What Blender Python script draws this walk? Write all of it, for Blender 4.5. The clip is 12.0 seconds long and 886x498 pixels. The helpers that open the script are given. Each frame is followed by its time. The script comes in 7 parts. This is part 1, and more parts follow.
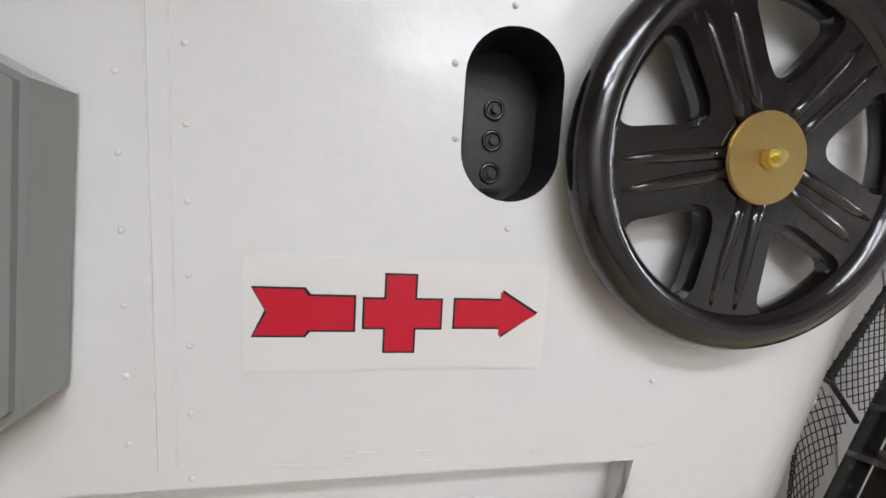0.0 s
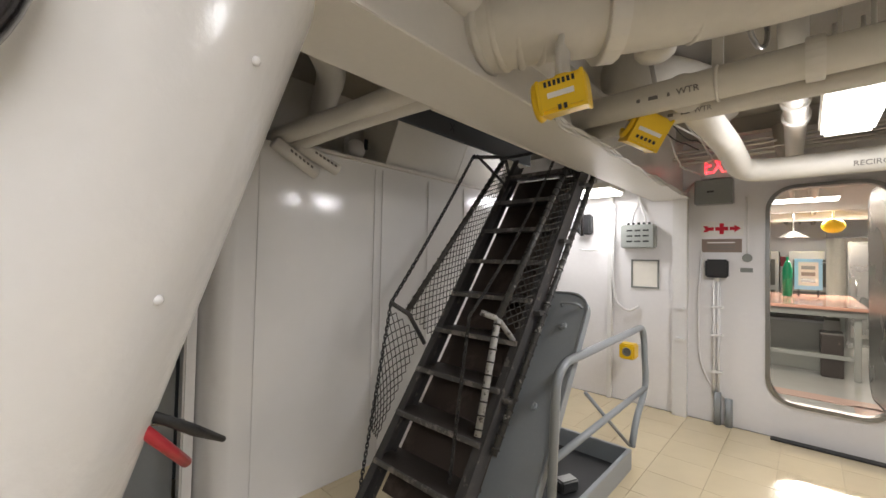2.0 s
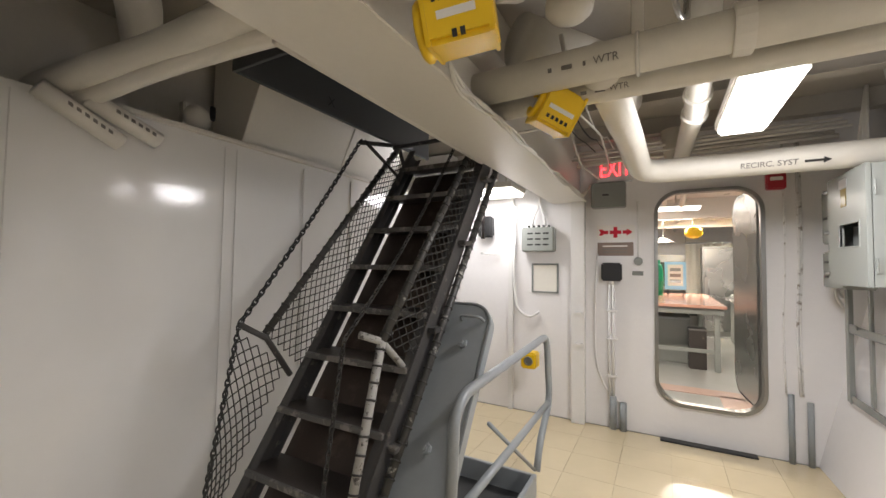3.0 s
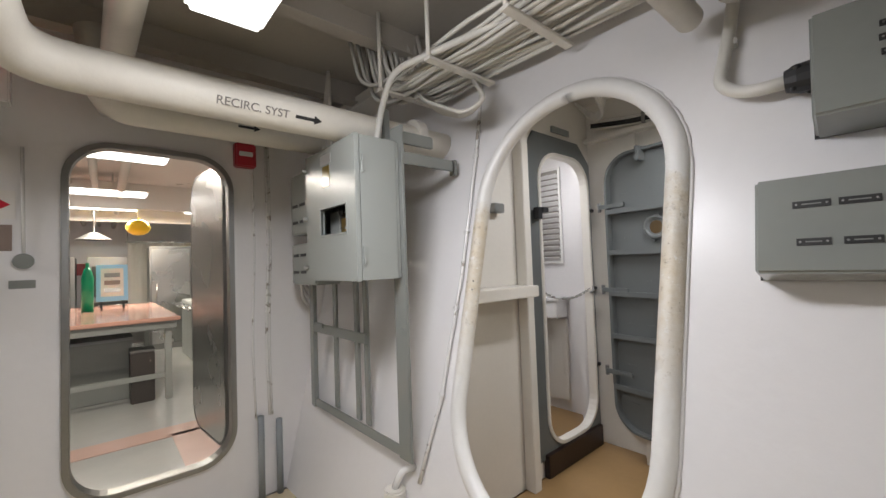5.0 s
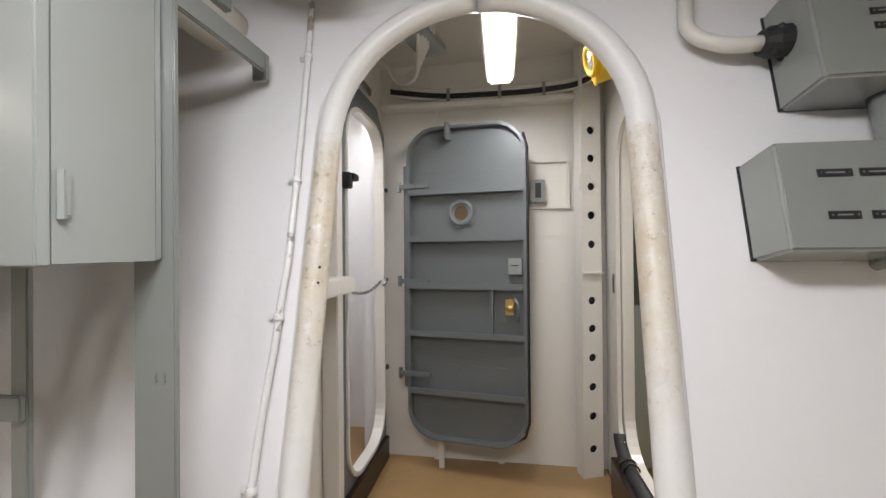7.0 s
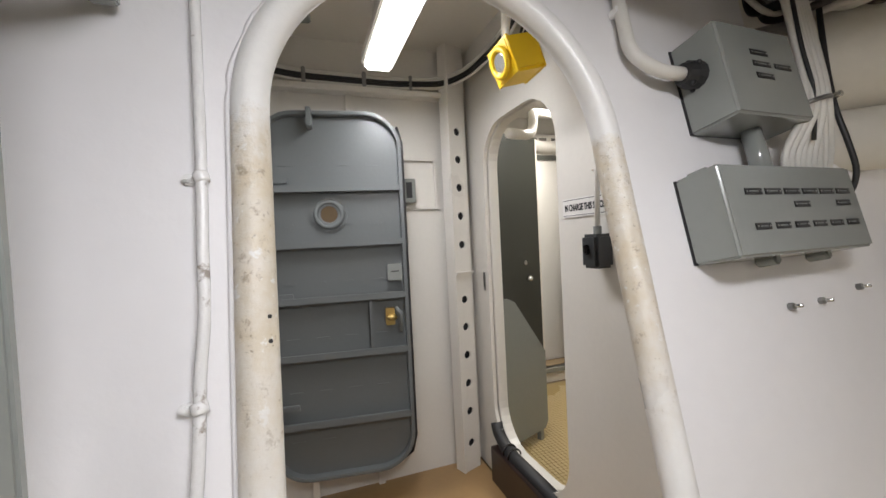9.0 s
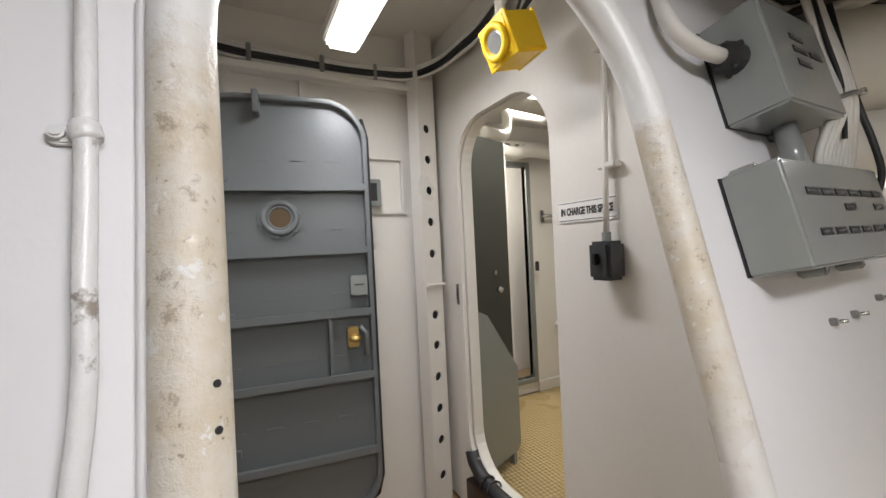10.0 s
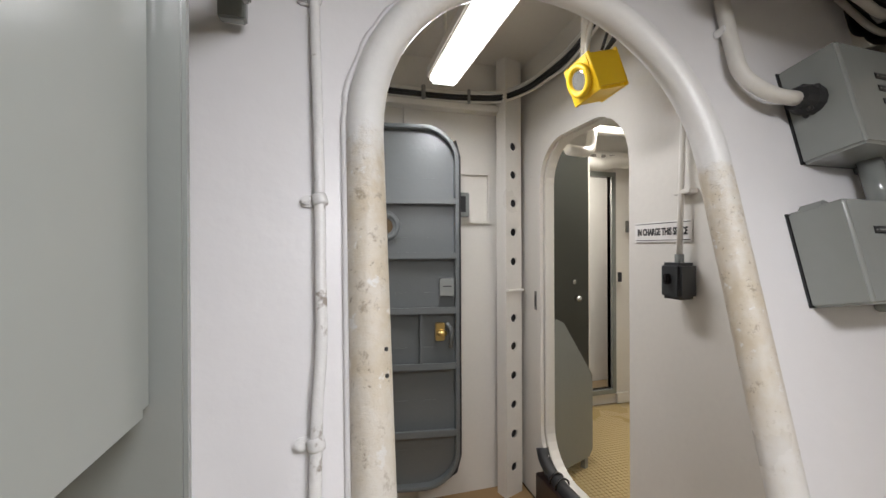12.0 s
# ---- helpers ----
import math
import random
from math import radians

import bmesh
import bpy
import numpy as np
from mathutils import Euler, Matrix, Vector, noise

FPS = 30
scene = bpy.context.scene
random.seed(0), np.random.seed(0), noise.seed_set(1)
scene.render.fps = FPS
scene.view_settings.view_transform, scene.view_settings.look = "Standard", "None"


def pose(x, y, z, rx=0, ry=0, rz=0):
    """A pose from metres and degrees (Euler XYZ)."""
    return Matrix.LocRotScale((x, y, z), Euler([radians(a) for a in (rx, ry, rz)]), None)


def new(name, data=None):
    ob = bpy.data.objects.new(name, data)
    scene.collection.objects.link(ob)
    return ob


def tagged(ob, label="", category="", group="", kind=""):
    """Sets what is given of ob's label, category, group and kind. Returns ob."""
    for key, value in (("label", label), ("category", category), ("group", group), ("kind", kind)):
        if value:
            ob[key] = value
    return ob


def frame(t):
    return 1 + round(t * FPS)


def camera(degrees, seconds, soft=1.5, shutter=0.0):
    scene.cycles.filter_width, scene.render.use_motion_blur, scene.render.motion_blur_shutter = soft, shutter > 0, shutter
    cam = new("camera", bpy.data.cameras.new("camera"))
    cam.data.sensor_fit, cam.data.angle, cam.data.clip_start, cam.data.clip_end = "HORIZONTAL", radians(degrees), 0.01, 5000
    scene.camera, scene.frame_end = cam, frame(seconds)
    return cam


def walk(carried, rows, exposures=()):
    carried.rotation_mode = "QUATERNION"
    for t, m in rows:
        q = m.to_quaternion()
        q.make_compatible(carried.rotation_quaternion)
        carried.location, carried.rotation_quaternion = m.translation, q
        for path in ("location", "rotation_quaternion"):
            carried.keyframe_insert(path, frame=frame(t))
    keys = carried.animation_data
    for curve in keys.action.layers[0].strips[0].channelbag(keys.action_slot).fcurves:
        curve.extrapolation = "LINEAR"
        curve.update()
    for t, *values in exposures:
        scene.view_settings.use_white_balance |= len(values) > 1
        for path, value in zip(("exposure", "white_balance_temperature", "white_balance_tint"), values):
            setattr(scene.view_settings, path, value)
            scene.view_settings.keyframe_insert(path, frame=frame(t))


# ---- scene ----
cam = camera(96.3, 12.0)
METRES, EYE, TILT, LEAN, TURN = 4.0, 1.42, 0.0, 0.0, -9.5
ROWS = [
    (0.0, 0.0, 0.0, 0.0, -0.12, 4.31, -1.55),
    (0.5, 0.0312, -0.0054, -0.0074, -11.52, 4.03, -1.79),
    (1.0, 0.0601, -0.0138, -0.0217, -23.06, 2.98, -2.11),
    (1.5, 0.1041, -0.0126, -0.0282, -31.0, 2.09, -1.88),
    (2.0, 0.1484, 0.0004, -0.0302, -38.05, 1.46, -1.22),
    (2.5, 0.1901, 0.0351, -0.0279, -43.68, 2.08, -0.83),
    (4.5, 0.4443, 0.11, -0.0335, -98.37, 2.28, 0.31),
    (5.0, 0.5229, 0.0895, -0.0326, -121.37, 2.02, 2.05),
    (5.5, 0.5832, 0.0787, -0.0333, -138.34, 1.28, 2.03),
    (6.0, 0.6422, 0.0858, -0.0262, -149.14, 1.26, 1.57),
    (6.5, 0.6831, 0.0742, -0.0318, -154.33, 0.72, 1.13),
    (7.0, 0.7125, 0.0467, -0.043, -161.97, 0.29, 0.5),
    (9.0, 0.8082, 0.0082, -0.0269, -189.86, -1.41, 2.84),
    (9.5, 0.8193, -0.0381, -0.0238, -195.33, -1.21, 3.05),
    (10.0, 0.8265, -0.0538, -0.0264, -197.73, -0.48, 2.81),
    (10.5, 0.8317, -0.0526, -0.0213, -199.93, -0.28, 2.47),
    (11.0, 0.8345, -0.0431, -0.0179, -198.63, 0.06, 2.3),
    (11.5, 0.8349, -0.0278, -0.0165, -195.02, -0.09, 1.7),
    (12.0, 0.8417, -0.0057, -0.0171, -186.22, -0.11, 0.26),
]
walk(cam, [(t, pose(0, 0, EYE, TILT, LEAN, TURN) @ pose(METRES * x, METRES * y, METRES * z, 90 + pitch, roll, yaw)) for t, x, y, z, yaw, pitch, roll in ROWS],
     exposures=[(0.0, -0.06, 6000, 10), (0.8, -0.05, 6160, 10), (1.5, 0.03, 6380, 10), (2.0, 0.10, 6480, 10), (2.5, 0.22, 6560, 10), (4.5, -0.12, 6410, 10), (5.0, -0.30, 6330, 10), (6.0, -0.15, 6330, 10), (7.0, -0.14, 6340, 10), (9.0, -0.19, 6330, 10), (12.0, -0.34, 6340, 10)])

# ---------------------------------------------------------------- world and lamps
world = bpy.data.worlds.new("world")
scene.world = world
world.use_nodes = True
world.node_tree.nodes["Background"].inputs[0].default_value = (0.02, 0.02, 0.02, 1)
world.node_tree.nodes["Background"].inputs[1].default_value = 0.3


def tube_lamp(name, x, y, z, sx, sy, watts, colour=(0.985, 0.97, 1.0)):
    """The light that a fluorescent fitting throws down."""
    data = bpy.data.lights.new(name, "AREA")
    data.shape, data.size, data.size_y, data.energy, data.color = "RECTANGLE", sx, sy, watts, colour
    ob = new(name, data)
    ob.location = (x, y, z)
    return ob


tube_lamp("tube_main", 2.92, -0.24, 1.925, 0.60, 0.16, 17.5)
side = tube_lamp("tube_main_side", 2.92, -0.345, 1.95, 0.60, 0.05, 3.4)
side.rotation_euler = (radians(-80), 0, 0)
side = tube_lamp("tube_main_side", 2.92, -0.135, 1.95, 0.60, 0.05, 2)
side.rotation_euler = (radians(80), 0, 0)
tube_lamp("tube_ladder", 4.22, 1.42, 1.915, 0.30, 0.5, 7)
side = tube_lamp("tube_ladder_side", 4.03, 1.42, 1.94, 0.05, 0.5, 3)
side.rotation_euler = (0, radians(80), 0)
# entry lamps stand out of view, inferred from the trunk's highlights and shadows
tube_lamp("tube_entry", 0.2, -0.75, 2.04, 0.9, 0.16, 15)
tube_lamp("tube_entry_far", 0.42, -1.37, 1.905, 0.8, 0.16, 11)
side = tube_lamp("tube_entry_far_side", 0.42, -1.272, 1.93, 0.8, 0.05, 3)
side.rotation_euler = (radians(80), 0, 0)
tube_lamp("tube_vestibule", 2.845, -1.93, 2.056, 0.11, 0.58, 10.5)
# unseen lamp, added to light the locker room
tube_lamp("tube_locker", 4.0, -2.25, 2.18, 0.2, 0.6, 8)
tube_lamp("tube_wash", 1.56, -2.57, 2.20, 0.34, 0.28, 20, (1.0, 0.95, 0.86))
# unseen near lamp, added only to light the mess
tube_lamp("tube_mess_near", 6.0, 0.2, 2.18, 0.2, 1.1, 36, (1.0, 0.90, 0.76))
tube_lamp("tube_mess_far", 9.2, -0.3, 2.18, 0.2, 1.1, 105, (1.0, 0.90, 0.76))
# unseen lamp, added to brighten the space past the inner doorway
tube_lamp("tube_shower", 1.3, -3.78, 2.2, 0.3, 0.15, 17, (1.0, 0.93, 0.82))

# ---------------------------------------------------------------- materials
MATS = {}


def paint(name, colour, rough=0.35, metal=0.0, bump=0.15, scale=60.0, vary=0.06, stain=0.05, coat=0.0, random_piece=0.0, stain_scale=2.2, patchy=1.0):
    """Painted or plain surface: base colour with fine grain, broad uneven wear and slight relief."""
    if name in MATS:
        return MATS[name]
    m = bpy.data.materials.new(name)
    m.use_nodes = True
    nt = m.node_tree
    n, l = nt.nodes, nt.links
    p = n["Principled BSDF"]
    p.inputs["Roughness"].default_value = rough
    p.inputs["Metallic"].default_value = metal
    p.inputs["Coat Weight"].default_value = coat
    p.inputs["Coat Roughness"].default_value = 0.12
    tc = n.new("ShaderNodeTexCoord")
    fine = n.new("ShaderNodeTexNoise")
    fine.inputs["Scale"].default_value, fine.inputs["Detail"].default_value = scale, 5
    broad = n.new("ShaderNodeTexNoise")
    broad.inputs["Scale"].default_value, broad.inputs["Detail"].default_value = stain_scale, 6
    l.new(tc.outputs["Object"], fine.inputs["Vector"])
    l.new(tc.outputs["Object"], broad.inputs["Vector"])
    hsv = n.new("ShaderNodeHueSaturation")
    hsv.inputs["Color"].default_value = (*colour, 1)
    add = n.new("ShaderNodeMath")
    add.operation = "MULTIPLY_ADD"
    add.inputs[1].default_value, add.inputs[2].default_value = vary * 2, 1 - vary
    l.new(fine.outputs["Fac"], add.inputs[0])
    add2 = n.new("ShaderNodeMath")
    add2.operation = "MULTIPLY_ADD"
    add2.inputs[1].default_value = stain * 2
    l.new(broad.outputs["Fac"], add2.inputs[0])
    l.new(add.outputs[0], add2.inputs[2])
    last = add2
    if random_piece:
        info = n.new("ShaderNodeObjectInfo")
        add3 = n.new("ShaderNodeMath")
        add3.operation = "MULTIPLY_ADD"
        add3.inputs[1].default_value = random_piece
        l.new(info.outputs["Random"], add3.inputs[0])
        l.new(add2.outputs[0], add3.inputs[2])
        last = add3
    sub = n.new("ShaderNodeMath")
    sub.operation = "SUBTRACT"
    sub.inputs[1].default_value = stain + random_piece / 2
    l.new(last.outputs[0], sub.inputs[0])
    l.new(sub.outputs[0], hsv.inputs["Value"])
    l.new(hsv.outputs[0], p.inputs["Base Color"])
    rr = n.new("ShaderNodeMapRange")
    rr.inputs["To Min"].default_value, rr.inputs["To Max"].default_value = max(0.05, rough - 0.08 * patchy), rough + 0.1 * patchy
    l.new(broad.outputs["Fac"], rr.inputs["Value"])
    l.new(rr.outputs[0], p.inputs["Roughness"])
    if bump:
        b = n.new("ShaderNodeBump")
        b.inputs["Strength"].default_value, b.inputs["Distance"].default_value = bump, 0.004
        l.new(fine.outputs["Fac"], b.inputs["Height"])
        l.new(b.outputs[0], p.inputs["Normal"])
    MATS[name] = m
    return m


def worn(name, colour, under, rough, amount, scale, metal_under=0.0, bump=0.3, soft=0.06):
    """Paint worn through to what lies under it, in patches."""
    m = paint(name, colour, rough, 0.0, bump, 90, 0.05, 0.08)
    nt = m.node_tree
    n, l = nt.nodes, nt.links
    p = n["Principled BSDF"]
    old = p.inputs["Base Color"].links[0].from_socket
    tc = n.new("ShaderNodeTexCoord")
    w = n.new("ShaderNodeTexNoise")
    w.inputs["Scale"].default_value, w.inputs["Detail"].default_value, w.inputs["Roughness"].default_value = scale, 8, 0.65
    l.new(tc.outputs["Object"], w.inputs["Vector"])
    ramp = n.new("ShaderNodeMapRange")
    ramp.inputs["From Min"].default_value, ramp.inputs["From Max"].default_value = amount, amount + soft
    l.new(w.outputs["Fac"], ramp.inputs["Value"])
    mix = n.new("ShaderNodeMix")
    mix.data_type = "RGBA"
    l.new(ramp.outputs[0], mix.inputs["Factor"])
    l.new(old, mix.inputs["A"])
    mix.inputs["B"].default_value = (*under, 1)
    l.new(mix.outputs["Result"], p.inputs["Base Color"])
    if metal_under:
        mm = n.new("ShaderNodeMath")
        mm.operation = "MULTIPLY"
        mm.inputs[1].default_value = metal_under
        l.new(ramp.outputs[0], mm.inputs[0])
        l.new(mm.outputs[0], p.inputs["Metallic"])
    return m


def handled(name, colour, under):
    """White paint rubbed to yellowed primer at hand height, with ragged chips left and small dark pits."""
    m = paint(name, colour, 0.3, 0.0, 0.25, 60, 0.03, 0.04)
    nt = m.node_tree
    n, l = nt.nodes, nt.links
    p = n["Principled BSDF"]
    old = p.inputs["Base Color"].links[0].from_socket
    geo = n.new("ShaderNodeNewGeometry")
    xyz = n.new("ShaderNodeSeparateXYZ")
    l.new(geo.outputs["Position"], xyz.inputs[0])

    def noise(scale, detail, rough):
        w = n.new("ShaderNodeTexNoise")
        w.inputs["Scale"].default_value, w.inputs["Detail"].default_value, w.inputs["Roughness"].default_value = scale, detail, rough
        l.new(geo.outputs["Position"], w.inputs["Vector"])
        return w.outputs["Fac"]

    def ramp(src, a, b, lo=0.0, hi=1.0):
        r = n.new("ShaderNodeMapRange")
        r.inputs["From Min"].default_value, r.inputs["From Max"].default_value = a, b
        r.inputs["To Min"].default_value, r.inputs["To Max"].default_value = lo, hi
        l.new(src, r.inputs["Value"])
        return r.outputs[0]

    def calc(op, a, b):
        c = n.new("ShaderNodeMath")
        c.operation = op
        for i, s in enumerate((a, b)):
            if isinstance(s, float):
                c.inputs[i].default_value = s
            else:
                l.new(s, c.inputs[i])
        return c.outputs[0]

    def blend(a, b, f):
        x = n.new("ShaderNodeMix")
        x.data_type = "RGBA"
        l.new(f, x.inputs["Factor"])
        l.new(a, x.inputs["A"])
        if isinstance(b, tuple):
            x.inputs["B"].default_value = (*b, 1)
        else:
            l.new(b, x.inputs["B"])
        return x.outputs["Result"]

    broad = noise(7.0, 8, 0.7)
    height = calc("ADD", xyz.outputs["Z"], calc("MULTIPLY", broad, 0.5))
    band = calc("MULTIPLY", ramp(height, 1.12, 1.42), ramp(height, 1.68, 1.78, 1.0, 0.0))
    rubbed = calc("MULTIPLY", band, ramp(noise(20.0, 8, 0.70), 0.30, 0.62, 0.45, 1.0))
    col = blend(old, under, calc("MULTIPLY", rubbed, 0.9))
    scuffs = calc("MULTIPLY", band, ramp(noise(34.0, 9, 0.78), 0.565, 0.64, 0.0, 0.8))
    col = blend(col, (0.33, 0.265, 0.185), scuffs)
    flakes = calc("MULTIPLY", band, ramp(noise(27.0, 8, 0.72), 0.60, 0.63, 0.0, 0.85))
    col = blend(col, old, flakes)
    pits = calc("MULTIPLY", band, ramp(noise(80.0, 4, 0.6), 0.665, 0.71))
    col = blend(col, (0.30, 0.25, 0.18), pits)
    l.new(col, p.inputs["Base Color"])
    bump = n.new("ShaderNodeBump")
    bump.inputs["Strength"].default_value, bump.inputs["Distance"].default_value = 0.65, 0.004
    l.new(calc("SUBTRACT", noise(14.0, 5, 0.6), rubbed), bump.inputs["Height"])
    l.new(bump.outputs[0], p.inputs["Normal"])
    return m


def glow(name, colour, strength):
    m = bpy.data.materials.new(name)
    m.use_nodes = True
    p = m.node_tree.nodes["Principled BSDF"]
    p.inputs["Base Color"].default_value = (0.8, 0.8, 0.78, 1)
    p.inputs["Emission Color"].default_value = (*colour, 1)
    p.inputs["Emission Strength"].default_value = strength
    return m


def clear(name, tint, rough=0.05):
    m = bpy.data.materials.new(name)
    m.use_nodes = True
    p = m.node_tree.nodes["Principled BSDF"]
    p.inputs["Base Color"].default_value = (*tint, 1)
    p.inputs["Transmission Weight"].default_value = 1.0
    p.inputs["Roughness"].default_value = rough
    return m


WHITE = paint("white_paint", (0.78, 0.77, 0.755), 0.17, 0, 0.24, 34, 0.025, 0.03)
WHITE_WALL = paint("white_wall_paint", (0.80, 0.785, 0.785), 0.31, 0, 0.28, 25, 0.02, 0.03, patchy=0.15)
CREAM = paint("cream_paint", (0.74, 0.71, 0.65), 0.3, 0, 0.12, 50, 0.03, 0.05)
LAGGING = paint("cream_lagging", (0.70, 0.665, 0.59), 0.5, 0, 0.5, 26, 0.05, 0.09)
GREY = paint("grey_enamel", (0.245, 0.257, 0.243), 0.2, 0, 0.10, 38, 0.03, 0.05, coat=0.35)
LIGHT_GREY = paint("light_grey_enamel", (0.335, 0.352, 0.330), 0.24, 0, 0.03, 50, 0.015, 0.02, patchy=0.15)
DOOR_GREY = paint("blue_grey_enamel", (0.140, 0.151, 0.150), 0.33, 0, 0.12, 60, 0.04, 0.06)
DECK_GREY = paint("deck_grey_paint", (0.27, 0.29, 0.30), 0.35, 0, 0.12, 50, 0.04, 0.06)
DARK_DOOR = paint("dark_olive_paint", (0.034, 0.035, 0.028), 0.42, 0, 0.05, 60, 0.03, 0.04)
BLACK = paint("black_gloss", (0.0105, 0.0080, 0.0085), 0.15, 0, 0.38, 34, 0.03, 0.03, coat=0.5)
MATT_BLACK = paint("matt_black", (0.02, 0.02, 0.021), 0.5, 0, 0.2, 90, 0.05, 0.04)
BROWN_BLACK = paint("brown_black_coaming", (0.022, 0.012, 0.010), 0.3, 0, 0.1, 60, 0.05, 0.05)
BRASS = paint("brass", (0.62, 0.45, 0.17), 0.32, 1.0, 0.1, 150, 0.06, 0.06)
BRIGHT_BRASS = paint("bright_brass", (0.95, 0.82, 0.30), 0.2, 1.0, 0.05, 150, 0.03, 0.03)
STEEL = paint("bare_steel", (0.56, 0.56, 0.55), 0.26, 1.0, 0.05, 80, 0.04, 0.05)
DULL_STEEL = paint("dull_steel", (0.30, 0.30, 0.29), 0.4, 1.0, 0.15, 80, 0.05, 0.06)
RED = paint("red_vinyl", (0.56, 0.004, 0.026), 0.48, 0, 0.0, 50, 0.02, 0.02)
RED_BOX = paint("red_enamel", (0.45, 0.03, 0.045), 0.3, 0, 0.05, 60, 0.03, 0.03)
YELLOW = paint("yellow_enamel", (0.86, 0.56, 0.012), 0.35, 0, 0.06, 60, 0.03, 0.04)
INK = paint("black_ink", (0.02, 0.02, 0.02), 0.5, 0, 0.0, 60, 0.02, 0.02)
STENCIL = paint("faded_stencil", (0.20, 0.185, 0.165), 0.6, 0, 0.0, 60, 0.1, 0.1)
LABEL_WHITE = paint("label_plastic", (0.80, 0.775, 0.74), 0.33, 0, 0.04, 30, 0.02, 0.02)
PAPER = paint("paper", (0.78, 0.75, 0.68), 0.7, 0, 0.0, 30, 0.03, 0.05)
CONDUIT_WHITE = worn("scuffed_conduit_paint", (0.78, 0.77, 0.755), (0.33, 0.29, 0.25), 0.25, 0.565, 17, soft=0.05, bump=0.5)
CABLE = paint("cable_sheath", (0.66, 0.64, 0.59), 0.45, 0, 0.1, 80, 0.04, 0.06)
BLACK_CABLE = paint("black_cable", (0.018, 0.018, 0.018), 0.45, 0, 0.1, 80, 0.05, 0.03)
SHELL = paint("gloss_white_shell", (0.79, 0.78, 0.765), 0.13, 0, 0.05, 14, 0.02, 0.03, coat=0.5)
LADDER = worn("ladder_steel", (0.065, 0.062, 0.06), (0.22, 0.20, 0.18), 0.42, 0.60, 14, 0.6)
TREAD = worn("tread_steel", (0.055, 0.047, 0.042), (0.20, 0.17, 0.14), 0.42, 0.63, 7, 0.5)
ROPE_WHITE = worn("roped_rail", (0.37, 0.36, 0.34), (0.06, 0.055, 0.05), 0.5, 0.55, 40)
JAMB = handled("handled_jamb_paint", (0.77, 0.76, 0.735), (0.60, 0.515, 0.375))
NET = paint("net_cord", (0.05, 0.048, 0.045), 0.8, 0, 0.3, 90, 0.1, 0.05)
NET_LIGHT = paint("pale_net_cord", (0.55, 0.53, 0.5), 0.8, 0, 0.3, 90, 0.1, 0.05)
FLOOR_JOINT = paint("floor_joint", (0.50, 0.42, 0.27), 0.6, 0, 0.2, 60, 0.06, 0.06)
FLOOR_TILE = paint("cream_floor_tile", (0.64, 0.54, 0.36), 0.16, 0, 0.05, 9, 0.03, 0.07, coat=0.3, random_piece=0.05)
TAN_FLOOR = paint("tan_deck_covering", (0.335, 0.210, 0.092), 0.36, 0, 0.2, 30, 0.06, 0.18, stain_scale=4)
MOSAIC = paint("mosaic_tile", (0.52, 0.40, 0.20), 0.28, 0, 0.05, 60, 0.05, 0.1)
GROUT = paint("mosaic_grout", (0.30, 0.22, 0.13), 0.7, 0, 0.2, 60, 0.05, 0.1)
MESS_FLOOR = paint("mess_floor_grey", (0.40, 0.40, 0.385), 0.15, 0, 0.03, 12, 0.03, 0.08, coat=0.4)
MESS_PINK = paint("mess_floor_pink", (0.52, 0.36, 0.31), 0.18, 0, 0.03, 12, 0.03, 0.08, coat=0.4)
TABLE_TOP = paint("table_top_red", (0.60, 0.34, 0.26), 0.18, 0, 0.02, 20, 0.03, 0.08, coat=0.4)
GREEN = paint("green_enamel", (0.0, 0.25, 0.12), 0.3, 0, 0.05, 60, 0.03, 0.03)
BLUE = paint("pale_blue_board", (0.32, 0.62, 0.85), 0.5, 0, 0.02, 60, 0.02, 0.03)
# deckhead paint with the dimness overhead put into its colour
SHADE_DARK = paint("deckhead_shaded_paint", (0.42, 0.39, 0.34), 0.5, 0, 0.2, 40, 0.05, 0.12)
BROWN_PLATE = paint("engraved_brown_plate", (0.24, 0.18, 0.15), 0.4, 0, 0.02, 60, 0.05, 0.1)
TUBE = glow("tube_diffuser", (1.0, 0.96, 0.90), 4.0)
EXIT_RED = glow("exit_red_glow", (1.0, 0.01, 0.03), 3.0)
GLASS = clear("lamp_glass", (0.95, 0.97, 0.96))
AMBER = paint("amber_pane", (0.17, 0.115, 0.022), 0.12, 0, 0.0, 60, 0.1, 0.1)
BROWN_GLASS = paint("amber_sight_glass", (0.095, 0.062, 0.028), 0.08, 0, 0.0, 60, 0.1, 0.15, coat=0.6)
RED_GLASS = paint("red_lamp_glass", (0.42, 0.008, 0.012), 0.1, 0, 0.0, 60, 0.02, 0.02, coat=0.8)

# ---------------------------------------------------------------- mesh helpers
ORIGIN = {}


def link(name, bm, material, smooth=False):
    bmesh.ops.recalc_face_normals(bm, faces=bm.faces)
    me = bpy.data.meshes.new(name)
    bm.to_mesh(me)
    bm.free()
    if smooth:
        me.shade_smooth()
    me.materials.append(material)
    return new(name, me)


def thing(name, base, label, category, group=""):
    """An empty at the base of a thing; its parts are built in room coordinates and hung under it."""
    ob = new(name)
    ob.empty_display_size = 0.05
    ob.location = base
    ORIGIN[ob] = Vector(base)
    return tagged(ob, label, category, group)


def part(name, bm, material, parent, label="", smooth=False):
    o = ORIGIN[parent]
    bmesh.ops.translate(bm, verts=bm.verts, vec=-o)
    ob = link(name, bm, material, smooth)
    ob.parent = parent
    ORIGIN[ob] = o
    return tagged(ob, label)


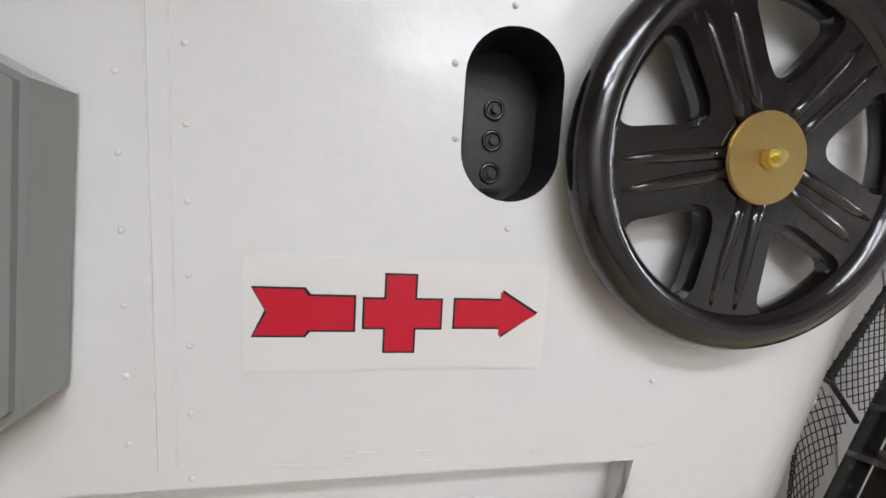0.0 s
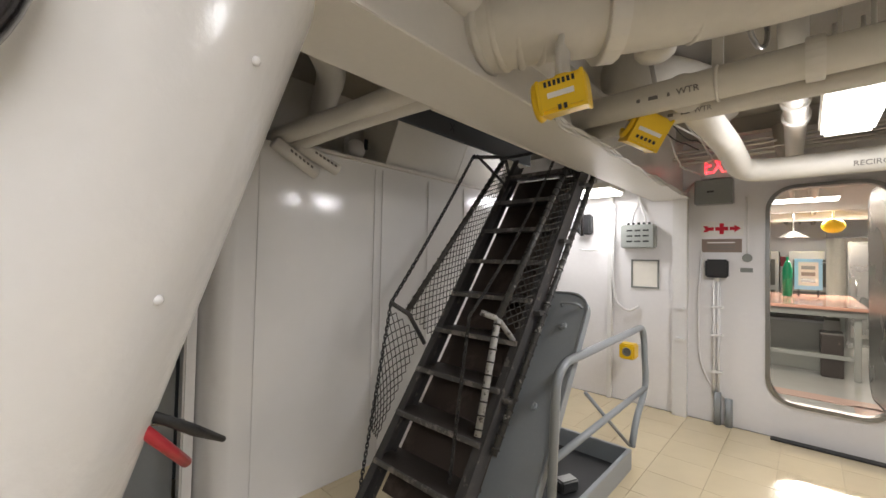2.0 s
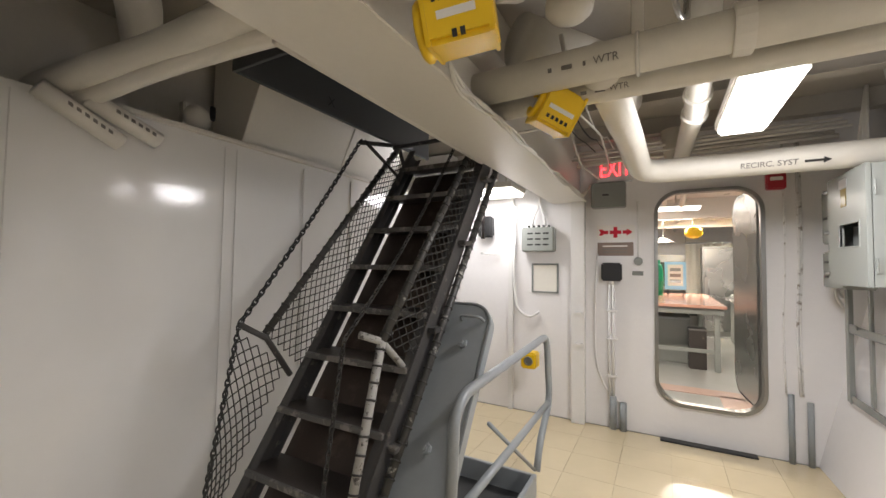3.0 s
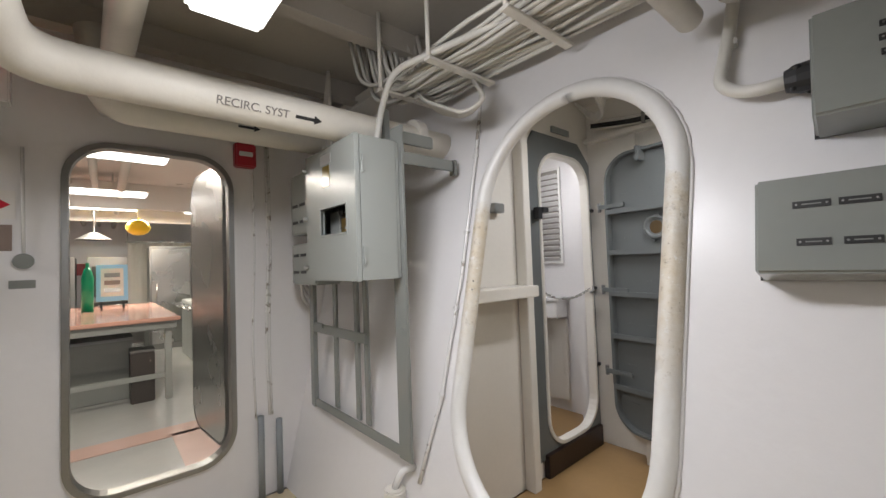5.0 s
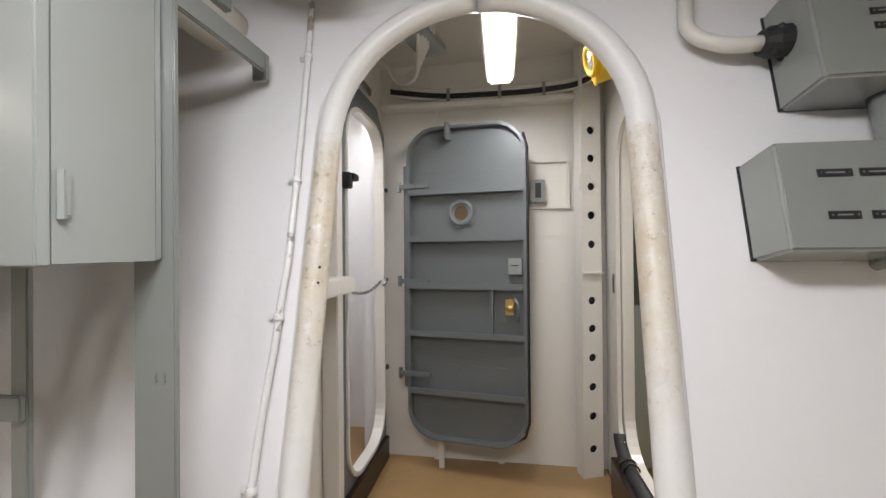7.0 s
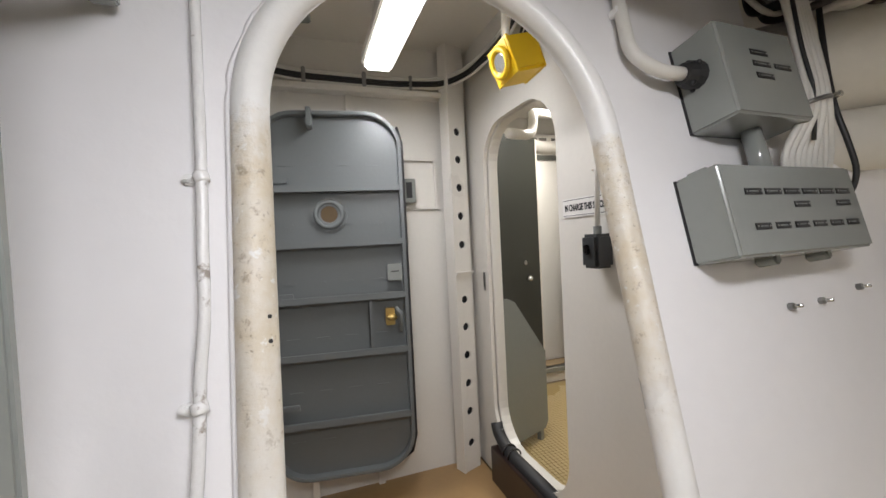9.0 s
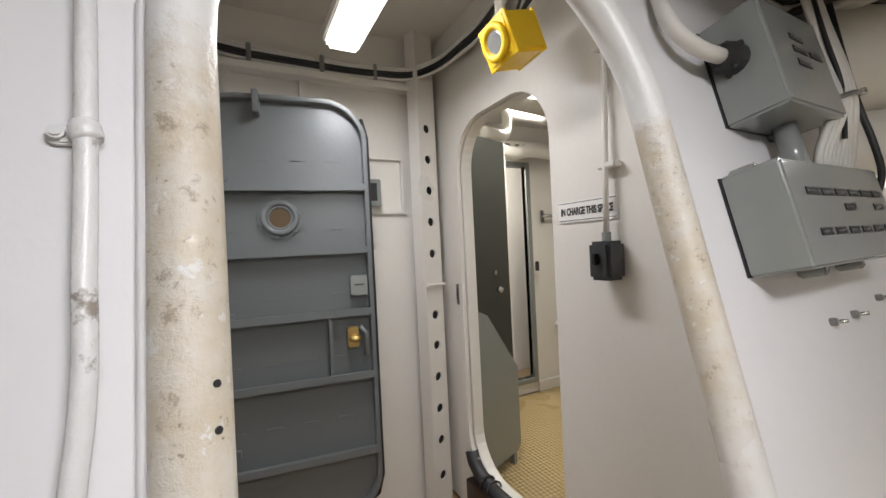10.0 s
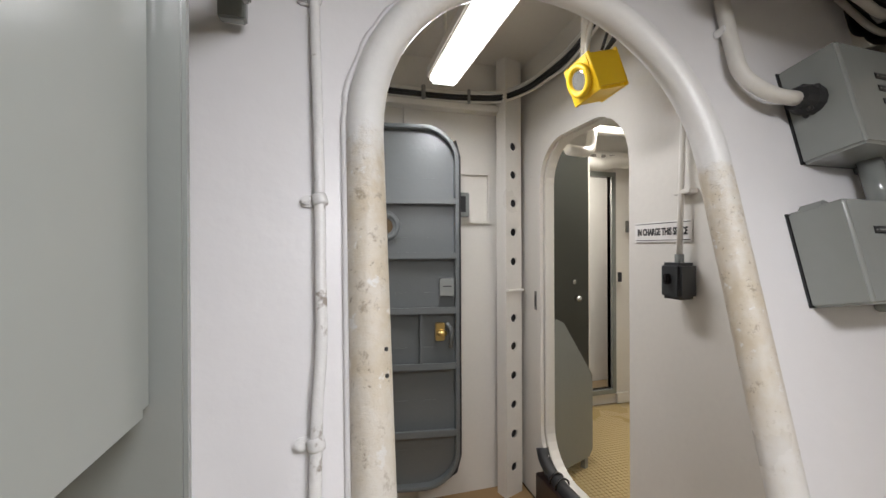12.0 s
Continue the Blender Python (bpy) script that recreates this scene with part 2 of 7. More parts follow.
def single(name, bm, material, label, category, group="", smooth=False):
    """A thing that is one plain piece."""
    ob = link(name, bm, material, smooth)
    ORIGIN[ob] = Vector((0, 0, 0))
    return tagged(ob, label, category, group)


def structure(name, bm, material, label="", smooth=False):
    ob = link(name, bm, material, smooth)
    ORIGIN[ob] = Vector((0, 0, 0))
    return tagged(ob, label, kind="structure")


def block(x0, x1, y0, y1, z0, z1, bevel=0.0, m=None, bm=None, seg=2):
    """A box with softened edges."""
    own = bm if bm is not None else bmesh.new()
    tmp = bmesh.new()
    bmesh.ops.create_cube(tmp, size=1)
    for v in tmp.verts:
        v.co = Vector(((x0 + x1) / 2 + v.co.x * (x1 - x0), (y0 + y1) / 2 + v.co.y * (y1 - y0), (z0 + z1) / 2 + v.co.z * (z1 - z0)))
    if bevel:
        bmesh.ops.bevel(tmp, geom=list(tmp.edges), offset=bevel, segments=seg, affect="EDGES")
    return merge(own, tmp, m)


def merge(own, tmp, m=None):
    if m is not None:
        tmp.transform(m)
    me = bpy.data.meshes.new("tmp")
    tmp.to_mesh(me)
    tmp.free()
    own.from_mesh(me)
    bpy.data.meshes.remove(me)
    return own


def sweep(points, r, bm=None, seg=12, close=False, cap=True, radii=None):
    """A round bar along a line of points."""
    own = bm if bm is not None else bmesh.new()
    pts = [Vector(p) for p in points]
    n = len(pts)
    rings, up = [], None
    for i, p in enumerate(pts):
        a = pts[(i - 1) % n] if (close or i > 0) else p
        b = pts[(i + 1) % n] if (close or i < n - 1) else p
        d = (b - a).normalized()
        if up is None:
            up = Vector((0, 0, 1)) if abs(d.z) < 0.9 else Vector((1, 0, 0))
        side = d.cross(up).normalized()
        up = side.cross(d).normalized()
        rr = radii[i] if radii else r
        rings.append([own.verts.new(p + rr * (math.cos(2 * math.pi * k / seg) * side + math.sin(2 * math.pi * k / seg) * up)) for k in range(seg)])
    for i in range(n if close else n - 1):
        a, b = rings[i], rings[(i + 1) % n]
        shift = 0
        if close and i == n - 1:
            shift = min(range(seg), key=lambda s: (a[0].co - b[s].co).length)
        for k in range(seg):
            own.faces.new((a[k], a[(k + 1) % seg], b[(k + 1 + shift) % seg], b[(k + shift) % seg]))
    if cap and not close:
        own.faces.new(rings[0][::-1])
        own.faces.new(rings[-1])
    return own


def bend(points, radius, steps=6):
    """Rounds the corners of a line of points."""
    pts = [Vector(p) for p in points]
    out = [pts[0]]
    for a, b, c in zip(pts, pts[1:], pts[2:]):
        u, v = (a - b).normalized(), (c - b).normalized()
        d = min(radius, (a - b).length * 0.48, (c - b).length * 0.48)
        p, q = b + u * d, b + v * d
        for i in range(steps + 1):
            t = i / steps
            out.append((1 - t) ** 2 * p + 2 * t * (1 - t) * b + t * t * q)
    out.append(pts[-1])
    return out


def sag(a, b, drop, steps=8):
    """Points along a slack line."""
    a, b = Vector(a), Vector(b)
    return [a.lerp(b, i / steps) - Vector((0, 0, drop * 4 * (i / steps) * (1 - i / steps))) for i in range(steps + 1)]


def rounded(u0, u1, v0, v1, r, steps=8):
    """A rounded rectangle, anticlockwise."""
    out = []
    for cu, cv, a0 in ((u1 - r, v1 - r, 0), (u0 + r, v1 - r, 90), (u0 + r, v0 + r, 180), (u1 - r, v0 + r, 270)):
        for i in range(steps + 1):
            a = radians(a0 + 90 * i / steps)
            out.append((cu + r * math.cos(a), cv + r * math.sin(a)))
    return out


def plate(outline, holes, thick, m, bm=None, bevel=0.0):
    """A flat sheet with holes: local x and y in its plane, its thickness along local z."""
    own = bm if bm is not None else bmesh.new()
    tmp = bmesh.new()
    edges = []
    for loop in (outline, *holes):
        vs = [tmp.verts.new((u, v, 0)) for u, v in loop]
        edges += [tmp.edges.new((vs[i], vs[(i + 1) % len(vs)])) for i in range(len(vs))]
    bmesh.ops.triangle_fill(tmp, use_beauty=True, use_dissolve=False, edges=edges)
    got = bmesh.ops.extrude_face_region(tmp, geom=list(tmp.faces))
    bmesh.ops.translate(tmp, verts=[g for g in got["geom"] if isinstance(g, bmesh.types.BMVert)], vec=(0, 0, thick))
    bmesh.ops.recalc_face_normals(tmp, faces=tmp.faces)
    if bevel:
        sharp = [e for e in tmp.edges if e.is_manifold and e.calc_face_angle(0) > 1.2]
        bmesh.ops.bevel(tmp, geom=sharp, offset=bevel, segments=2, affect="EDGES")
    return merge(own, tmp, m)


def disc(centre, axis, r, depth, bm=None, seg=20, r2=None, bevel=0.0):
    """A round plug standing on centre along axis."""
    own = bm if bm is not None else bmesh.new()
    tmp = bmesh.new()
    bmesh.ops.create_cone(tmp, cap_ends=True, segments=seg, radius1=r, radius2=r if r2 is None else r2, depth=depth)
    bmesh.ops.translate(tmp, verts=tmp.verts, vec=(0, 0, depth / 2))
    if bevel:
        bmesh.ops.bevel(tmp, geom=[e for e in tmp.edges if e.calc_face_angle(0) > 1.0], offset=bevel, segments=2, affect="EDGES")
    q = Vector(axis).to_track_quat("Z", "Y").to_matrix().to_4x4()
    return merge(own, tmp, Matrix.Translation(centre) @ q)


def ball(centre, r, bm=None, scale=(1, 1, 1), seg=12):
    own = bm if bm is not None else bmesh.new()
    tmp = bmesh.new()
    bmesh.ops.create_uvsphere(tmp, u_segments=seg, v_segments=max(4, seg // 2), radius=r)
    return merge(own, tmp, Matrix.Translation(centre) @ Matrix.Diagonal((*scale, 1)))


def ring(centre, axis, r, w, bm=None, seg=32, wseg=10):
    q = Vector(axis).to_track_quat("Z", "Y")
    pts = [Vector(centre) + q @ Vector((r * math.cos(2 * math.pi * i / seg), r * math.sin(2 * math.pi * i / seg), 0)) for i in range(seg)]
    return sweep(pts, w, bm, wseg, close=True)


def axes(origin, u, v):
    """The pose whose x runs along u and y along v."""
    u, v = Vector(u).normalized(), Vector(v).normalized()
    n = u.cross(v).normalized()
    return Matrix.Translation(origin) @ Matrix((u, v, n)).transposed().to_4x4()


def words(name, text, m, height, material, parent=None, depth=0.0008, label="", squeeze=1.0, weight=0.0):
    """Lettering in the built-in font, flat on the surface given by the pose m."""
    cu = bpy.data.curves.new(name, "FONT")
    cu.body, cu.size, cu.extrude, cu.offset = text, height * 1.4, depth, weight
    cu.align_x, cu.align_y = "CENTER", "CENTER"
    ob = bpy.data.objects.new(name, cu)
    scene.collection.objects.link(ob)
    me = bpy.data.meshes.new_from_object(ob.evaluated_get(bpy.context.evaluated_depsgraph_get()))
    bpy.data.objects.remove(ob)
    me.transform(m @ Matrix.Diagonal((squeeze, 1, 1, 1)))
    bm = bmesh.new()
    bm.from_mesh(me)
    if parent is None:
        return single(name, bm, material, label, "lettering")
    return part(name, bm, material, parent, label)


X, Y, Z = Vector((1, 0, 0)), Vector((0, 1, 0)), Vector((0, 0, 1))

# ---------------------------------------------------------------- the large structure
DECK = 2.42
MESS_X = 4.57
LEAN_WALL = axes((3.35, -0.86, 0), (1, 0.03, 0), (0, -0.235, 1))
SLOPE = math.sqrt(1 + 0.235 ** 2)


def on_lean(x, z, out=0.0):
    """A place on the leaning bulkhead, out metres proud of it."""
    return LEAN_WALL @ Vector(((x - 3.35), z * SLOPE, -out))


# deck of the lobby and its bedding
structure("floor", block(-2.2, 4.56, -1.2, 2.6, -0.12, -0.004), FLOOR_JOINT, "cream vinyl tiled deck, waxed and scuffed")
structure("floor_vestibule", block(2.27, 3.56, -2.66, -1.0, -0.10, 0.0), TAN_FLOOR, "tan deck covering, worn smooth")
structure("floor_locker_room", block(3.60, 5.2, -3.4, -1.2, -0.10, 0.0), TAN_FLOOR)
structure("floor_washroom", block(-0.6, 2.24, -4.1, -1.5, -0.12, -0.006), GROUT, "small yellow mosaic tiled floor")
structure("floor_mess", block(4.64, 12.5, -4.5, 4.0, -0.10, 0.0), MESS_FLOOR, "polished grey mess deck with pink bands")
for y0, y1, x0, x1 in ((-1.1, -0.42, 5.3, 6.0), (-1.3, 1.3, 5.95, 6.2), (0.30, 0.62, 4.75, 5.95)):
    structure("floor_band", block(x0, x1, y0, y1, 0.0, 0.004), MESS_PINK)

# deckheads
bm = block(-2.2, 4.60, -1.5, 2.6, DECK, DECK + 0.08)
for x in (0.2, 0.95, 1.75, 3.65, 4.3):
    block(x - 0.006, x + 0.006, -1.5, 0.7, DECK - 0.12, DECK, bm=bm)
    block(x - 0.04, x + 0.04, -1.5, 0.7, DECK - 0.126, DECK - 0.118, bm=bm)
structure("ceiling", bm, SHADE_DARK, "painted steel deckhead with stiffeners, darkened in colour for overhead shade")
structure("ceiling_vestibule", block(2.2, 3.62, -2.72, -1.42, 2.38, 2.44), CREAM)
structure("ceiling_locker_room", block(3.60, 5.2, -3.4, -1.2, 2.28, 2.34), CREAM)
structure("ceiling_washroom", block(-0.6, 2.24, -4.1, -1.5, 2.32, 2.38), CREAM)
structure("ceiling_mess", block(4.64, 12.5, -4.5, 4.0, 2.42, 2.5), CREAM)

# bulkhead to the mess, with its oval doorway
M_MESS = axes((MESS_X, 0, 0), (0, 1, 0), (0, 0, 1))
MESS_DOOR = rounded(-0.545, 0.120, 0.27, 1.90, 0.17)
structure("wall_mess", plate([(-1.15, 0), (2.0, 0), (2.0, 2.45), (-1.15, 2.45)], [MESS_DOOR], 0.03, M_MESS), WHITE_WALL,
          "white painted steel bulkhead with an oval doorway")
bm = plate(rounded(-0.562, 0.137, 0.253, 1.917, 0.185), [rounded(-0.535, 0.110, 0.28, 1.89, 0.16)], 0.075, axes((MESS_X - 0.025, 0, 0), (0, 1, 0), (0, 0, 1)), bevel=0.004)
tagged(structure("door_frame_mess", bm, DULL_STEEL, "bare steel oval doorway lip"), kind="structure")
structure("wall_mess_pilaster", block(MESS_X - 0.075, MESS_X - 0.001, 0.655, 0.765, 0, 1.875, 0.004), WHITE)
structure("wall_mess_corner", block(MESS_X - 0.045, MESS_X - 0.001, 1.29, 1.335, 0, 2.1, 0.006), WHITE)
structure("wall_ladder_end", block(4.40, 4.566, 1.90, 2.5, 0, 2.4), WHITE_WALL)

# white shell plating behind the ladder, with a rounded end and a ledge along its top
bm = bmesh.new()
prof = [(1.20, 2.10)] + [(1.32 - 0.12 * math.cos(radians(a)), 2.04 - 0.12 * math.sin(radians(a))) for a in range(0, 91, 3)] + [(2.4, 1.923), (4.4, 1.92)]
lo = [bm.verts.new((x, y, 0)) for x, y in prof]
hi = [bm.verts.new((x, y, 1.885)) for x, y in prof]
back = [bm.verts.new((x, 2.16, z)) for z in (0, 1.885) for x in (1.20, 4.4)]
for i in range(len(prof) - 1):
    bm.faces.new((lo[i], lo[i + 1], hi[i + 1], hi[i]))
bm.faces.new((*hi, back[3], back[2]))
structure("wall_shell", bm, SHELL, "glossy white steel shell plating with weld seams", smooth=False)
structure("wall_shell_ledge", block(1.55, 4.4, 1.895, 1.955, 1.885, 1.905, 0.003), CREAM)
structure("wall_recess", block(0.9, 4.5, 2.28, 2.34, 1.6, 2.45), CREAM)
for x in (1.42, 2.14, 2.20, 2.62, 3.02):
    structure("trim_weld_seam", block(x - 0.006, x + 0.006, 1.915, 1.9215, 0.02, 1.86, 0.002), SHELL)
structure("wall_shell_post", block(1.135, 1.185, 1.98, 2.05, 0, 1.92, 0.008), WHITE)
structure("wall_entry_back", block(-2.2, 1.14, 2.12, 2.2, 0, 2.45), WHITE_WALL)
structure("wall_west", block(-2.25, -2.15, -3.0, 2.3, 0, 2.45), WHITE_WALL)
structure("wall_south_entry", block(-2.2, 1.5, -2.1, -2.0, 0, 2.45), WHITE_WALL)

# leaning bulkhead with the arched opening
ARCH = [(u + (0.012 + 0.018 * (1.95 - v) / 1.53 if u < -0.46 else 0.0), v) for u, v in rounded(-0.84, -0.085, 0.42, 1.952, 0.377, 14)]
bm = plate([(-2.60, 0), (1.26, 0), (1.26, 2.42), (-1.52, 2.42), (-1.47, 1.86), (-1.72, 1.76), (-1.88, 1.66), (-2.04, 1.48), (-2.60, 1.30)], [ARCH], 0.02, LEAN_WALL)
structure("wall_leaning", bm, WHITE_WALL, "white leaning bulkhead with an arched opening")
structure("trim_arch_moulding", sweep([LEAN_WALL @ Vector((u, v, -0.004)) for u, v in ARCH], 0.030, seg=16, close=True, radii=[0.030 + 0.002 * min(1.0, max(0.0, (-0.25 - u) / 0.5)) for u, v in ARCH]), JAMB,
          "rounded white arch moulding, paint rubbed through to yellowed primer", smooth=True)
for z in (1.208, 1.174):
    structure("trim_screw_hole", disc(LEAN_WALL @ Vector((-0.1035, z * SLOPE, -0.0268)), LEAN_WALL.to_3x3() @ Vector((-0.62, 0, -0.78)), 0.0032, 0.0015, seg=10), MATT_BLACK)
# ragged fillet of old paint where moulding and bulkhead meet
bm = bmesh.new()
rnd = random.Random(4)
pts = []
for u, v in rounded(-0.872, -0.053, 0.388, 1.984, 0.409, 30):
    u += 0.012 + 0.018 * (1.95 - v) / 1.53 if u < -0.46 else 0.0
    pts.append(LEAN_WALL @ Vector((u + rnd.uniform(-0.0025, 0.0025), v, rnd.uniform(-0.003, 0.001))))
sweep(pts, 0.0065, bm, 6, close=True)
structure("trim_arch_fillet", bm, WHITE_WALL, smooth=True)

# vestibule behind the arch
structure("wall_vestibule_back", block(2.20, 3.62, -2.70, -2.66, 0, 2.40), CREAM, "cream steel bulkhead with stiffeners")
M_RIGHT = axes((2.26, 0, 0), (0, -1, 0), (0, 0, 1))
WASH_DOOR = rounded(1.80, 2.45, 0.20, 1.89, 0.21)
structure("wall_vestibule_wash", plate([(0.93, 0), (2.66, 0), (2.66, 2.40), (1.47, 2.40)], [WASH_DOOR], 0.02, M_RIGHT), CREAM, "cream bulkhead with an oval doorway")
bm = plate(rounded(1.775, 2.475, 0.175, 1.915, 0.235), [rounded(1.805, 2.445, 0.205, 1.885, 0.205)], 0.055, axes((2.232, 0, 0), (0, -1, 0), (0, 0, 1)) , bevel=0.003)
structure("door_frame_wash", bm, CREAM)
structure("door_sill_wash", block(2.225, 2.305, -2.425, -1.82, 0.0, 0.19, 0.004), BROWN_BLACK, "dark painted coaming under the doorway")
M_LEFT = axes((3.57, 0, 0), (0, 1, 0), (0, 0, 1))
LOCKER_DOOR = rounded(-2.60, -2.03, 0.15, 1.96, 0.19)
structure("wall_vestibule_locker", plate([(-2.66, 0), (-0.90, 0), (-1.44, 2.40), (-2.66, 2.40)], [LOCKER_DOOR], 0.02, M_LEFT), CREAM)
bm = plate([(-2.645, 0.10), (-1.90, 0.10), (-1.90, 1.95), (-1.99, 2.08), (-2.50, 2.08), (-2.645, 1.95)], [rounded(-2.595, -2.035, 0.155, 1.955, 0.185)], 0.012, axes((3.556, 0, 0), (0, 1, 0), (0, 0, 1)), bevel=0.003)
structure("door_frame_locker", bm, DOOR_GREY, "blue-grey painted oval door frame")
bm = plate(rounded(-2.612, -2.018, 0.138, 1.972, 0.2), [rounded(-2.590, -2.040, 0.16, 1.95, 0.18)], 0.06, axes((3.545, 0, 0), (0, 1, 0), (0, 0, 1)), bevel=0.003)
structure("door_lip_locker", bm, CREAM)
structure("door_sill_locker", block(3.53, 3.568, -2.62, -1.98, 0.0, 0.135, 0.003), BROWN_BLACK, "dark painted coaming under the doorway")
structure("wall_vestibule_post", block(3.50, 3.568, -1.86, -1.80, 0, 2.36, 0.004), CREAM)
structure("wall_vestibule_ledge", block(3.42, 3.565, -1.80, -1.24, 1.09, 1.15, 0.004), CREAM)
# ribs of the back bulkhead
for x, z0, z1 in ((3.24, 1.93, 2.10), (2.93, 1.93, 2.10), (3.24, 0, 0.20), (2.86, 0, 0.20)):
    structure("wall_rib", block(x - 0.018, x + 0.018, -2.66, -2.635, z0, z1, 0.003), CREAM)
structure("trim_header", block(2.42, 3.56, -2.66, -2.585, 2.095, 2.125, 0.004), CREAM)
structure("trim_weld_back", block(2.40, 2.70, -2.66, -2.656, 1.33, 1.336, 0.001), CREAM)
M_STAN = axes((2.36, -2.57, 0), (0.94, 0.34, 0), (0, 0, 1))
holes = [[(0.0 + 0.022 * math.cos(a), z + 0.022 * math.sin(a)) for a in [2 * math.pi * k / 14 for k in range(14)]] for z in
         (1.905, 1.751, 1.595, 1.437, 1.277, 0.968, 0.815, 0.655, 0.495, 0.335, 0.155)]
bm = plate([(-0.06, 0), (0.06, 0), (0.06, 2.38), (-0.06, 2.38)], holes, -0.008, M_STAN)
block(0.05, 0.062, 0.0, 2.38, -0.012, 0.06, m=M_STAN, bm=bm)
block(-0.06, 0.06, 1.116, 1.126, -0.03, -0.006, m=M_STAN, bm=bm)
structure("wall_stanchion", bm, CREAM, "cream stiffener plate with a row of round holes")
# added black strip paints the dark seen through the stiffener's holes
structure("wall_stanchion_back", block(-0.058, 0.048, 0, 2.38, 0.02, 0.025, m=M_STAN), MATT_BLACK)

# locker room and washroom shells
structure("wall_locker_far", block(4.46, 4.50, -3.4, -1.2, 0, 2.32), WHITE_WALL)
structure("wall_locker_side", block(3.60, 4.5, -3.05, -3.0, 0, 2.32), WHITE_WALL)
structure("wall_locker_jamb", block(3.60, 3.70, -3.0, -2.64, 0, 2.32, 0.02), WHITE_WALL)
structure("wall_locker_near", block(3.60, 4.5, -1.42, -1.38, 0, 2.32), WHITE_WALL)
M_WASH = axes((0, -3.5, 0), X, Z)
structure("wall_wash_far", plate([(-0.6, 0), (2.2, 0), (2.2, 2.36), (-0.6, 2.36)], [[(0.985, 0.13), (1.62, 0.13), (1.62, 1.96), (0.985, 1.96)]], 0.04, M_WASH), CREAM)
structure("wall_wash_inner", block(0.5, 2.2, -4.1, -4.04, 0, 2.36), WHITE)
structure("wall_wash_left", block(-0.6, -0.56, -4.1, -1.5, 0, 2.36), CREAM)
structure("wall_wash_near", block(-0.6, 2.2, -1.62, -1.58, 0, 2.36), CREAM)
structure("door_frame_washroom", plate([(0.945, 0.09), (1.66, 0.09), (1.66, 2.0), (0.945, 2.0)], [[(0.985, 0.13), (1.62, 0.13), (1.62, 1.96), (0.985, 1.96)]], 0.07, axes((0, -3.475, 0), X, Z), bevel=0.003), GREY)

# mess shell
structure("wall_mess_far", block(12.4, 12.5, -4.5, 4.0, 0, 2.45), WHITE_WALL)
structure("wall_mess_left", block(4.64, 12.5, 3.9, 4.0, 0, 2.45), WHITE_WALL)
structure("wall_mess_right", block(4.64, 12.5, -4.5, -4.4, 0, 2.45), WHITE_WALL)
structure("wall_mess_back", plate([(-4.5, 0), (4.0, 0), (4.0, 2.45), (-4.5, 2.45)], [[(-1.15, 0.0), (1.99, 0.0), (1.99, 2.44), (-1.15, 2.44)]], 0.02, axes((4.605, 0, 0), (0, 1, 0), (0, 0, 1))), WHITE_WALL)

# deck girder over the lobby: web with lightening holes, wide lower flange
M_WEB = axes((0, 0.70, 0), X, Z)
holes = [[(x + 0.075 * math.cos(a), 2.12 + 0.075 * math.sin(a)) for a in [2 * math.pi * k / 20 for k in range(20)]] for x in (1.22, 1.60, 2.13, 2.6)]
bm = plate([(-2.1, 1.875), (4.56, 1.875), (4.56, DECK), (-2.1, DECK)], holes, -0.012, M_WEB)
block(-2.1, 4.56, 0.645, 0.94, 1.866, 1.880, 0.003, bm=bm)
structure("beam_girder", bm, CREAM, "cream deck girder with lightening holes")

# hatch opening overhead
bm = bmesh.new()
block(1.965, 1.98, 0.96, 1.62, 2.085, DECK, 0.002, bm=bm)
block(1.98, 3.5, 1.60, 1.62, 2.085, DECK, 0.002, bm=bm)
structure("trim_hatch_coaming", bm, paint("dark_blue_grey", (0.075, 0.08, 0.085), 0.4, 0, 0.1, 60, 0.05, 0.05), "dark grey overhead hatch coaming")
words("trim_hatch_mark", "X", axes((2.50, 1.597, 2.15), (1, 0, 0), Z), 0.05, INK, None, label="small black letter stencilled on the coaming")
structure("trim_hatch_edge", sweep([(1.66, 0.955, 1.885), (3.0, 0.955, 1.885)], 0.018), CREAM, smooth=True)
# black sheet stands in for the darkness up through the open hatch
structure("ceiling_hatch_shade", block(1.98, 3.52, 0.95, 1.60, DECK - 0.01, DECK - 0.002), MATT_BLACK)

# the trunk at the start: leaning front, rounded corner
LEAN_F, TOP = 0.2, 1.76


def front_y(z):
    return 0.425 - LEAN_F * (z - 1.39)


def side_x(z):
    return 0.865 + 0.265 * (min(z, TOP) - 1.25)


M_TRUNK = axes((0, 0.425 + LEAN_F * 1.39, 0), X, (0, -LEAN_F, 1))
TS = math.sqrt(1 + LEAN_F ** 2)
R = 0.42
oval = rounded(0.0815, 0.1885, 1.504 * TS, 1.678 * TS, 0.052, 8)
recess = [(-0.6, 0.75 * TS), (0.330, 0.75 * TS), (0.324, 1.204 * TS), (-0.6, 1.192 * TS)]
bm = plate([(-2.1, 0), (side_x(0) - R, 0), (side_x(TOP) - R, TOP * TS), (side_x(2.4) - R, 2.4 * TS), (-2.1, 2.4 * TS)], [oval, recess], -0.012, M_TRUNK)
steps = 14
for i in range(steps):
    a0, a1 = radians(90 * i / steps), radians(90 * (i + 1) / steps)
    for z0, z1 in ((0, TOP), (TOP, 2.4)):
        q = [bm.verts.new((side_x(z) - R + R * math.sin(a), front_y(z) + R - R * math.cos(a), z)) for z, a in ((z0, a0), (z0, a1), (z1, a1), (z1, a0))]
        bm.faces.new(q)
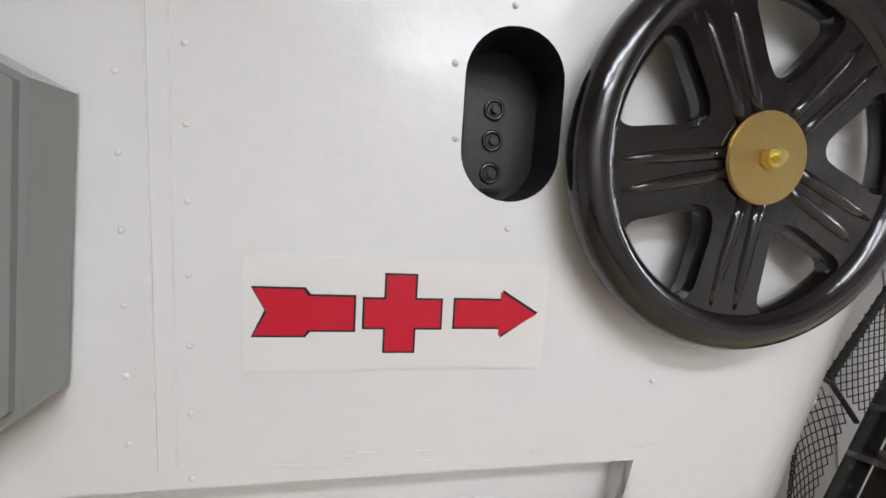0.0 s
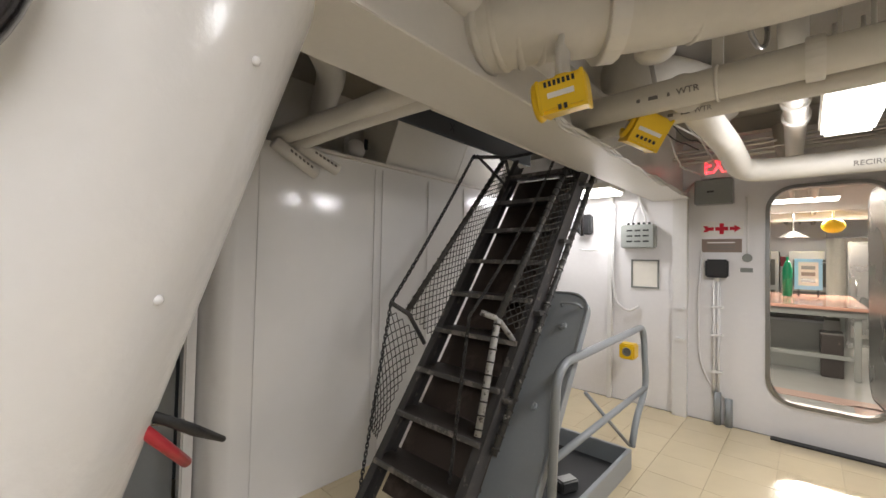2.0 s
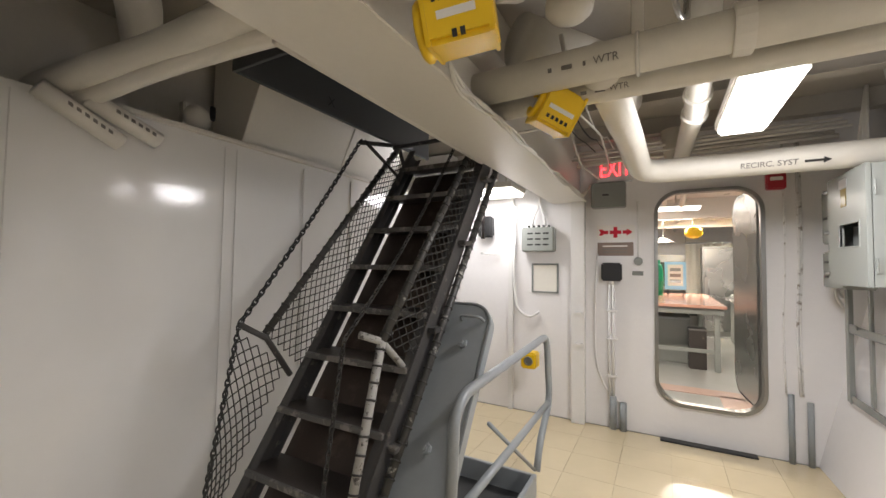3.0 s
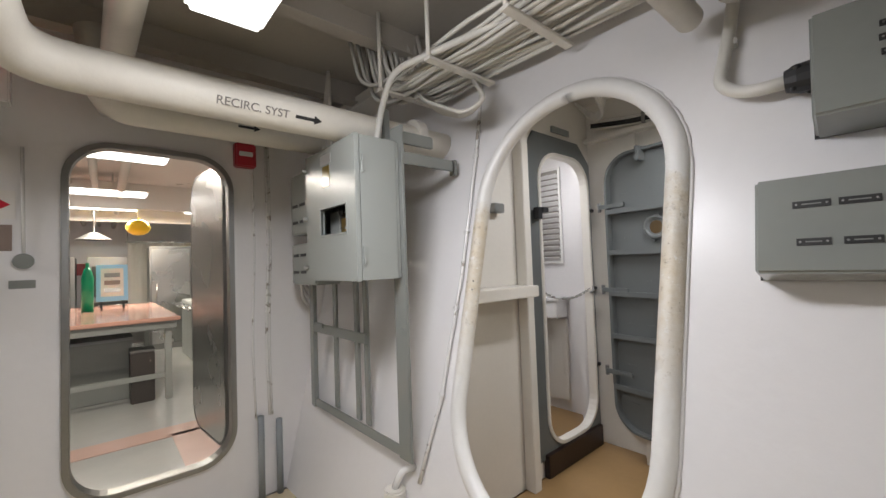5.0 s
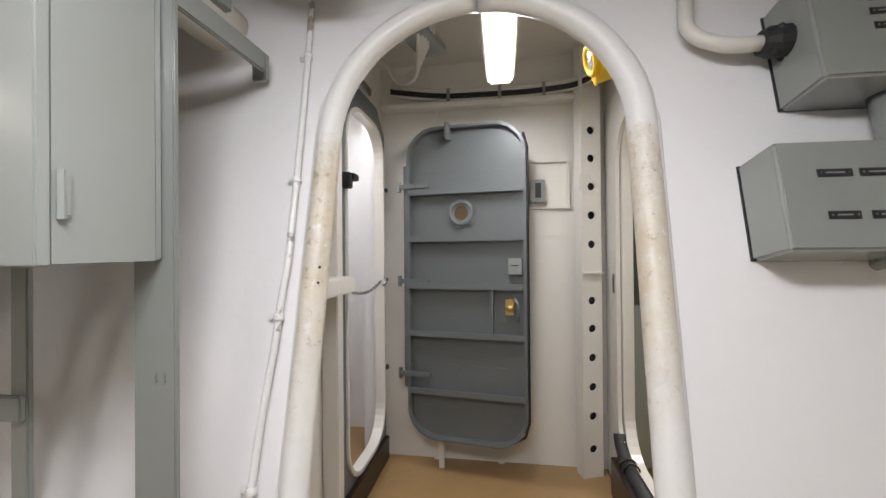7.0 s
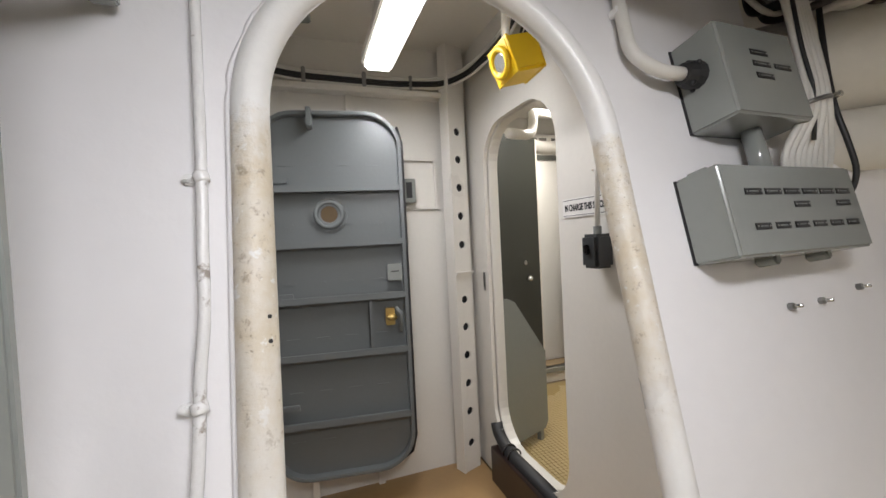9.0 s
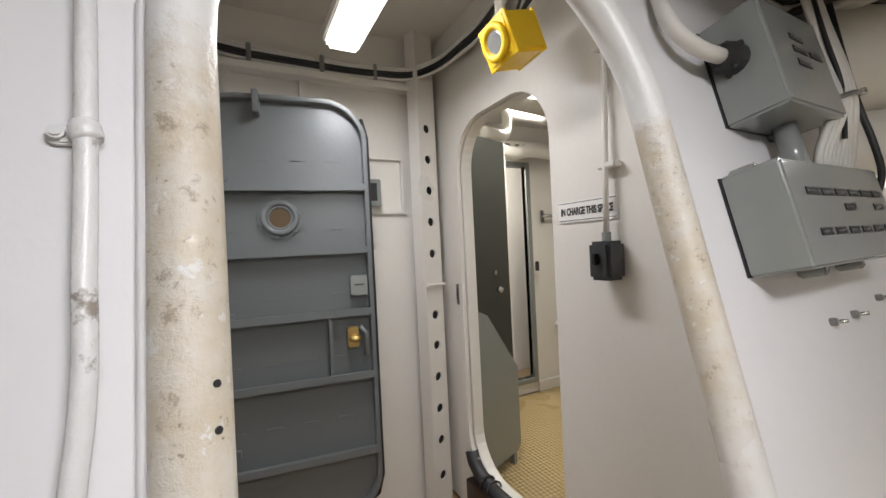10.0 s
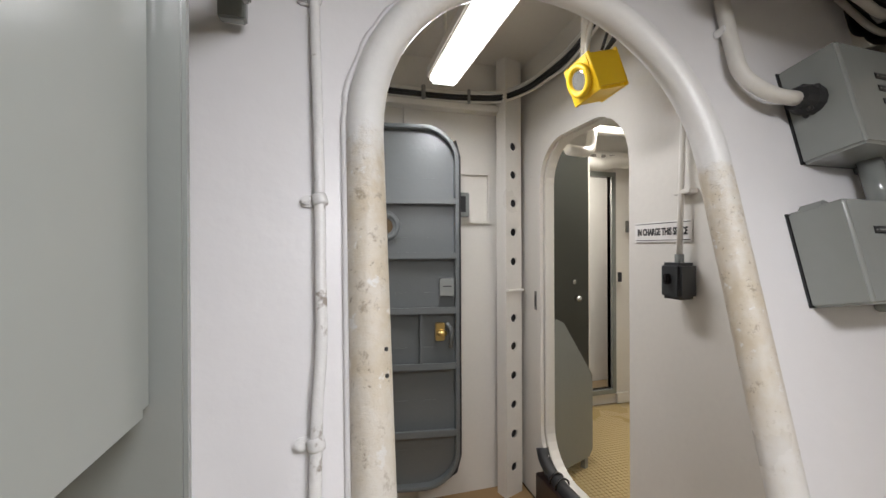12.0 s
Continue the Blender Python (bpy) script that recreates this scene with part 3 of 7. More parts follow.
for z0, z1 in ((0, TOP), (TOP, 2.4)):
    q = [bm.verts.new((side_x(z), y if y else front_y(z) + R, z)) for z, y in ((z0, 0), (z0, 1.6), (z1, 1.6), (z1, 0))]
    bm.faces.new(q)
bmesh.ops.remove_doubles(bm, verts=bm.verts, dist=0.0005)
ob = structure("wall_trunk", bm, WHITE, "glossy white leaning trunk with rivets and a rounded corner", smooth=True)
ob.data.set_sharp_from_angle(angle=radians(25))
structure("wall_trunk_recess", plate([(-0.62, 0.73), (0.35, 0.73), (0.35, 1.24), (-0.62, 1.24)], [], 0.006, M_TRUNK @ Matrix.Translation((0, 0, -0.055))), WHITE)
bm = bmesh.new()
for u0, u1, v0, v1 in ((0.327, 0.332, 0.75, 1.226), (-0.6, 0.332, 1.2255, 1.2305)):
    block(u0, u1, v0, v1, -0.055, -0.001, m=M_TRUNK, bm=bm)
structure("trim_trunk_recess", bm, WHITE)
# overlapped plate seams and rows of rivets
bm = block(-0.199, -0.190, 1.24, 2.4, 0, 0.003, 0.001, m=M_TRUNK)
block(-0.214, -0.209, 1.24, 2.4, 0, 0.004, 0.001, m=M_TRUNK, bm=bm)
structure("trim_trunk_seam", bm, WHITE)
for k in range(14):
    for u in (-0.235, -0.178):
        v = 1.06 + 0.071 * k + (0.03 if u > -0.2 else 0)
        structure("trim_rivet", ball(M_TRUNK @ Vector((u, v, 0)), 0.0032, scale=(1, 0.7, 1), seg=8), WHITE, smooth=True)
for z in (0.9, 1.234, 1.584, 1.9):
    a = radians(43)
    structure("trim_rivet", ball((side_x(z) - R + R * math.sin(a), front_y(z) + R - R * math.cos(a), z), 0.008, seg=8), WHITE, smooth=True)
for u, v in ((0.07, 1.668), (0.075, 1.595), (0.128, 1.73), (0.138, 1.505), (0.335, 1.33), (0.13, 1.16)):
    structure("trim_rivet", ball(M_TRUNK @ Vector((u, v, 0)), 0.0035, seg=8), WHITE, smooth=True)
rnd = random.Random(8)
bm = bmesh.new()
for k in range(12):
    u, v = rnd.uniform(-0.12, 0.36), 1.243 + rnd.uniform(-0.008, 0.008)
    block(u, u + rnd.uniform(0.015, 0.06), v, v + rnd.uniform(0.001, 0.004), -0.001, 0.0012, 0.0005, m=M_TRUNK, bm=bm)
structure("trim_old_weld", bm, WHITE)

# ---------------------------------------------------------------- things on the trunk
sign = thing("direction_sign", M_TRUNK @ Vector((0.03, 1.40, 0)), "white plastic sign with red cross and arrow on the trunk", "sign")
part("sign_plate", plate(rounded(-0.128, 0.190, 1.348, 1.468, 0.004, 3), [], 0.0018, M_TRUNK, bevel=0.0004), LABEL_WHITE, sign)
ARROW_TAIL = [(-0.119, 1.386), (-0.071, 1.386), (-0.066, 1.392), (-0.021, 1.392), (-0.021, 1.427), (-0.066, 1.427), (-0.071, 1.434), (-0.119, 1.434), (-0.106, 1.410)]
CROSS = [(0.012, 1.369), (0.042, 1.369), (0.042, 1.395), (0.070, 1.395), (0.070, 1.425), (0.042, 1.425), (0.042, 1.451), (0.012, 1.451), (0.012, 1.425), (-0.010, 1.425), (-0.010, 1.395), (0.012, 1.395)]
ARROW_HEAD = [(0.086, 1.396), (0.136, 1.396), (0.136, 1.386), (0.178, 1.411), (0.136, 1.436), (0.136, 1.426), (0.086, 1.426)]


def grown(loop, g):
    cx, cy = sum(p[0] for p in loop) / len(loop), sum(p[1] for p in loop) / len(loop)
    return [(u + math.copysign(g, u - cx), v + math.copysign(g, v - cy)) for u, v in loop]


for nm, loop in (("arrow_tail", ARROW_TAIL), ("cross", CROSS), ("arrow_head", ARROW_HEAD)):
    edge = part(nm, plate(grown(loop, 0.0022), [], 0.0006, M_TRUNK @ Matrix.Translation((0, 0, 0.0018))), INK, sign)
    part("red_fill", plate(loop, [], 0.0006, M_TRUNK @ Matrix.Translation((0, 0, 0.0024))), RED, edge)

pocket = thing("socket_recess", M_TRUNK @ Vector((0.134, 1.60, -0.05)), "black recessed pocket with three round sockets", "socket box")
bm = plate([(0.07, 1.51), (0.20, 1.51), (0.20, 1.73), (0.07, 1.73)], [], -0.004, M_TRUNK @ Matrix.Translation((0, 0, -0.075)))
inner = rounded(0.082, 0.188, 1.5345, 1.711, 0.0515, 8)
vs0 = [bm.verts.new(M_TRUNK @ Vector((u, v, 0.0005))) for u, v in inner]
vs1 = [bm.verts.new(M_TRUNK @ Vector((u, v, -0.076))) for u, v in inner]
for i in range(len(inner)):
    j = (i + 1) % len(inner)
    bm.faces.new((vs0[i], vs0[j], vs1[j], vs1[i]))
part("pocket", bm, MATT_BLACK, pocket)
part("socket_panel", plate(rounded(0.0905, 0.153, 1.545, 1.645, 0.02, 5), [], 0.012, M_TRUNK @ Matrix.Translation((0, 0, -0.06)), bevel=0.003), MATT_BLACK, pocket)
for v in (1.558, 1.595, 1.630):
    s = part("socket", ring(M_TRUNK @ Vector((0.127, v + 0.008, -0.047)), M_TRUNK.to_3x3() @ Z, 0.0105, 0.0022, seg=16, wseg=6), BLACK, pocket, smooth=True)
    # black plug stands in for the dark hollow of the socket
    part("bolt", disc(M_TRUNK @ Vector((0.128, v + 0.008, -0.05)), M_TRUNK.to_3x3() @ Z, 0.005, 0.008, seg=8), MATT_BLACK, s)

# handwheel
N_T = (M_TRUNK.to_3x3() @ Z).normalized()
M_WHEEL = axes(Vector((0.390, 0.3528, 1.555)), X, (0, -LEAN_F, 1))
W = 1.21
wheel = thing("handwheel", M_WHEEL.translation - N_T * 0.09, "glossy black five-spoke valve handwheel with a brass cap", "handwheel")


def softened(loop, rounds=2):
    """Cuts the corners of a closed outline until it runs round."""
    for _ in range(rounds):
        out = []
        for (x0, y0), (x1, y1) in zip(loop, loop[1:] + loop[:1]):
            out += [(0.75 * x0 + 0.25 * x1, 0.75 * y0 + 0.25 * y1), (0.25 * x0 + 0.75 * x1, 0.25 * y0 + 0.75 * y1)]
        loop = out
    return loop


holes = []
for mid in (154, 82, 10, -62, -134):
    pts = ((0.070, 3), (0.080, 9.4), (0.106, 15.2), (0.131, 18.8), (0.140, 13), (0.141, 4))
    loop = [(r_, mid + h_) for r_, h_ in pts] + [(r_, mid - h_) for r_, h_ in reversed(pts)]
    holes.append(softened([(W * r_ * math.cos(radians(a)), W * r_ * math.sin(radians(a))) for r_, a in loop]))
circle = [(0.160 * W * math.cos(2 * math.pi * k / 72), 0.160 * W * math.sin(2 * math.pi * k / 72)) for k in range(72)]
bm = plate(circle, holes, 0.026, M_WHEEL @ Matrix.Translation((0, 0, -0.015)), bevel=0.007)
web = part("spoke_web", bm, BLACK, wheel, smooth=True)
web.data.set_sharp_from_angle(angle=radians(50))
part("rim", ring(M_WHEEL.translation, N_T, 0.154 * W, 0.0190 * W, seg=72, wseg=16), BLACK, wheel, smooth=True)
for mid in (118, 46, -26, -98, 190):
    a = radians(mid)
    d, off = Vector((math.cos(a), math.sin(a), 0)), Vector((-math.sin(a), math.cos(a), 0)) * 0.0105
    for side in (-1, 1):
        line = [d * (0.045 + 0.115 * i / 5) + off * side * (1 + 0.09 * i) for i in range(6)]
        part("spoke_rib", sweep([M_WHEEL @ (p + Vector((0, 0, 0.0075))) for p in line], 0.008, seg=10, radii=[0.008, 0.008, 0.008, 0.0078, 0.0065, 0.004]), BLACK, wheel, smooth=True)
part("hub", disc(M_WHEEL @ Vector((0, 0, -0.085)), N_T, 0.043, 0.096, bevel=0.004, seg=28), BLACK, wheel)
part("flange", disc(M_WHEEL @ Vector((0, 0, -0.094)), N_T, 0.078, 0.016, seg=28, bevel=0.003), BLACK, wheel)
cap = part("cap", disc(M_WHEEL @ Vector((0, 0, 0.0125)), N_T, 0.0475, 0.005, seg=36, bevel=0.0015), BRASS, wheel, "dull brass disc")
part("nut", disc(M_WHEEL @ Vector((0, 0, 0.0175)), N_T, 0.0115, 0.010, seg=6, bevel=0.001), BRIGHT_BRASS, cap, "bright brass hexagon nut")
part("stud_end", disc(M_WHEEL @ Vector((0, 0, 0.0275)), N_T, 0.0062, 0.006, seg=12, bevel=0.001), BRIGHT_BRASS, cap, "bright brass stud end")

# grey case left of the sign
case = thing("grey_case", M_TRUNK @ Vector((-0.42, 1.2, 0)), "grey enamelled steel case with cut corners on the trunk", "junction box")
loop = [(-0.60, 1.255), (-0.345, 1.285), (-0.281, 1.338), (-0.262, 1.604), (-0.345, 1.645), (-0.60, 1.690)]
part("body", plate(loop, [], 0.06, M_TRUNK, bevel=0.006), GREY, case)
for u, v in ((-0.300, 1.385), (-0.315, 1.610)):
    part("screw", disc(M_TRUNK @ Vector((u, v, 0.06)), N_T, 0.004, 0.002, seg=10), MATT_BLACK, case)

flange = thing("access_plate", M_TRUNK @ Vector((0.15, 0.95, -0.05)), "white round access plate with bolts in the recess", "access plate")
part("disc", disc(M_TRUNK @ Vector((0.13, 1.02, -0.049)), N_T, 0.135, 0.012, seg=40, bevel=0.004), WHITE, flange)
for k in range(14):
    a = 2 * math.pi * k / 14
    part("bolt", ball(M_TRUNK @ Vector((0.13 + 0.112 * math.cos(a), 1.02 + 0.112 * math.sin(a), -0.036)), 0.008, scale=(1, 0.7, 1), seg=8), WHITE, flange, smooth=True)

cutter = thing("bolt_cutter", (0.80, 0.90, 0.70), "red-handled bolt cutter with dark steel head behind the trunk", "bolt cutter")
part("handle", sweep(bend([(0.70, 0.70, 1.06), (0.80, 0.80, 0.93), (0.855, 0.880, 0.855)], 0.03), 0.011, seg=10), RED_BOX, cutter, smooth=True)
part("head", sweep([(0.72, 0.72, 1.05), (0.86, 0.85, 0.93), (0.95, 0.945, 0.853)], 0.010, seg=8, radii=[0.007, 0.012, 0.007]), MATT_BLACK, cutter, smooth=True)
part("hook", sweep([(0.66, 0.78, 1.02), (0.84, 0.86, 0.95)], 0.007, seg=8), STEEL, cutter, smooth=True)

# grey panel door beyond the trunk
door = thing("panel_door", (0.78, 2.08, 0), "grey steel panelled door, shut, with a lock", "door")
part("leaf", block(0.36, 1.13, 2.075, 2.112, 0.03, 1.93, 0.004), DECK_GREY, door)
for x0, x1, z0, z1 in ((0.42, 0.95, 1.05, 1.85), (0.42, 0.95, 0.12, 0.92)):
    part("panel", block(x0, x1, 2.066, 2.076, z0, z1, 0.006), DECK_GREY, door)
lock = part("lock", block(1.02, 1.10, 2.045, 2.075, 0.90, 1.10, 0.006), DECK_GREY, door)
part("cylinder", disc((1.06, 2.045, 1.05), (0, -1, 0), 0.016, 0.012), MATT_BLACK, lock)
part("knob", ball((1.06, 2.01, 0.96), 0.026, scale=(1, 0.8, 1)), STEEL, lock, smooth=True)

tag = thing("wall_plate", (1.36, 1.91, 1.88), "small grey metal nameplate on the shell plating", "nameplate")
part("plate", block(1.30, 1.385, 1.905, 1.912, 1.80, 1.835, 0.001), DULL_STEEL, tag)

# ---------------------------------------------------------------- ladder
def lad_x(z):
    return 1.795 + 0.712 * z


YL, YR = 1.58, 0.99
ladder = thing("ship_ladder", (1.9, 1.28, 0), "steep dark steel ship's ladder with worn treads, nets and chains", "ladder")
DIR = Vector((0.712, 0, 1)).normalized()
ACR = Vector((1, 0, -0.712)).normalized()
for y in (YL, YR):
    mm = axes((lad_x(0), y, 0), DIR, ACR)
    web = part("stringer", block(0.0, 2.52, -0.045, 0.045, -0.005, 0.005, 0.002, m=mm), LADDER, ladder)
    inward = -1 if y == YL else 1
    for v in (-0.045, 0.037):
        part("flange", block(0.002, 2.518, v + 0.001, v + 0.007, 0.0062 if inward > 0 else -0.045, 0.045 if inward > 0 else -0.0062, 0.002, m=mm), LADDER, web)
NOSING = worn("worn_nosing", (0.12, 0.115, 0.11), (0.30, 0.28, 0.26), 0.38, 0.5, 12, 0.6)
for k in range(1, 10):
    z = 0.048 + 0.209 * k
    x = lad_x(z) + 0.015
    t = part("tread", block(x - 0.085, x + 0.085, YR + 0.008, YL - 0.008, z - 0.02, z, 0.003), TREAD, ladder)
    part("nosing", block(x - 0.095, x - 0.078, YR + 0.008, YL - 0.008, z - 0.024, z + 0.002, 0.003), NOSING, t)
part("foot_plate", block(1.70, 1.95, YR - 0.03, YL + 0.03, 0.0, 0.02, 0.004), LADDER, ladder)
# closed brown sheet behind the treads, darkened to stand in for deep voids
part("backing", block(0.15, 2.4, 0.09, 0.095, -YL + 0.02 + 0.0, -YR - 0.02, 0.001, m=Matrix.Translation((lad_x(0), 0, 0)) @ Matrix((DIR, ACR, (0, -1, 0))).transposed().to_4x4()), worn("brown_shade_backing", (0.06, 0.043, 0.034), (0.15, 0.115, 0.09), 0.5, 0.55, 5, soft=0.2), ladder)


def chain(a, b, drop, parent, link_len=0.03, r=0.0035, material=MATT_BLACK):
    """A hanging chain, link by link, as one part."""
    bm = bmesh.new()
    n = max(4, int((Vector(b) - Vector(a)).length / (link_len * 0.72)))
    pts = sag(a, b, drop, n)
    for i in range(n):
        p, q = pts[i], pts[i + 1]
        d = (q - p).normalized()
        side = d.cross(Vector((0.3, 1, 0.2))).normalized()
        if i % 2:
            side = d.cross(side).normalized()
        mid = (p + q) / 2
        loop = []
        for k in range(8):
            a_ = 2 * math.pi * k / 8
            loop.append(mid + d * (link_len * 0.55) * math.cos(a_) + side * (link_len * 0.28) * math.sin(a_))
        sweep(loop, r, bm, 4, close=True)
    return part("chain", bm, material, parent, smooth=True)


def roped(points, parent, material):
    """A hand rail bound with rope turns."""
    rail = part("handrail", sweep(points, 0.017, seg=10), material, parent, "hand rail bound with worn cord", smooth=True)
    bm = bmesh.new()
    for a, b in zip(points, points[1:]):
        a, b = Vector(a), Vector(b)
        n = int((b - a).length / 0.06)
        for i in range(n):
            ring(a.lerp(b, (i + 0.5) / n), (b - a) + Vector((0.02, 0.03, 0)), 0.018, 0.004, bm, 10, 5)
    tagged(part("binding", bm, NET, rail, smooth=True), kind="stuff")


DARK_RAIL = worn("dark_roped_rail", (0.05, 0.048, 0.045), (0.36, 0.35, 0.32), 0.45, 0.60, 22)
kr = (2.215, YR + 0.03, 1.012)
roped([(2.04, YR + 0.01, 0.50), kr], ladder, ROPE_WHITE)
roped([kr, (3.01, YR + 0.04, 1.95)], ladder, DARK_RAIL)
part("rail_bracket", sweep([(2.135, YR + 0.07, 1.045), kr, (2.52, YR + 0.05, 0.765)], 0.0145, seg=10), ROPE_WHITE, ladder, smooth=True)
roped([(2.10, YR - 0.035, 0.41), (3.23, YR - 0.035, 1.90)], ladder, DARK_RAIL)
for z in (0.62, 1.02, 1.42, 1.80):
    part("rail_clip", block(lad_x(z) - 0.03, lad_x(z) + 0.06, YR - 0.045, YR - 0.006, z - 0.012, z + 0.012, 0.003), LADDER, ladder)
kl = (2.03, YL + 0.03, 1.05)
part("rail_bracket", sweep([kl, (2.14, YL, 0.98), (2.26, YL - 0.01, 0.80)], 0.013, seg=10), LADDER, ladder, smooth=True)
roped([(2.14, YL + 0.01, 1.00), (3.12, YL + 0.02, 2.08)], ladder, DARK_RAIL)
part("top_rail", sweep([(2.80, YL + 0.07, 2.030), (3.27, YL + 0.02, 2.12)], 0.014, seg=8), LADDER, ladder, smooth=True)
part("top_brace", sweep([(2.82, YL + 0.06, 2.045), (3.12, YL, 1.86)], 0.011, seg=8), LADDER, ladder, smooth=True)
part("stanchion", sweep([(3.12, YL + 0.02, 2.08), (3.20, YL, 1.86)], 0.013, seg=8), LADDER, ladder, smooth=True)
part("top_bar", sweep([(3.06, YL + 0.02, 2.06), (3.04, YR, 2.06)], 0.014, seg=8), LADDER, ladder, smooth=True)
chain(kl, (2.80, YL + 0.07, 2.045), 0.02, ladder, 0.036, 0.0045)
chain(kl, (1.86, YL + 0.04, 0.10), 0.0, ladder)
chain((2.14, YR + 0.15, 1.02), (3.0, YR + 0.14, 1.98), 0.05, ladder, material=NET)
chain((2.14, YR + 0.15, 1.02), (1.98, YR + 0.12, 0.28), 0.0, ladder, material=NET)


def net(p00, p10, p11, p01, nu, nv, parent, material, r=0.0022):
    """Knotted netting stretched over four corners."""
    bm = bmesh.new()
    p00, p10, p11, p01 = (Vector(p) for p in (p00, p10, p11, p01))

    def at(u, v):
        return p00.lerp(p10, u).lerp(p01.lerp(p11, u), v)
    for i in range(-nv, nu + 1):
        for s in (1, -1):
            a = [(i / nu + s * k / nu * 1.0 if s > 0 else (i + nv) / nu - k / nu, k / nv) for k in range(nv + 1)]
            run = [at(u, v) for u, v in a if -0.001 <= u <= 1.001]
            if len(run) > 1:
                sweep(run, r, bm, 4)
    part("net", bm, material, parent)


net((2.14, YL + 0.01, 1.0), (3.12, YL + 0.02, 2.07), (3.17, YL, 1.90), (2.36, YL, 0.79), 26, 7, ladder, NET, 0.0028)
net((2.02, YL + 0.03, 1.03), (2.24, YL, 0.84), (1.93, YL, 0.34), (1.90, YL + 0.03, 0.40), 5, 11, ladder, NET, 0.003)
net((3.02, YR + 0.03, 1.93), (2.24, YR + 0.03, 1.0), (2.46, YR, 0.90), (3.14, YR, 1.84), 24, 4, ladder, NET)

# ---------------------------------------------------------------- floor hatch with its raised cover and guard rails
hatch = thing("deck_hatch", (2.8, 1.07, 0), "grey deck hatch with its dogged cover propped open behind the ladder", "hatch")
bm = bmesh.new()
for x0, x1, y0, y1 in ((2.12, 3.27, 0.715, 0.74), (2.12, 3.27, 1.34, 1.365), (2.12, 2.145, 0.74, 1.34), (3.245, 3.27, 0.74, 1.34)):
    block(x0, x1, y0, y1, 0.001, 0.13, 0.004, bm=bm)
part("coaming", bm, DECK_GREY, hatch)
# no real depth: a black sheet on the deck gives the well's darkness
part("well", block(2.146, 3.244, 0.741, 1.339, 0.0015, 0.012), MATT_BLACK, hatch, "black sheet standing in for the dark opening, with stowed gear")
rnd = random.Random(3)
for k in range(7):
    x, y = rnd.uniform(2.5, 3.15), rnd.uniform(0.9, 1.25)
    part("stowed_gear", block(x - 0.06, x + 0.06, y - 0.04, y + 0.04, 0.012, rnd.uniform(0.04, 0.09), 0.01, m=Matrix.Translation((x, y, 0)) @ Matrix.Rotation(rnd.uniform(-0.6, 0.6), 4, "Z") @ Matrix.Translation((-x, -y, 0))), rnd.choice((TREAD, MATT_BLACK, DULL_STEEL)), hatch)
CD = Vector((0.68, 0, 1)).normalized()
M_COVER = axes((2.07, 0.77, 0.15), (0, 1, 0), CD)
cover = part("cover", plate(rounded(0.0, 0.60, -0.02, 1.175, 0.11), [], 0.035, M_COVER @ Matrix.Translation((0, 0, -0.0)), bevel=0.006), DECK_GREY, hatch)
bm = plate(rounded(-0.008, 0.608, -0.028, 1.183, 0.118), [rounded(0.004, 0.596, -0.016, 1.171, 0.106)], 0.055, M_COVER @ Matrix.Translation((0, 0, -0.004)), bevel=0.003)
part("cover_rim", bm, DECK_GREY, cover)
NC = (M_COVER.to_3x3() @ Z).normalized()
if NC.x > 0:
    NC = -NC
for u, v in ((0.10, 0.97), (0.13, 0.52), (0.11, 0.10), (0.48, 0.97), (0.48, 0.30)):
    d = part("dog", disc(M_COVER @ Vector((u, v, 0)) + NC * 0.001, NC, 0.024, 0.022, seg=6, bevel=0.003), DECK_GREY, cover)
    part("spindle", disc(M_COVER @ Vector((u, v, 0)) + NC * 0.02, NC, 0.011, 0.012, seg=8), DECK_GREY, d)
part("cover_stay", sweep(bend([(2.34, 1.02, 0.13), (2.40, 1.03, 0.55), (2.62, 1.04, 0.90), (2.76, 1.03, 0.86), (2.66, 1.02, 0.60)], 0.10, 7), 0.017, seg=12), DECK_GREY, hatch, smooth=True)
p = [M_COVER @ Vector((u, 1.09, 0)) + NC * h for u, h in ((0.03, 0.0), (0.035, 0.04), (0.135, 0.04), (0.14, 0.0))]
part("grab_handle", sweep(bend(p, 0.02), 0.007, seg=8), DECK_GREY, cover, smooth=True)


def guard(y, x0, x1, name_label):
    g = thing("guard_rail", (x1 - 0.3, y, 0), name_label, "guard rail", "rails round the deck hatch")
    r = 0.021
    part("hoop", sweep(bend([(x0, y, 0.13), (x0 + 0.04, y, 0.77), (x0 + 0.12, y, 0.83), (x1 + 0.16, y, 0.868), (x1 + 0.24, y, 0.44), (x1 + 0.02, y, 0.27), (x1 - 0.06, y, 0.12)], 0.09, 7), r, seg=12), DECK_GREY, g, smooth=True)
    part("middle_bar", sweep([(x0 + 0.02, y, 0.42), (x1 + 0.225, y, 0.435)], 0.018, seg=12), DECK_GREY, g, smooth=True)
    part("brace", sweep([(x1 - 0.05, y + 0.015, 0.12), (x1 - 0.75, y + 0.02, 0.62)], 0.010, seg=8), DECK_GREY, g, smooth=True)
    return g


guard(0.730, 2.22, 3.38, "bent grey steel tube guard rail beside the open hatch")
guard(1.355, 2.62, 3.42, "grey steel tube guard rail along the far hatch edge")
strut = thing("hatch_strut", (3.35, 1.36, 0.1), "flat grey steel strut standing by the hatch", "strut")
part("bar", sweep([(3.30, 1.34, 0.10), (3.44, 1.36, 0.86)], 0.02, seg=6), DECK_GREY, strut)

# ---------------------------------------------------------------- mess bulkhead fittings
def bulk(y0, y1, z0, z1, d, bevel=0.003, off=0.0):
    return block(MESS_X - d - off, MESS_X - off, y0, y1, z0, z1, bevel)


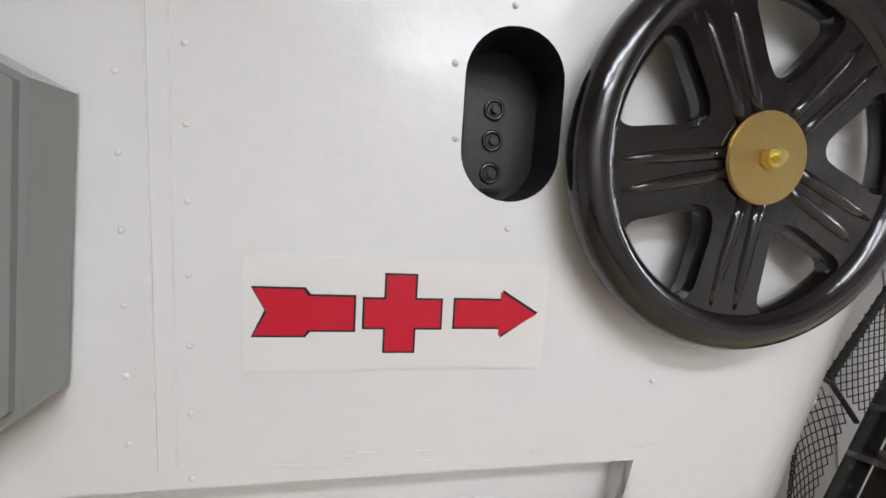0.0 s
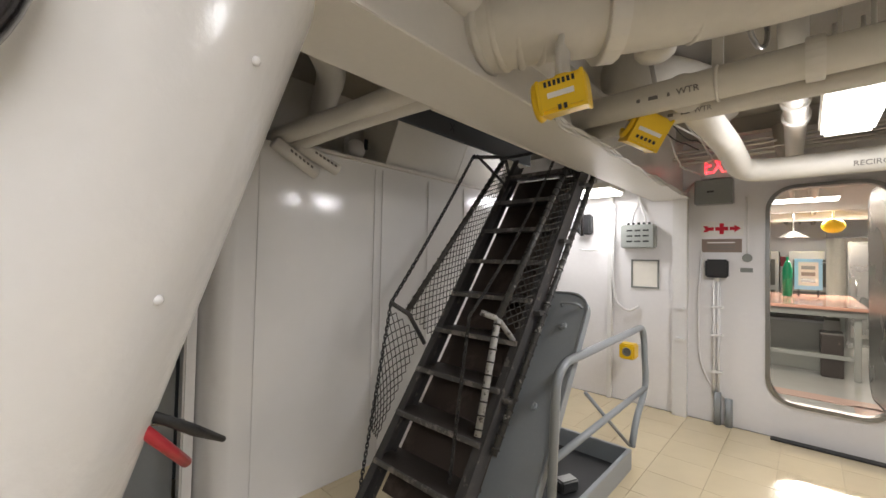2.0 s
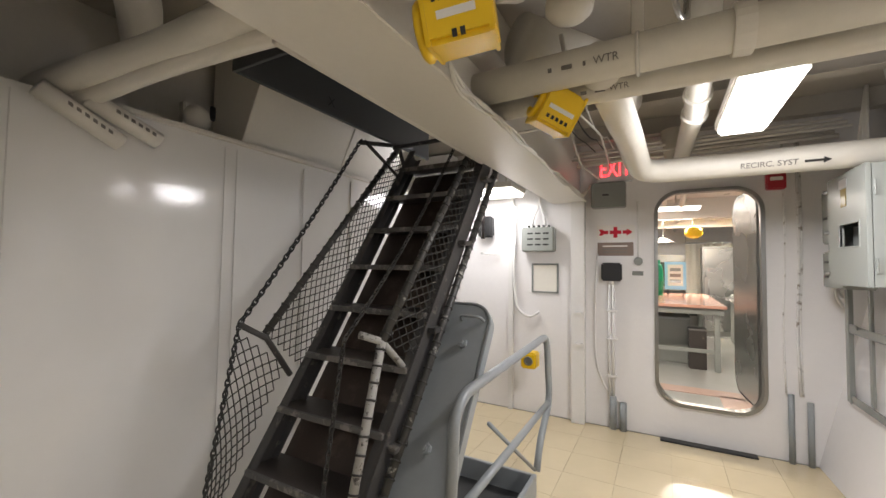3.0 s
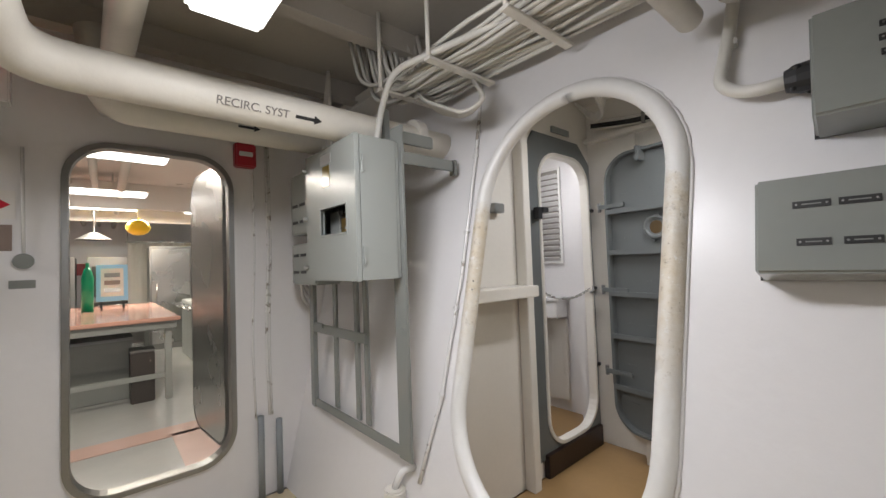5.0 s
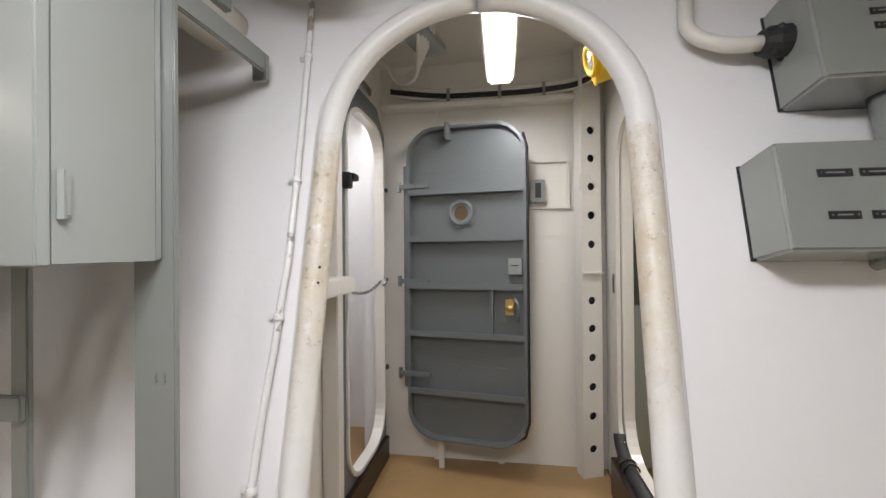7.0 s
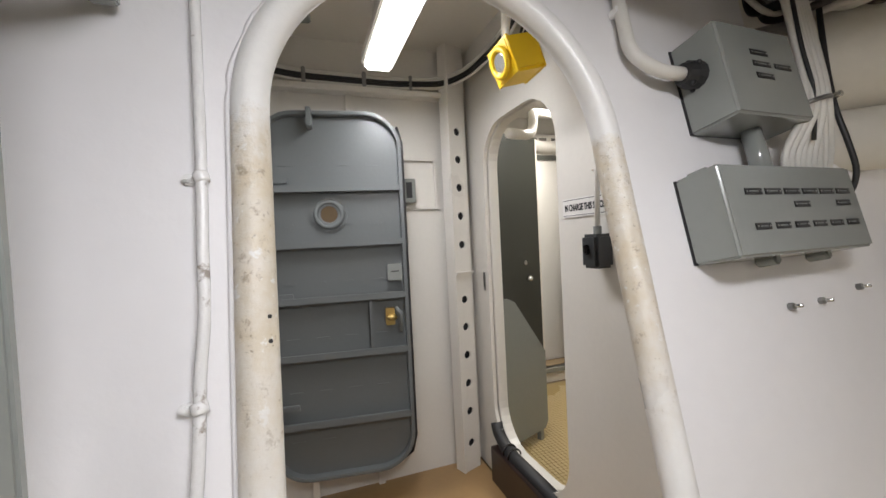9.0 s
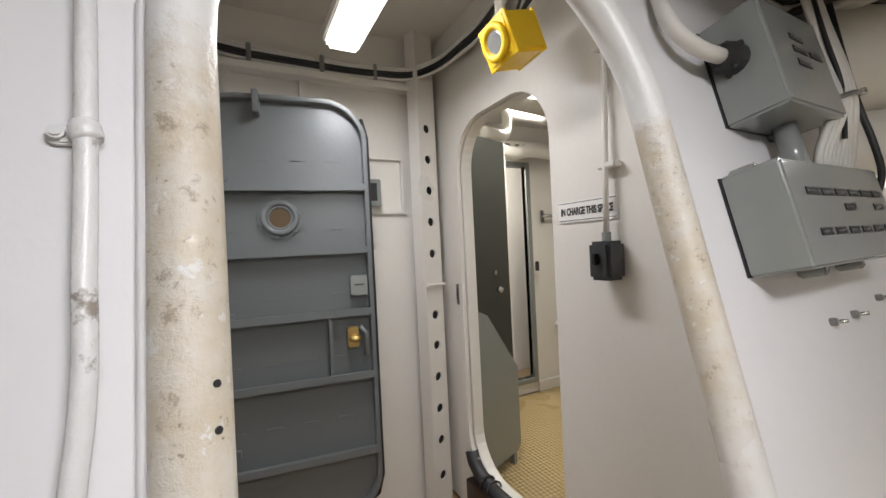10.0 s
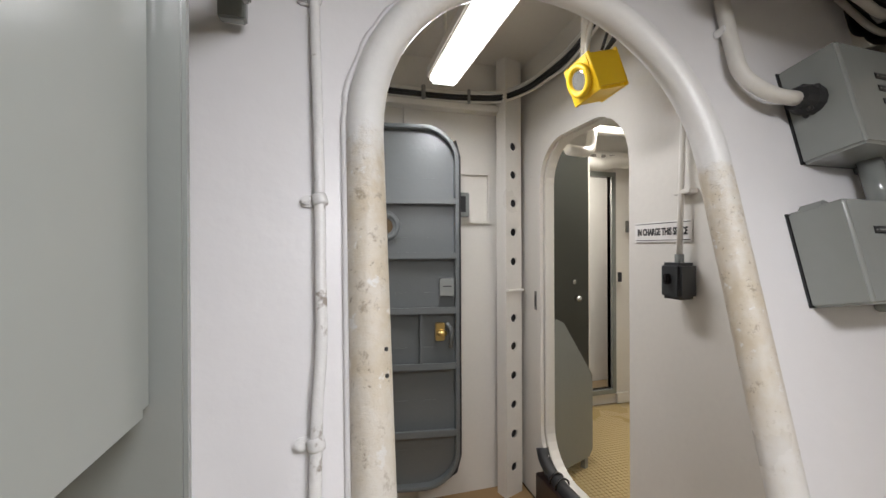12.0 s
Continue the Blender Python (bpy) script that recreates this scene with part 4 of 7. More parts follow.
mat = thing("door_mat", (4.5, -0.19, 0), "narrow black rubber strip mat before the doorway", "mat")
part("strip", block(4.475, 4.545, -0.49, 0.105, 0.0, 0.012, 0.003), MATT_BLACK, mat)

s2 = thing("direction_sign", (MESS_X, 0.42, 1.55), "small white sign with red cross and arrows over a brown plate", "sign")
part("sign_plate", bulk(0.275, 0.565, 1.54, 1.66, 0.003, 0.001), LABEL_WHITE, s2)
MS = axes((MESS_X - 0.0032, 0.42, 1.60), (0, -1, 0), Z)
part("cross", plate([(-0.015, -0.045), (0.015, -0.045), (0.015, -0.015), (0.045, -0.015), (0.045, 0.015), (0.015, 0.015), (0.015, 0.045), (-0.015, 0.045), (-0.015, 0.015), (-0.045, 0.015), (-0.045, -0.015), (-0.015, -0.015)], [], 0.001, MS), RED, s2)
part("arrow_head", plate([(0.055, -0.014), (0.085, -0.014), (0.085, -0.03), (0.13, 0), (0.085, 0.03), (0.085, 0.014), (0.055, 0.014)], [], 0.001, MS), RED, s2)
part("arrow_tail", plate([(-0.055, -0.014), (-0.055, 0.014), (-0.09, 0.014), (-0.10, 0.026), (-0.13, 0.026), (-0.115, 0), (-0.13, -0.026), (-0.10, -0.026), (-0.09, -0.014)], [], 0.001, MS), RED, s2)
np_ = thing("nameplate", (MESS_X, 0.42, 1.46), "brown engraved nameplate under the cross sign", "nameplate")
part("plate", bulk(0.285, 0.56, 1.405, 1.515, 0.004, 0.001), BROWN_PLATE, np_)
for z in (1.485, 1.46, 1.435):
    part("text_bar", block(MESS_X - 0.0052, MESS_X - 0.0042, 0.33, 0.52, z - 0.005, z + 0.005), LABEL_WHITE if z > 1.48 else STENCIL, np_)

bb = thing("telephone_box", (MESS_X, 0.445, 1.27), "black moulded switch box with conduits below", "switch box")
part("body", bulk(0.37, 0.525, 1.195, 1.345, 0.07, 0.012), MATT_BLACK, bb)
part("gland", disc((MESS_X - 0.035, 0.45, 1.165), Z, 0.02, 0.035), CREAM, bb)
cond = thing("conduit_run", (MESS_X, 0.445, 0), "white painted conduits down to grey deck pipes", "conduit")
for y in (0.435, 0.465):
    part("conduit", sweep([(MESS_X - 0.03, y, 1.17), (MESS_X - 0.03, y, 0.24)], 0.011, seg=10), WHITE, cond, smooth=True)
for y, z in ((0.44, 0.26), (0.365, 0.22)):
    part("deck_pipe", sweep([(MESS_X - 0.035, y, 0.0), (MESS_X - 0.035, y, z)], 0.026, seg=14), DECK_GREY, cond, smooth=True)
for z in (0.42, 0.72, 0.95):
    part("clamp", block(MESS_X - 0.046, MESS_X, 0.41, 0.49, z - 0.01, z + 0.01, 0.003), WHITE, cond)
part("loose_cable", sweep(bend([(MESS_X - 0.012, 0.56, 1.42), (MESS_X - 0.012, 0.585, 1.0), (MESS_X - 0.012, 0.575, 0.5), (MESS_X - 0.012, 0.50, 0.30), (MESS_X - 0.02, 0.37, 0.2)], 0.1), 0.007, seg=8), WHITE, cond, smooth=True)
bell = thing("round_switch", (MESS_X, 0.25, 1.36), "small round grey switch with a cable and tag", "switch")
part("body", disc((MESS_X, 0.25, 1.36), (-1, 0, 0), 0.033, 0.03, bevel=0.006), GREY, bell)
part("cable", sweep([(MESS_X - 0.012, 0.25, 1.39), (MESS_X - 0.012, 0.255, 1.85)], 0.006, seg=8), WHITE, bell, smooth=True)
part("tag", bulk(0.215, 0.295, 1.245, 1.28, 0.003, 0.001), GREY, bell)

ex = thing("exit_sign", (MESS_X, 0.43, 2.0), "white box exit sign with glowing red letters", "exit sign")
part("box", block(MESS_X - 0.075, MESS_X, 0.285, 0.56, 2.015, 2.215, 0.006), WHITE, ex)
words("letters", "EXIT", axes((MESS_X - 0.0765, 0.415, 2.113), (0, -1, 0), Z), 0.135, EXIT_RED, ex, squeeze=0.62)
eb = thing("grey_box", (MESS_X, 0.46, 1.9), "grey steel battery box under the exit sign", "junction box")
part("body", bulk(0.335, 0.60, 1.80, 2.005, 0.10, 0.008), GREY, eb)
part("slot", block(MESS_X - 0.102, MESS_X - 0.099, 0.46, 0.51, 1.895, 1.91), MATT_BLACK, eb)
al = thing("alarm_box", (MESS_X, -0.62, 1.87), "red fire alarm box on the bulkhead", "alarm box")
part("body", bulk(-0.675, -0.565, 1.87, 2.005, 0.06, 0.008), RED_BOX, al)
part("pull_bar", block(MESS_X - 0.067, MESS_X - 0.058, -0.655, -0.585, 1.93, 1.955, 0.002), LABEL_WHITE, al)

card = thing("framed_card", (MESS_X, 1.0, 1.07), "white card in a thin grey frame on the bulkhead", "notice frame")
part("frame", plate([(0.885, 1.07), (1.125, 1.07), (1.125, 1.335), (0.885, 1.335)], [[(0.90, 1.085), (1.11, 1.085), (1.11, 1.32), (0.90, 1.32)]], -0.012, M_MESS, bevel=0.002), GREY, card)
part("sheet", bulk(0.899, 1.111, 1.084, 1.321, 0.004, 0), PAPER, card)
db = thing("distribution_box", (MESS_X, 1.05, 1.44), "pale grey terminal box with label strips and cables above", "junction box")
part("body", bulk(0.905, 1.195, 1.44, 1.655, 0.10, 0.01), LIGHT_GREY, db)
for r_, z in enumerate((1.60, 1.55, 1.50)):
    for k in range(3):
        part("label_strip", block(MESS_X - 0.1025, MESS_X - 0.0995, 0.95 + 0.07 * k, 1.0 + 0.07 * k, z - 0.007, z + 0.007), INK, db)
for k in range(5):
    part("gland", disc((MESS_X - 0.05, 0.96 + 0.045 * k, 1.655), Z, 0.012, 0.022, seg=10), MATT_BLACK, db)
for s in (-1, 1):
    part("cable", sweep(bend([(MESS_X - 0.05, 1.05 + 0.06 * s, 1.67), (MESS_X - 0.05, 1.05 + 0.05 * s, 1.75), (MESS_X - 0.03, 1.05 + 0.005 * s, 1.85), (MESS_X - 0.03, 1.05, 2.1)], 0.05), 0.011, seg=8), WHITE, db, smooth=True)
yb = thing("battle_lantern", (MESS_X, 1.15, 0.4), "small yellow relay lantern low on the bulkhead", "lantern")
part("body", block(4.20, 4.33, 0.985, 1.11, 0.47, 0.60, 0.012), YELLOW, yb)
part("bracket", block(4.33, MESS_X, 1.03, 1.065, 0.52, 0.55, 0.003), WHITE, yb)
part("lens_ring", ring((4.198, 1.045, 0.535), (-1, 0, 0), 0.032, 0.006, seg=20, wseg=6), DULL_STEEL, yb, smooth=True)
part("lens", disc((4.203, 1.045, 0.535), (-1, 0, 0), 0.03, 0.004), DULL_STEEL, yb)
ph = thing("telephone", (MESS_X, 1.56, 1.55), "black sound-powered telephone on the bulkhead", "telephone")
part("body", bulk(1.49, 1.63, 1.58, 1.78, 0.09, 0.015), MATT_BLACK, ph)
part("handset", sweep(bend([(MESS_X - 0.12, 1.56, 1.83), (MESS_X - 0.13, 1.56, 1.70), (MESS_X - 0.12, 1.56, 1.56)], 0.05), 0.02, seg=10), BLACK, ph, smooth=True)
part("bracket", sweep(bend([(MESS_X - 0.02, 1.62, 1.43), (MESS_X - 0.06, 1.56, 1.42), (MESS_X - 0.02, 1.42, 1.42)], 0.03), 0.008, seg=8), WHITE, ph, smooth=True)
hk = thing("cable_run", (MESS_X, 1.25, 0.9), "white painted cable looped beside the pilaster", "cable")
part("cable", sweep(bend([(MESS_X - 0.055, 1.27, 1.86), (MESS_X - 0.055, 1.28, 1.2), (MESS_X - 0.055, 1.25, 0.92), (MESS_X - 0.03, 1.14, 0.84), (MESS_X - 0.02, 1.05, 0.90)], 0.08), 0.012, seg=8), WHITE, hk, smooth=True)
for y, z in ((0.70, 0.92), (0.70, 0.66)):
    st = thing("cleat", (MESS_X - 0.075, y, z), "small white welded cleat on the pilaster", "cleat", "cleats on the pilaster")
    part("body", block(MESS_X - 0.11, MESS_X - 0.075, y - 0.03, y + 0.03, z - 0.012, z + 0.012, 0.003), WHITE, st)
cb2 = thing("cable_run", (MESS_X, -0.68, 0), "thin painted cables rising from grey deck stubs", "cable")
for y, r_ in ((-0.66, 0.006), (-0.735, 0.008), (-0.75, 0.006)):
    part("cable", sweep(bend([(MESS_X - 0.012, y, 0.45), (MESS_X - 0.012, y + 0.012, 0.9), (MESS_X - 0.012, y - 0.01, 1.4), (MESS_X - 0.012, y, 2.2)], 0.2), r_, seg=8), CONDUIT_WHITE, cb2, smooth=True)
for y, z in ((-0.68, 0.46), (-0.78, 0.42)):
    part("deck_pipe", sweep([(MESS_X - 0.03, y, 0.0), (MESS_X - 0.03, y, z)], 0.018, seg=12), DECK_GREY, cb2, smooth=True)

# ---------------------------------------------------------------- cabinet on its rack
cab = thing("control_cabinet", (3.67, -0.82, 1.235), "pale grey steel control cabinet with a small window on a rack", "cabinet")
CX0, CX1, CY0, CY1, CZ0, CZ1 = 3.443, 3.905, -0.915, -0.735, 1.235, 1.79
part("back", block(CX0 + 0.002, CX1 - 0.002, CY0, -0.90, CZ0 + 0.002, CZ1 - 0.002, 0.002), LIGHT_GREY, cab)
part("body", plate([(CX0, CZ0), (CX1, CZ0), (CX1, CZ1), (CX0, CZ1)], [[(CX0 + 0.02, CZ0 + 0.02), (CX1 - 0.02, CZ0 + 0.02), (CX1 - 0.02, CZ1 - 0.02), (CX0 + 0.02, CZ1 - 0.02)]], -0.162, axes((0, -0.899, 0), X, Z)), LIGHT_GREY, cab)
M_CAB = axes((0, -0.735, 0), X, Z)
win = [(3.520, 1.425), (3.752, 1.425), (3.752, 1.535), (3.520, 1.535)]
door_c = part("door", plate([(CX0 - 0.003, CZ0 - 0.004), (CX1 + 0.003, CZ0 - 0.004), (CX1 + 0.003, CZ1 + 0.004), (CX0 - 0.003, CZ1 + 0.004)], [win], -0.02, M_CAB, bevel=0.003), LIGHT_GREY, cab)
# black sheet darkens the cabinet's inside behind the window
part("window_back", block(3.47, 3.80, -0.818, -0.812, 1.38, 1.58), MATT_BLACK, door_c)
part("window_lip", plate([(3.512, 1.417), (3.760, 1.417), (3.760, 1.543), (3.512, 1.543)], [win], 0.012, axes((0, -0.713, 0), X, Z)), LIGHT_GREY, door_c)
part("meter", block(3.525, 3.60, -0.79, -0.775, 1.42, 1.50, 0.003), BRASS, door_c, "brass meter plate behind the window")
part("meter", block(3.615, 3.69, -0.79, -0.778, 1.42, 1.495, 0.003), BRASS, door_c)
for x in (3.535, 3.60, 3.665):
    part("relay", disc((x, -0.80, 1.525), Y, 0.026, 0.035, seg=16, bevel=0.005), BLACK, door_c)
part("lever_arm", sweep(bend([(3.53, -0.775, 1.50), (3.60, -0.770, 1.505), (3.69, -0.778, 1.535)], 0.03), 0.006, seg=8), STEEL, door_c, smooth=True)
part("inner_plate", block(3.70, 3.80, -0.80, -0.78, 1.39, 1.53, 0.003), LIGHT_GREY, door_c)
for x in (3.54, 3.575, 3.64, 3.68):
    part("screw", disc((x, -0.776, 1.452), Y, 0.006, 0.004, seg=10), STEEL, door_c)
part("viewer", block(3.655, 3.725, -0.716, -0.713, 1.625, 1.715, 0.002), AMBER, door_c, "small amber inspection window")
part("nameplate", block(3.645, 3.745, -0.716, -0.7135, 1.722, 1.765, 0.002), paint("alu_plate", (0.5, 0.5, 0.49), 0.4, 0.6, 0, 60, 0.05, 0.05), door_c)
for z in (1.73, 1.51, 1.29):
    part("latch", disc((3.895, -0.715, z), (0.2, 1, 0), 0.012, 0.02, seg=10, bevel=0.003), DULL_STEEL, door_c)
for z in (1.68, 1.33):
    part("hinge", block(CX0 - 0.006, CX0, -0.760, -0.746, z - 0.032, z + 0.032, 0.004), LIGHT_GREY, cab)
    part("hinge_pin", disc((CX0 - 0.005, -0.745, z - 0.034), Z, 0.005, 0.068, seg=8), LIGHT_GREY, cab)

sub = thing("terminal_box", (4.1, -0.95, 1.2), "pale grey terminal boxes with label strips beside the cabinet", "junction box")
for z0, z1 in ((1.47, 1.80), (1.20, 1.42)):
    b = part("box", block(4.04, 4.36, -0.95, -0.81, z0, z1, 0.008), LIGHT_GREY, sub)
    for k in range(2):
        for j in range(2):
            part("label_strip", block(4.16 + 0.10 * k, 4.23 + 0.10 * k, -0.8105, -0.808, z0 + 0.06 + 0.09 * j, z0 + 0.075 + 0.09 * j), INK, b)
for k in range(4):
    part("cable", sweep(bend([(4.34, -0.87, 1.24 + 0.04 * k), (4.40, -0.87, 1.23 + 0.04 * k), (4.44, -0.90, 1.10 + 0.05 * k), (4.50, -0.97, 1.05 + 0.05 * k)], 0.05), 0.010, seg=8), WHITE, sub, smooth=True)
for k in range(3):
    part("cable", sweep(bend([(4.08 + 0.05 * k, -0.93, 1.80), (4.08 + 0.05 * k, -0.93, 1.92), (4.12 + 0.05 * k, -0.95, 2.1), (4.2, -0.98, 2.4)], 0.05), 0.010, seg=8), CABLE, sub, smooth=True)

rack = thing("equipment_rack", (3.9, -0.93, 0.5), "grey angle-iron rack holding the cabinet on the bulkhead", "rack")
def bar(x0, x1, y0, y1, z0, z1):
    part("bar", block(x0, x1, y0, y1, z0, z1, 0.003), GREY, rack)
bar(3.422, 3.508, -0.93, -0.917, 0.50, 1.86)
bar(3.425, 3.437, -1.20, -0.917, 1.70, 1.75)
bar(3.437, 3.475, -1.24, -1.22, 1.69, 1.76)
bar(4.34, 4.39, -0.94, -0.915, 0.50, 1.90)
bar(3.475, 4.34, -0.93, -0.92, 0.505, 0.55)
bar(3.76, 4.34, -0.93, -0.918, 0.925, 0.975)
bar(4.20, 4.31, -0.915, -0.909, 0.955, 0.985)
for x, z1 in ((4.10, 1.24), (3.87, 1.24), (3.78, 1.24)):
    bar(x - 0.02, x + 0.02, -0.944, -0.931, 0.55, z1)
bar(4.40, 4.43, -0.97, -0.94, 0.40, 0.56)
for z in (1.03, 1.02):
    for dx in (0.0, 0.018):
        part("bolt", disc((3.445 + dx, -0.917, z), Y, 0.005, 0.003, seg=8), GREY, rack)
bar(3.44, 3.46, -1.10, -0.93, 1.79, 1.84)
bar(3.52, 3.55, -0.93, -0.90, 1.79, 1.95)

lampr = thing("red_lantern", (3.55, -1.0, 0.1), "red glass lantern on a white bracket at the rack's foot", "lantern")
part("base", disc((3.52, -0.90, 0.33), (0, 0, 1), 0.045, 0.05, seg=16, bevel=0.006), CREAM, lampr)
part("flange", disc((3.52, -0.90, 0.322), (0, 0, 1), 0.055, 0.012, seg=16, bevel=0.003), CREAM, lampr)
part("globe", sweep([(3.52, -0.90, 0.325), (3.52, -0.90, 0.27), (3.52, -0.90, 0.225), (3.52, -0.90, 0.205)], 0.035, seg=16, radii=[0.034, 0.036, 0.032, 0.012]), RED_GLASS, lampr, smooth=True)
part("bracket", sweep(bend([(3.52, -0.90, 0.38), (3.50, -0.92, 0.45), (3.46, -0.99, 0.46)], 0.03), 0.015, seg=8), WHITE, lampr, smooth=True)

# conduit beside the arch, with clips
cd = thing("conduit", on_lean(3.36, 0.4), "white painted conduit with clips beside the arch", "conduit")
rnd = random.Random(12)
pts = [on_lean(x, z, 0.012) for z, x in ((0.42, 3.415), (0.60, 3.385), (0.70, 3.362), (0.76, 3.352), (0.86, 3.350), (0.95, 3.345), (1.04, 3.338), (1.09, 3.337),
                                         (1.15, 3.336), (1.20, 3.331), (1.25, 3.330), (1.30, 3.332), (1.36, 3.332), (1.42, 3.333), (1.52, 3.335), (1.62, 3.338), (1.76, 3.342), (1.90, 3.348), (2.16, 3.37))]
part("pipe", sweep(bend(pts, 0.03, 3), 0.0082, seg=10), CONDUIT_WHITE, cd, smooth=True)
LN = LEAN_WALL.to_3x3() @ Vector((0, 0, -1))
for z in (0.76, 1.10, 1.42, 1.76):
    xc = {0.76: 3.352, 1.10: 3.337, 1.42: 3.333, 1.76: 3.342}[z]
    tab = [(0.0, -0.008)] + [(0.019 + 0.009 * math.cos(radians(a)), 0.009 * math.sin(radians(a))) for a in range(-80, 81, 20)] + [(0.0, 0.008)]
    c = part("clip", plate(tab, [], -0.006, LEAN_WALL @ Matrix.Translation((xc - 3.35, z * SLOPE, 0)), bevel=0.0015), CONDUIT_WHITE, cd)
    part("saddle", sweep([on_lean(xc + 0.002 * d, z + 0.0078 * d, 0.0115) for d in (-1, -0.6, 0.6, 1)], 0.0112, seg=14, radii=[0.0100, 0.0112, 0.0112, 0.0100]), CONDUIT_WHITE, c, smooth=True)
    part("bolt", disc(on_lean(xc + 0.0195, z, 0.006), LN, 0.0062, 0.006, seg=12, bevel=0.002), WHITE, c)

# ---------------------------------------------------------------- junction boxes on the leaning bulkhead
def lean_box(u0, u1, z0, z1, depth, parent, nm="body", inset=0.025):
    """A case with splayed sides: wide at the bulkhead, narrower in front."""
    bm = bmesh.new()
    back = [(u0, z0), (u1, z0), (u1, z1), (u0, z1)]
    vs = [[bm.verts.new(on_lean(x + sx * i, z - sz * i * 0.35, d)) for (x, z), (sx, sz) in zip(back, ((1, 1), (-1, 1), (-1, -1), (1, -1)))] for d, i in ((0.0, 0.0), (0.012, 0.0), (depth, inset))]
    for a, b in zip(vs, vs[1:]):
        for i in range(4):
            j = (i + 1) % 4
            bm.faces.new((a[i], a[j], b[j], b[i]))
    bm.faces.new(vs[-1])
    bm.faces.new(vs[0][::-1])
    bmesh.ops.recalc_face_normals(bm, faces=bm.faces)
    bmesh.ops.bevel(bm, geom=[e for e in bm.edges if e.calc_face_angle(0) > 0.4], offset=0.006, segments=3, affect="EDGES")
    return part(nm, bm, GREY, parent)


def strips(rows, depth, parent):
    for x, z, w in rows:
        ob = part("label_strip", block(x - w / 2 - 3.35, x + w / 2 - 3.35, z * SLOPE - 0.0075, z * SLOPE + 0.0075, -depth - 0.0022, -depth - 0.0004, 0.0005, m=LEAN_WALL), INK, parent, "black engraved label strip")
        for s in (-1, 1):
            part("screw", disc(on_lean(x + s * (w / 2 - 0.006), z, depth + 0.002), LEAN_WALL.to_3x3() @ Vector((0, 0, -1)), 0.0022, 0.0010, seg=8), DULL_STEEL, ob)
        part("lettering", block(x - w / 2 + 0.014 - 3.35, x + w / 2 - 0.014 - 3.35, z * SLOPE - 0.0012, z * SLOPE + 0.0012, -depth - 0.0026, -depth - 0.0021, m=LEAN_WALL), GREY, ob)


def lugs(points, parent):
    for x, z in points:
        part("lug", disc(on_lean(x, z, 0.0), LEAN_WALL.to_3x3() @ Vector((0, 0, -1)), 0.013, 0.05, seg=12, bevel=0.004), GREY, parent)


jb = thing("junction_box", on_lean(2.1, 1.2), "grey cast junction box with two rows of labels", "junction box", "boxes beside the arch")
lean_box(1.825, 2.340, 1.220, 1.424, 0.105, jb, inset=0.004)
strips([(2.242 - 0.070 * k, 1.361, 0.059) for k in range(6)] + [(2.240 - 0.070 * k, 1.282, 0.053) for k in range(6)] + [(2.076, 1.330, 0.060), (1.906, 1.331, 0.060)], 0.105, jb)
lugs([(2.285, 1.430), (2.075, 1.430), (1.87, 1.430), (2.12, 1.214), (1.91, 1.214)], jb)
# thin black edge paints the gap shadow between box and bulkhead
part("backing", block(1.826 - 3.35, 2.3425 - 3.35, 1.221 * SLOPE, 1.423 * SLOPE, -0.004, 0.0, m=LEAN_WALL), MATT_BLACK, jb)
ja = thing("junction_box", on_lean(2.1, 1.54), "grey cast junction box with a cable gland", "junction box", "boxes beside the arch")
lean_box(1.940, 2.238, 1.545, 1.785, 0.122, ja, inset=0.003)
strips([(2.098, 1.711, 0.066), (2.100, 1.680, 0.066), (2.016, 1.680, 0.066), (2.098, 1.648, 0.066)], 0.122, ja)
lugs([(2.18, 1.788), (2.0, 1.788), (2.04, 1.540)], ja)
# black edge again for the shadow in the gap behind this box
part("backing", block(1.941 - 3.35, 2.2405 - 3.35, 1.546 * SLOPE, 1.784 * SLOPE, -0.004, 0.0, m=LEAN_WALL), MATT_BLACK, ja)
part("nipple", sweep([on_lean(2.075, 1.40, 0.045), on_lean(2.075, 1.555, 0.045)], 0.024, seg=14), GREY, ja, smooth=True)
rnd = random.Random(41)
gl = part("gland", sweep([on_lean(2.230, 1.682, 0.05), on_lean(2.262, 1.682, 0.05), on_lean(2.285, 1.682, 0.05)], 0.034, seg=14, radii=[0.036, 0.034, 0.026]), MATT_BLACK, ja, "lumpy black sealing compound round the cable")
for k in range(16):
    a = 2 * math.pi * k / 16
    rr = rnd.uniform(0.014, 0.034)
    part("lump", ball(on_lean(2.240 + rnd.uniform(0.0, 0.035), 1.682 + rr * math.sin(a), 0.05 + rr * math.cos(a)), rnd.uniform(0.005, 0.010), seg=8), MATT_BLACK, gl, smooth=True)
feed = thing("feeder_cable", on_lean(2.38, 1.8), "thick white cable bending into the upper box", "cable")
part("cable", sweep(bend([on_lean(2.26, 1.682, 0.05), on_lean(2.36, 1.682, 0.047), on_lean(2.425, 1.73, 0.035), on_lean(2.405, 1.87, 0.022), on_lean(2.38, 2.15, 0.02)], 0.07), 0.0165, seg=12), CABLE, feed, smooth=True)
part("clip", block(-0.03, 0.012, -0.01, 0.01, -0.03, 0, 0.003, m=LEAN_WALL @ Matrix.Translation((2.415 - 3.35, 1.86 * SLOPE, 0))), WHITE, feed)
loom = thing("cable_loom", on_lean(1.8, 1.5), "strapped bundle of white cables beside the boxes", "cable")
rnd = random.Random(14)
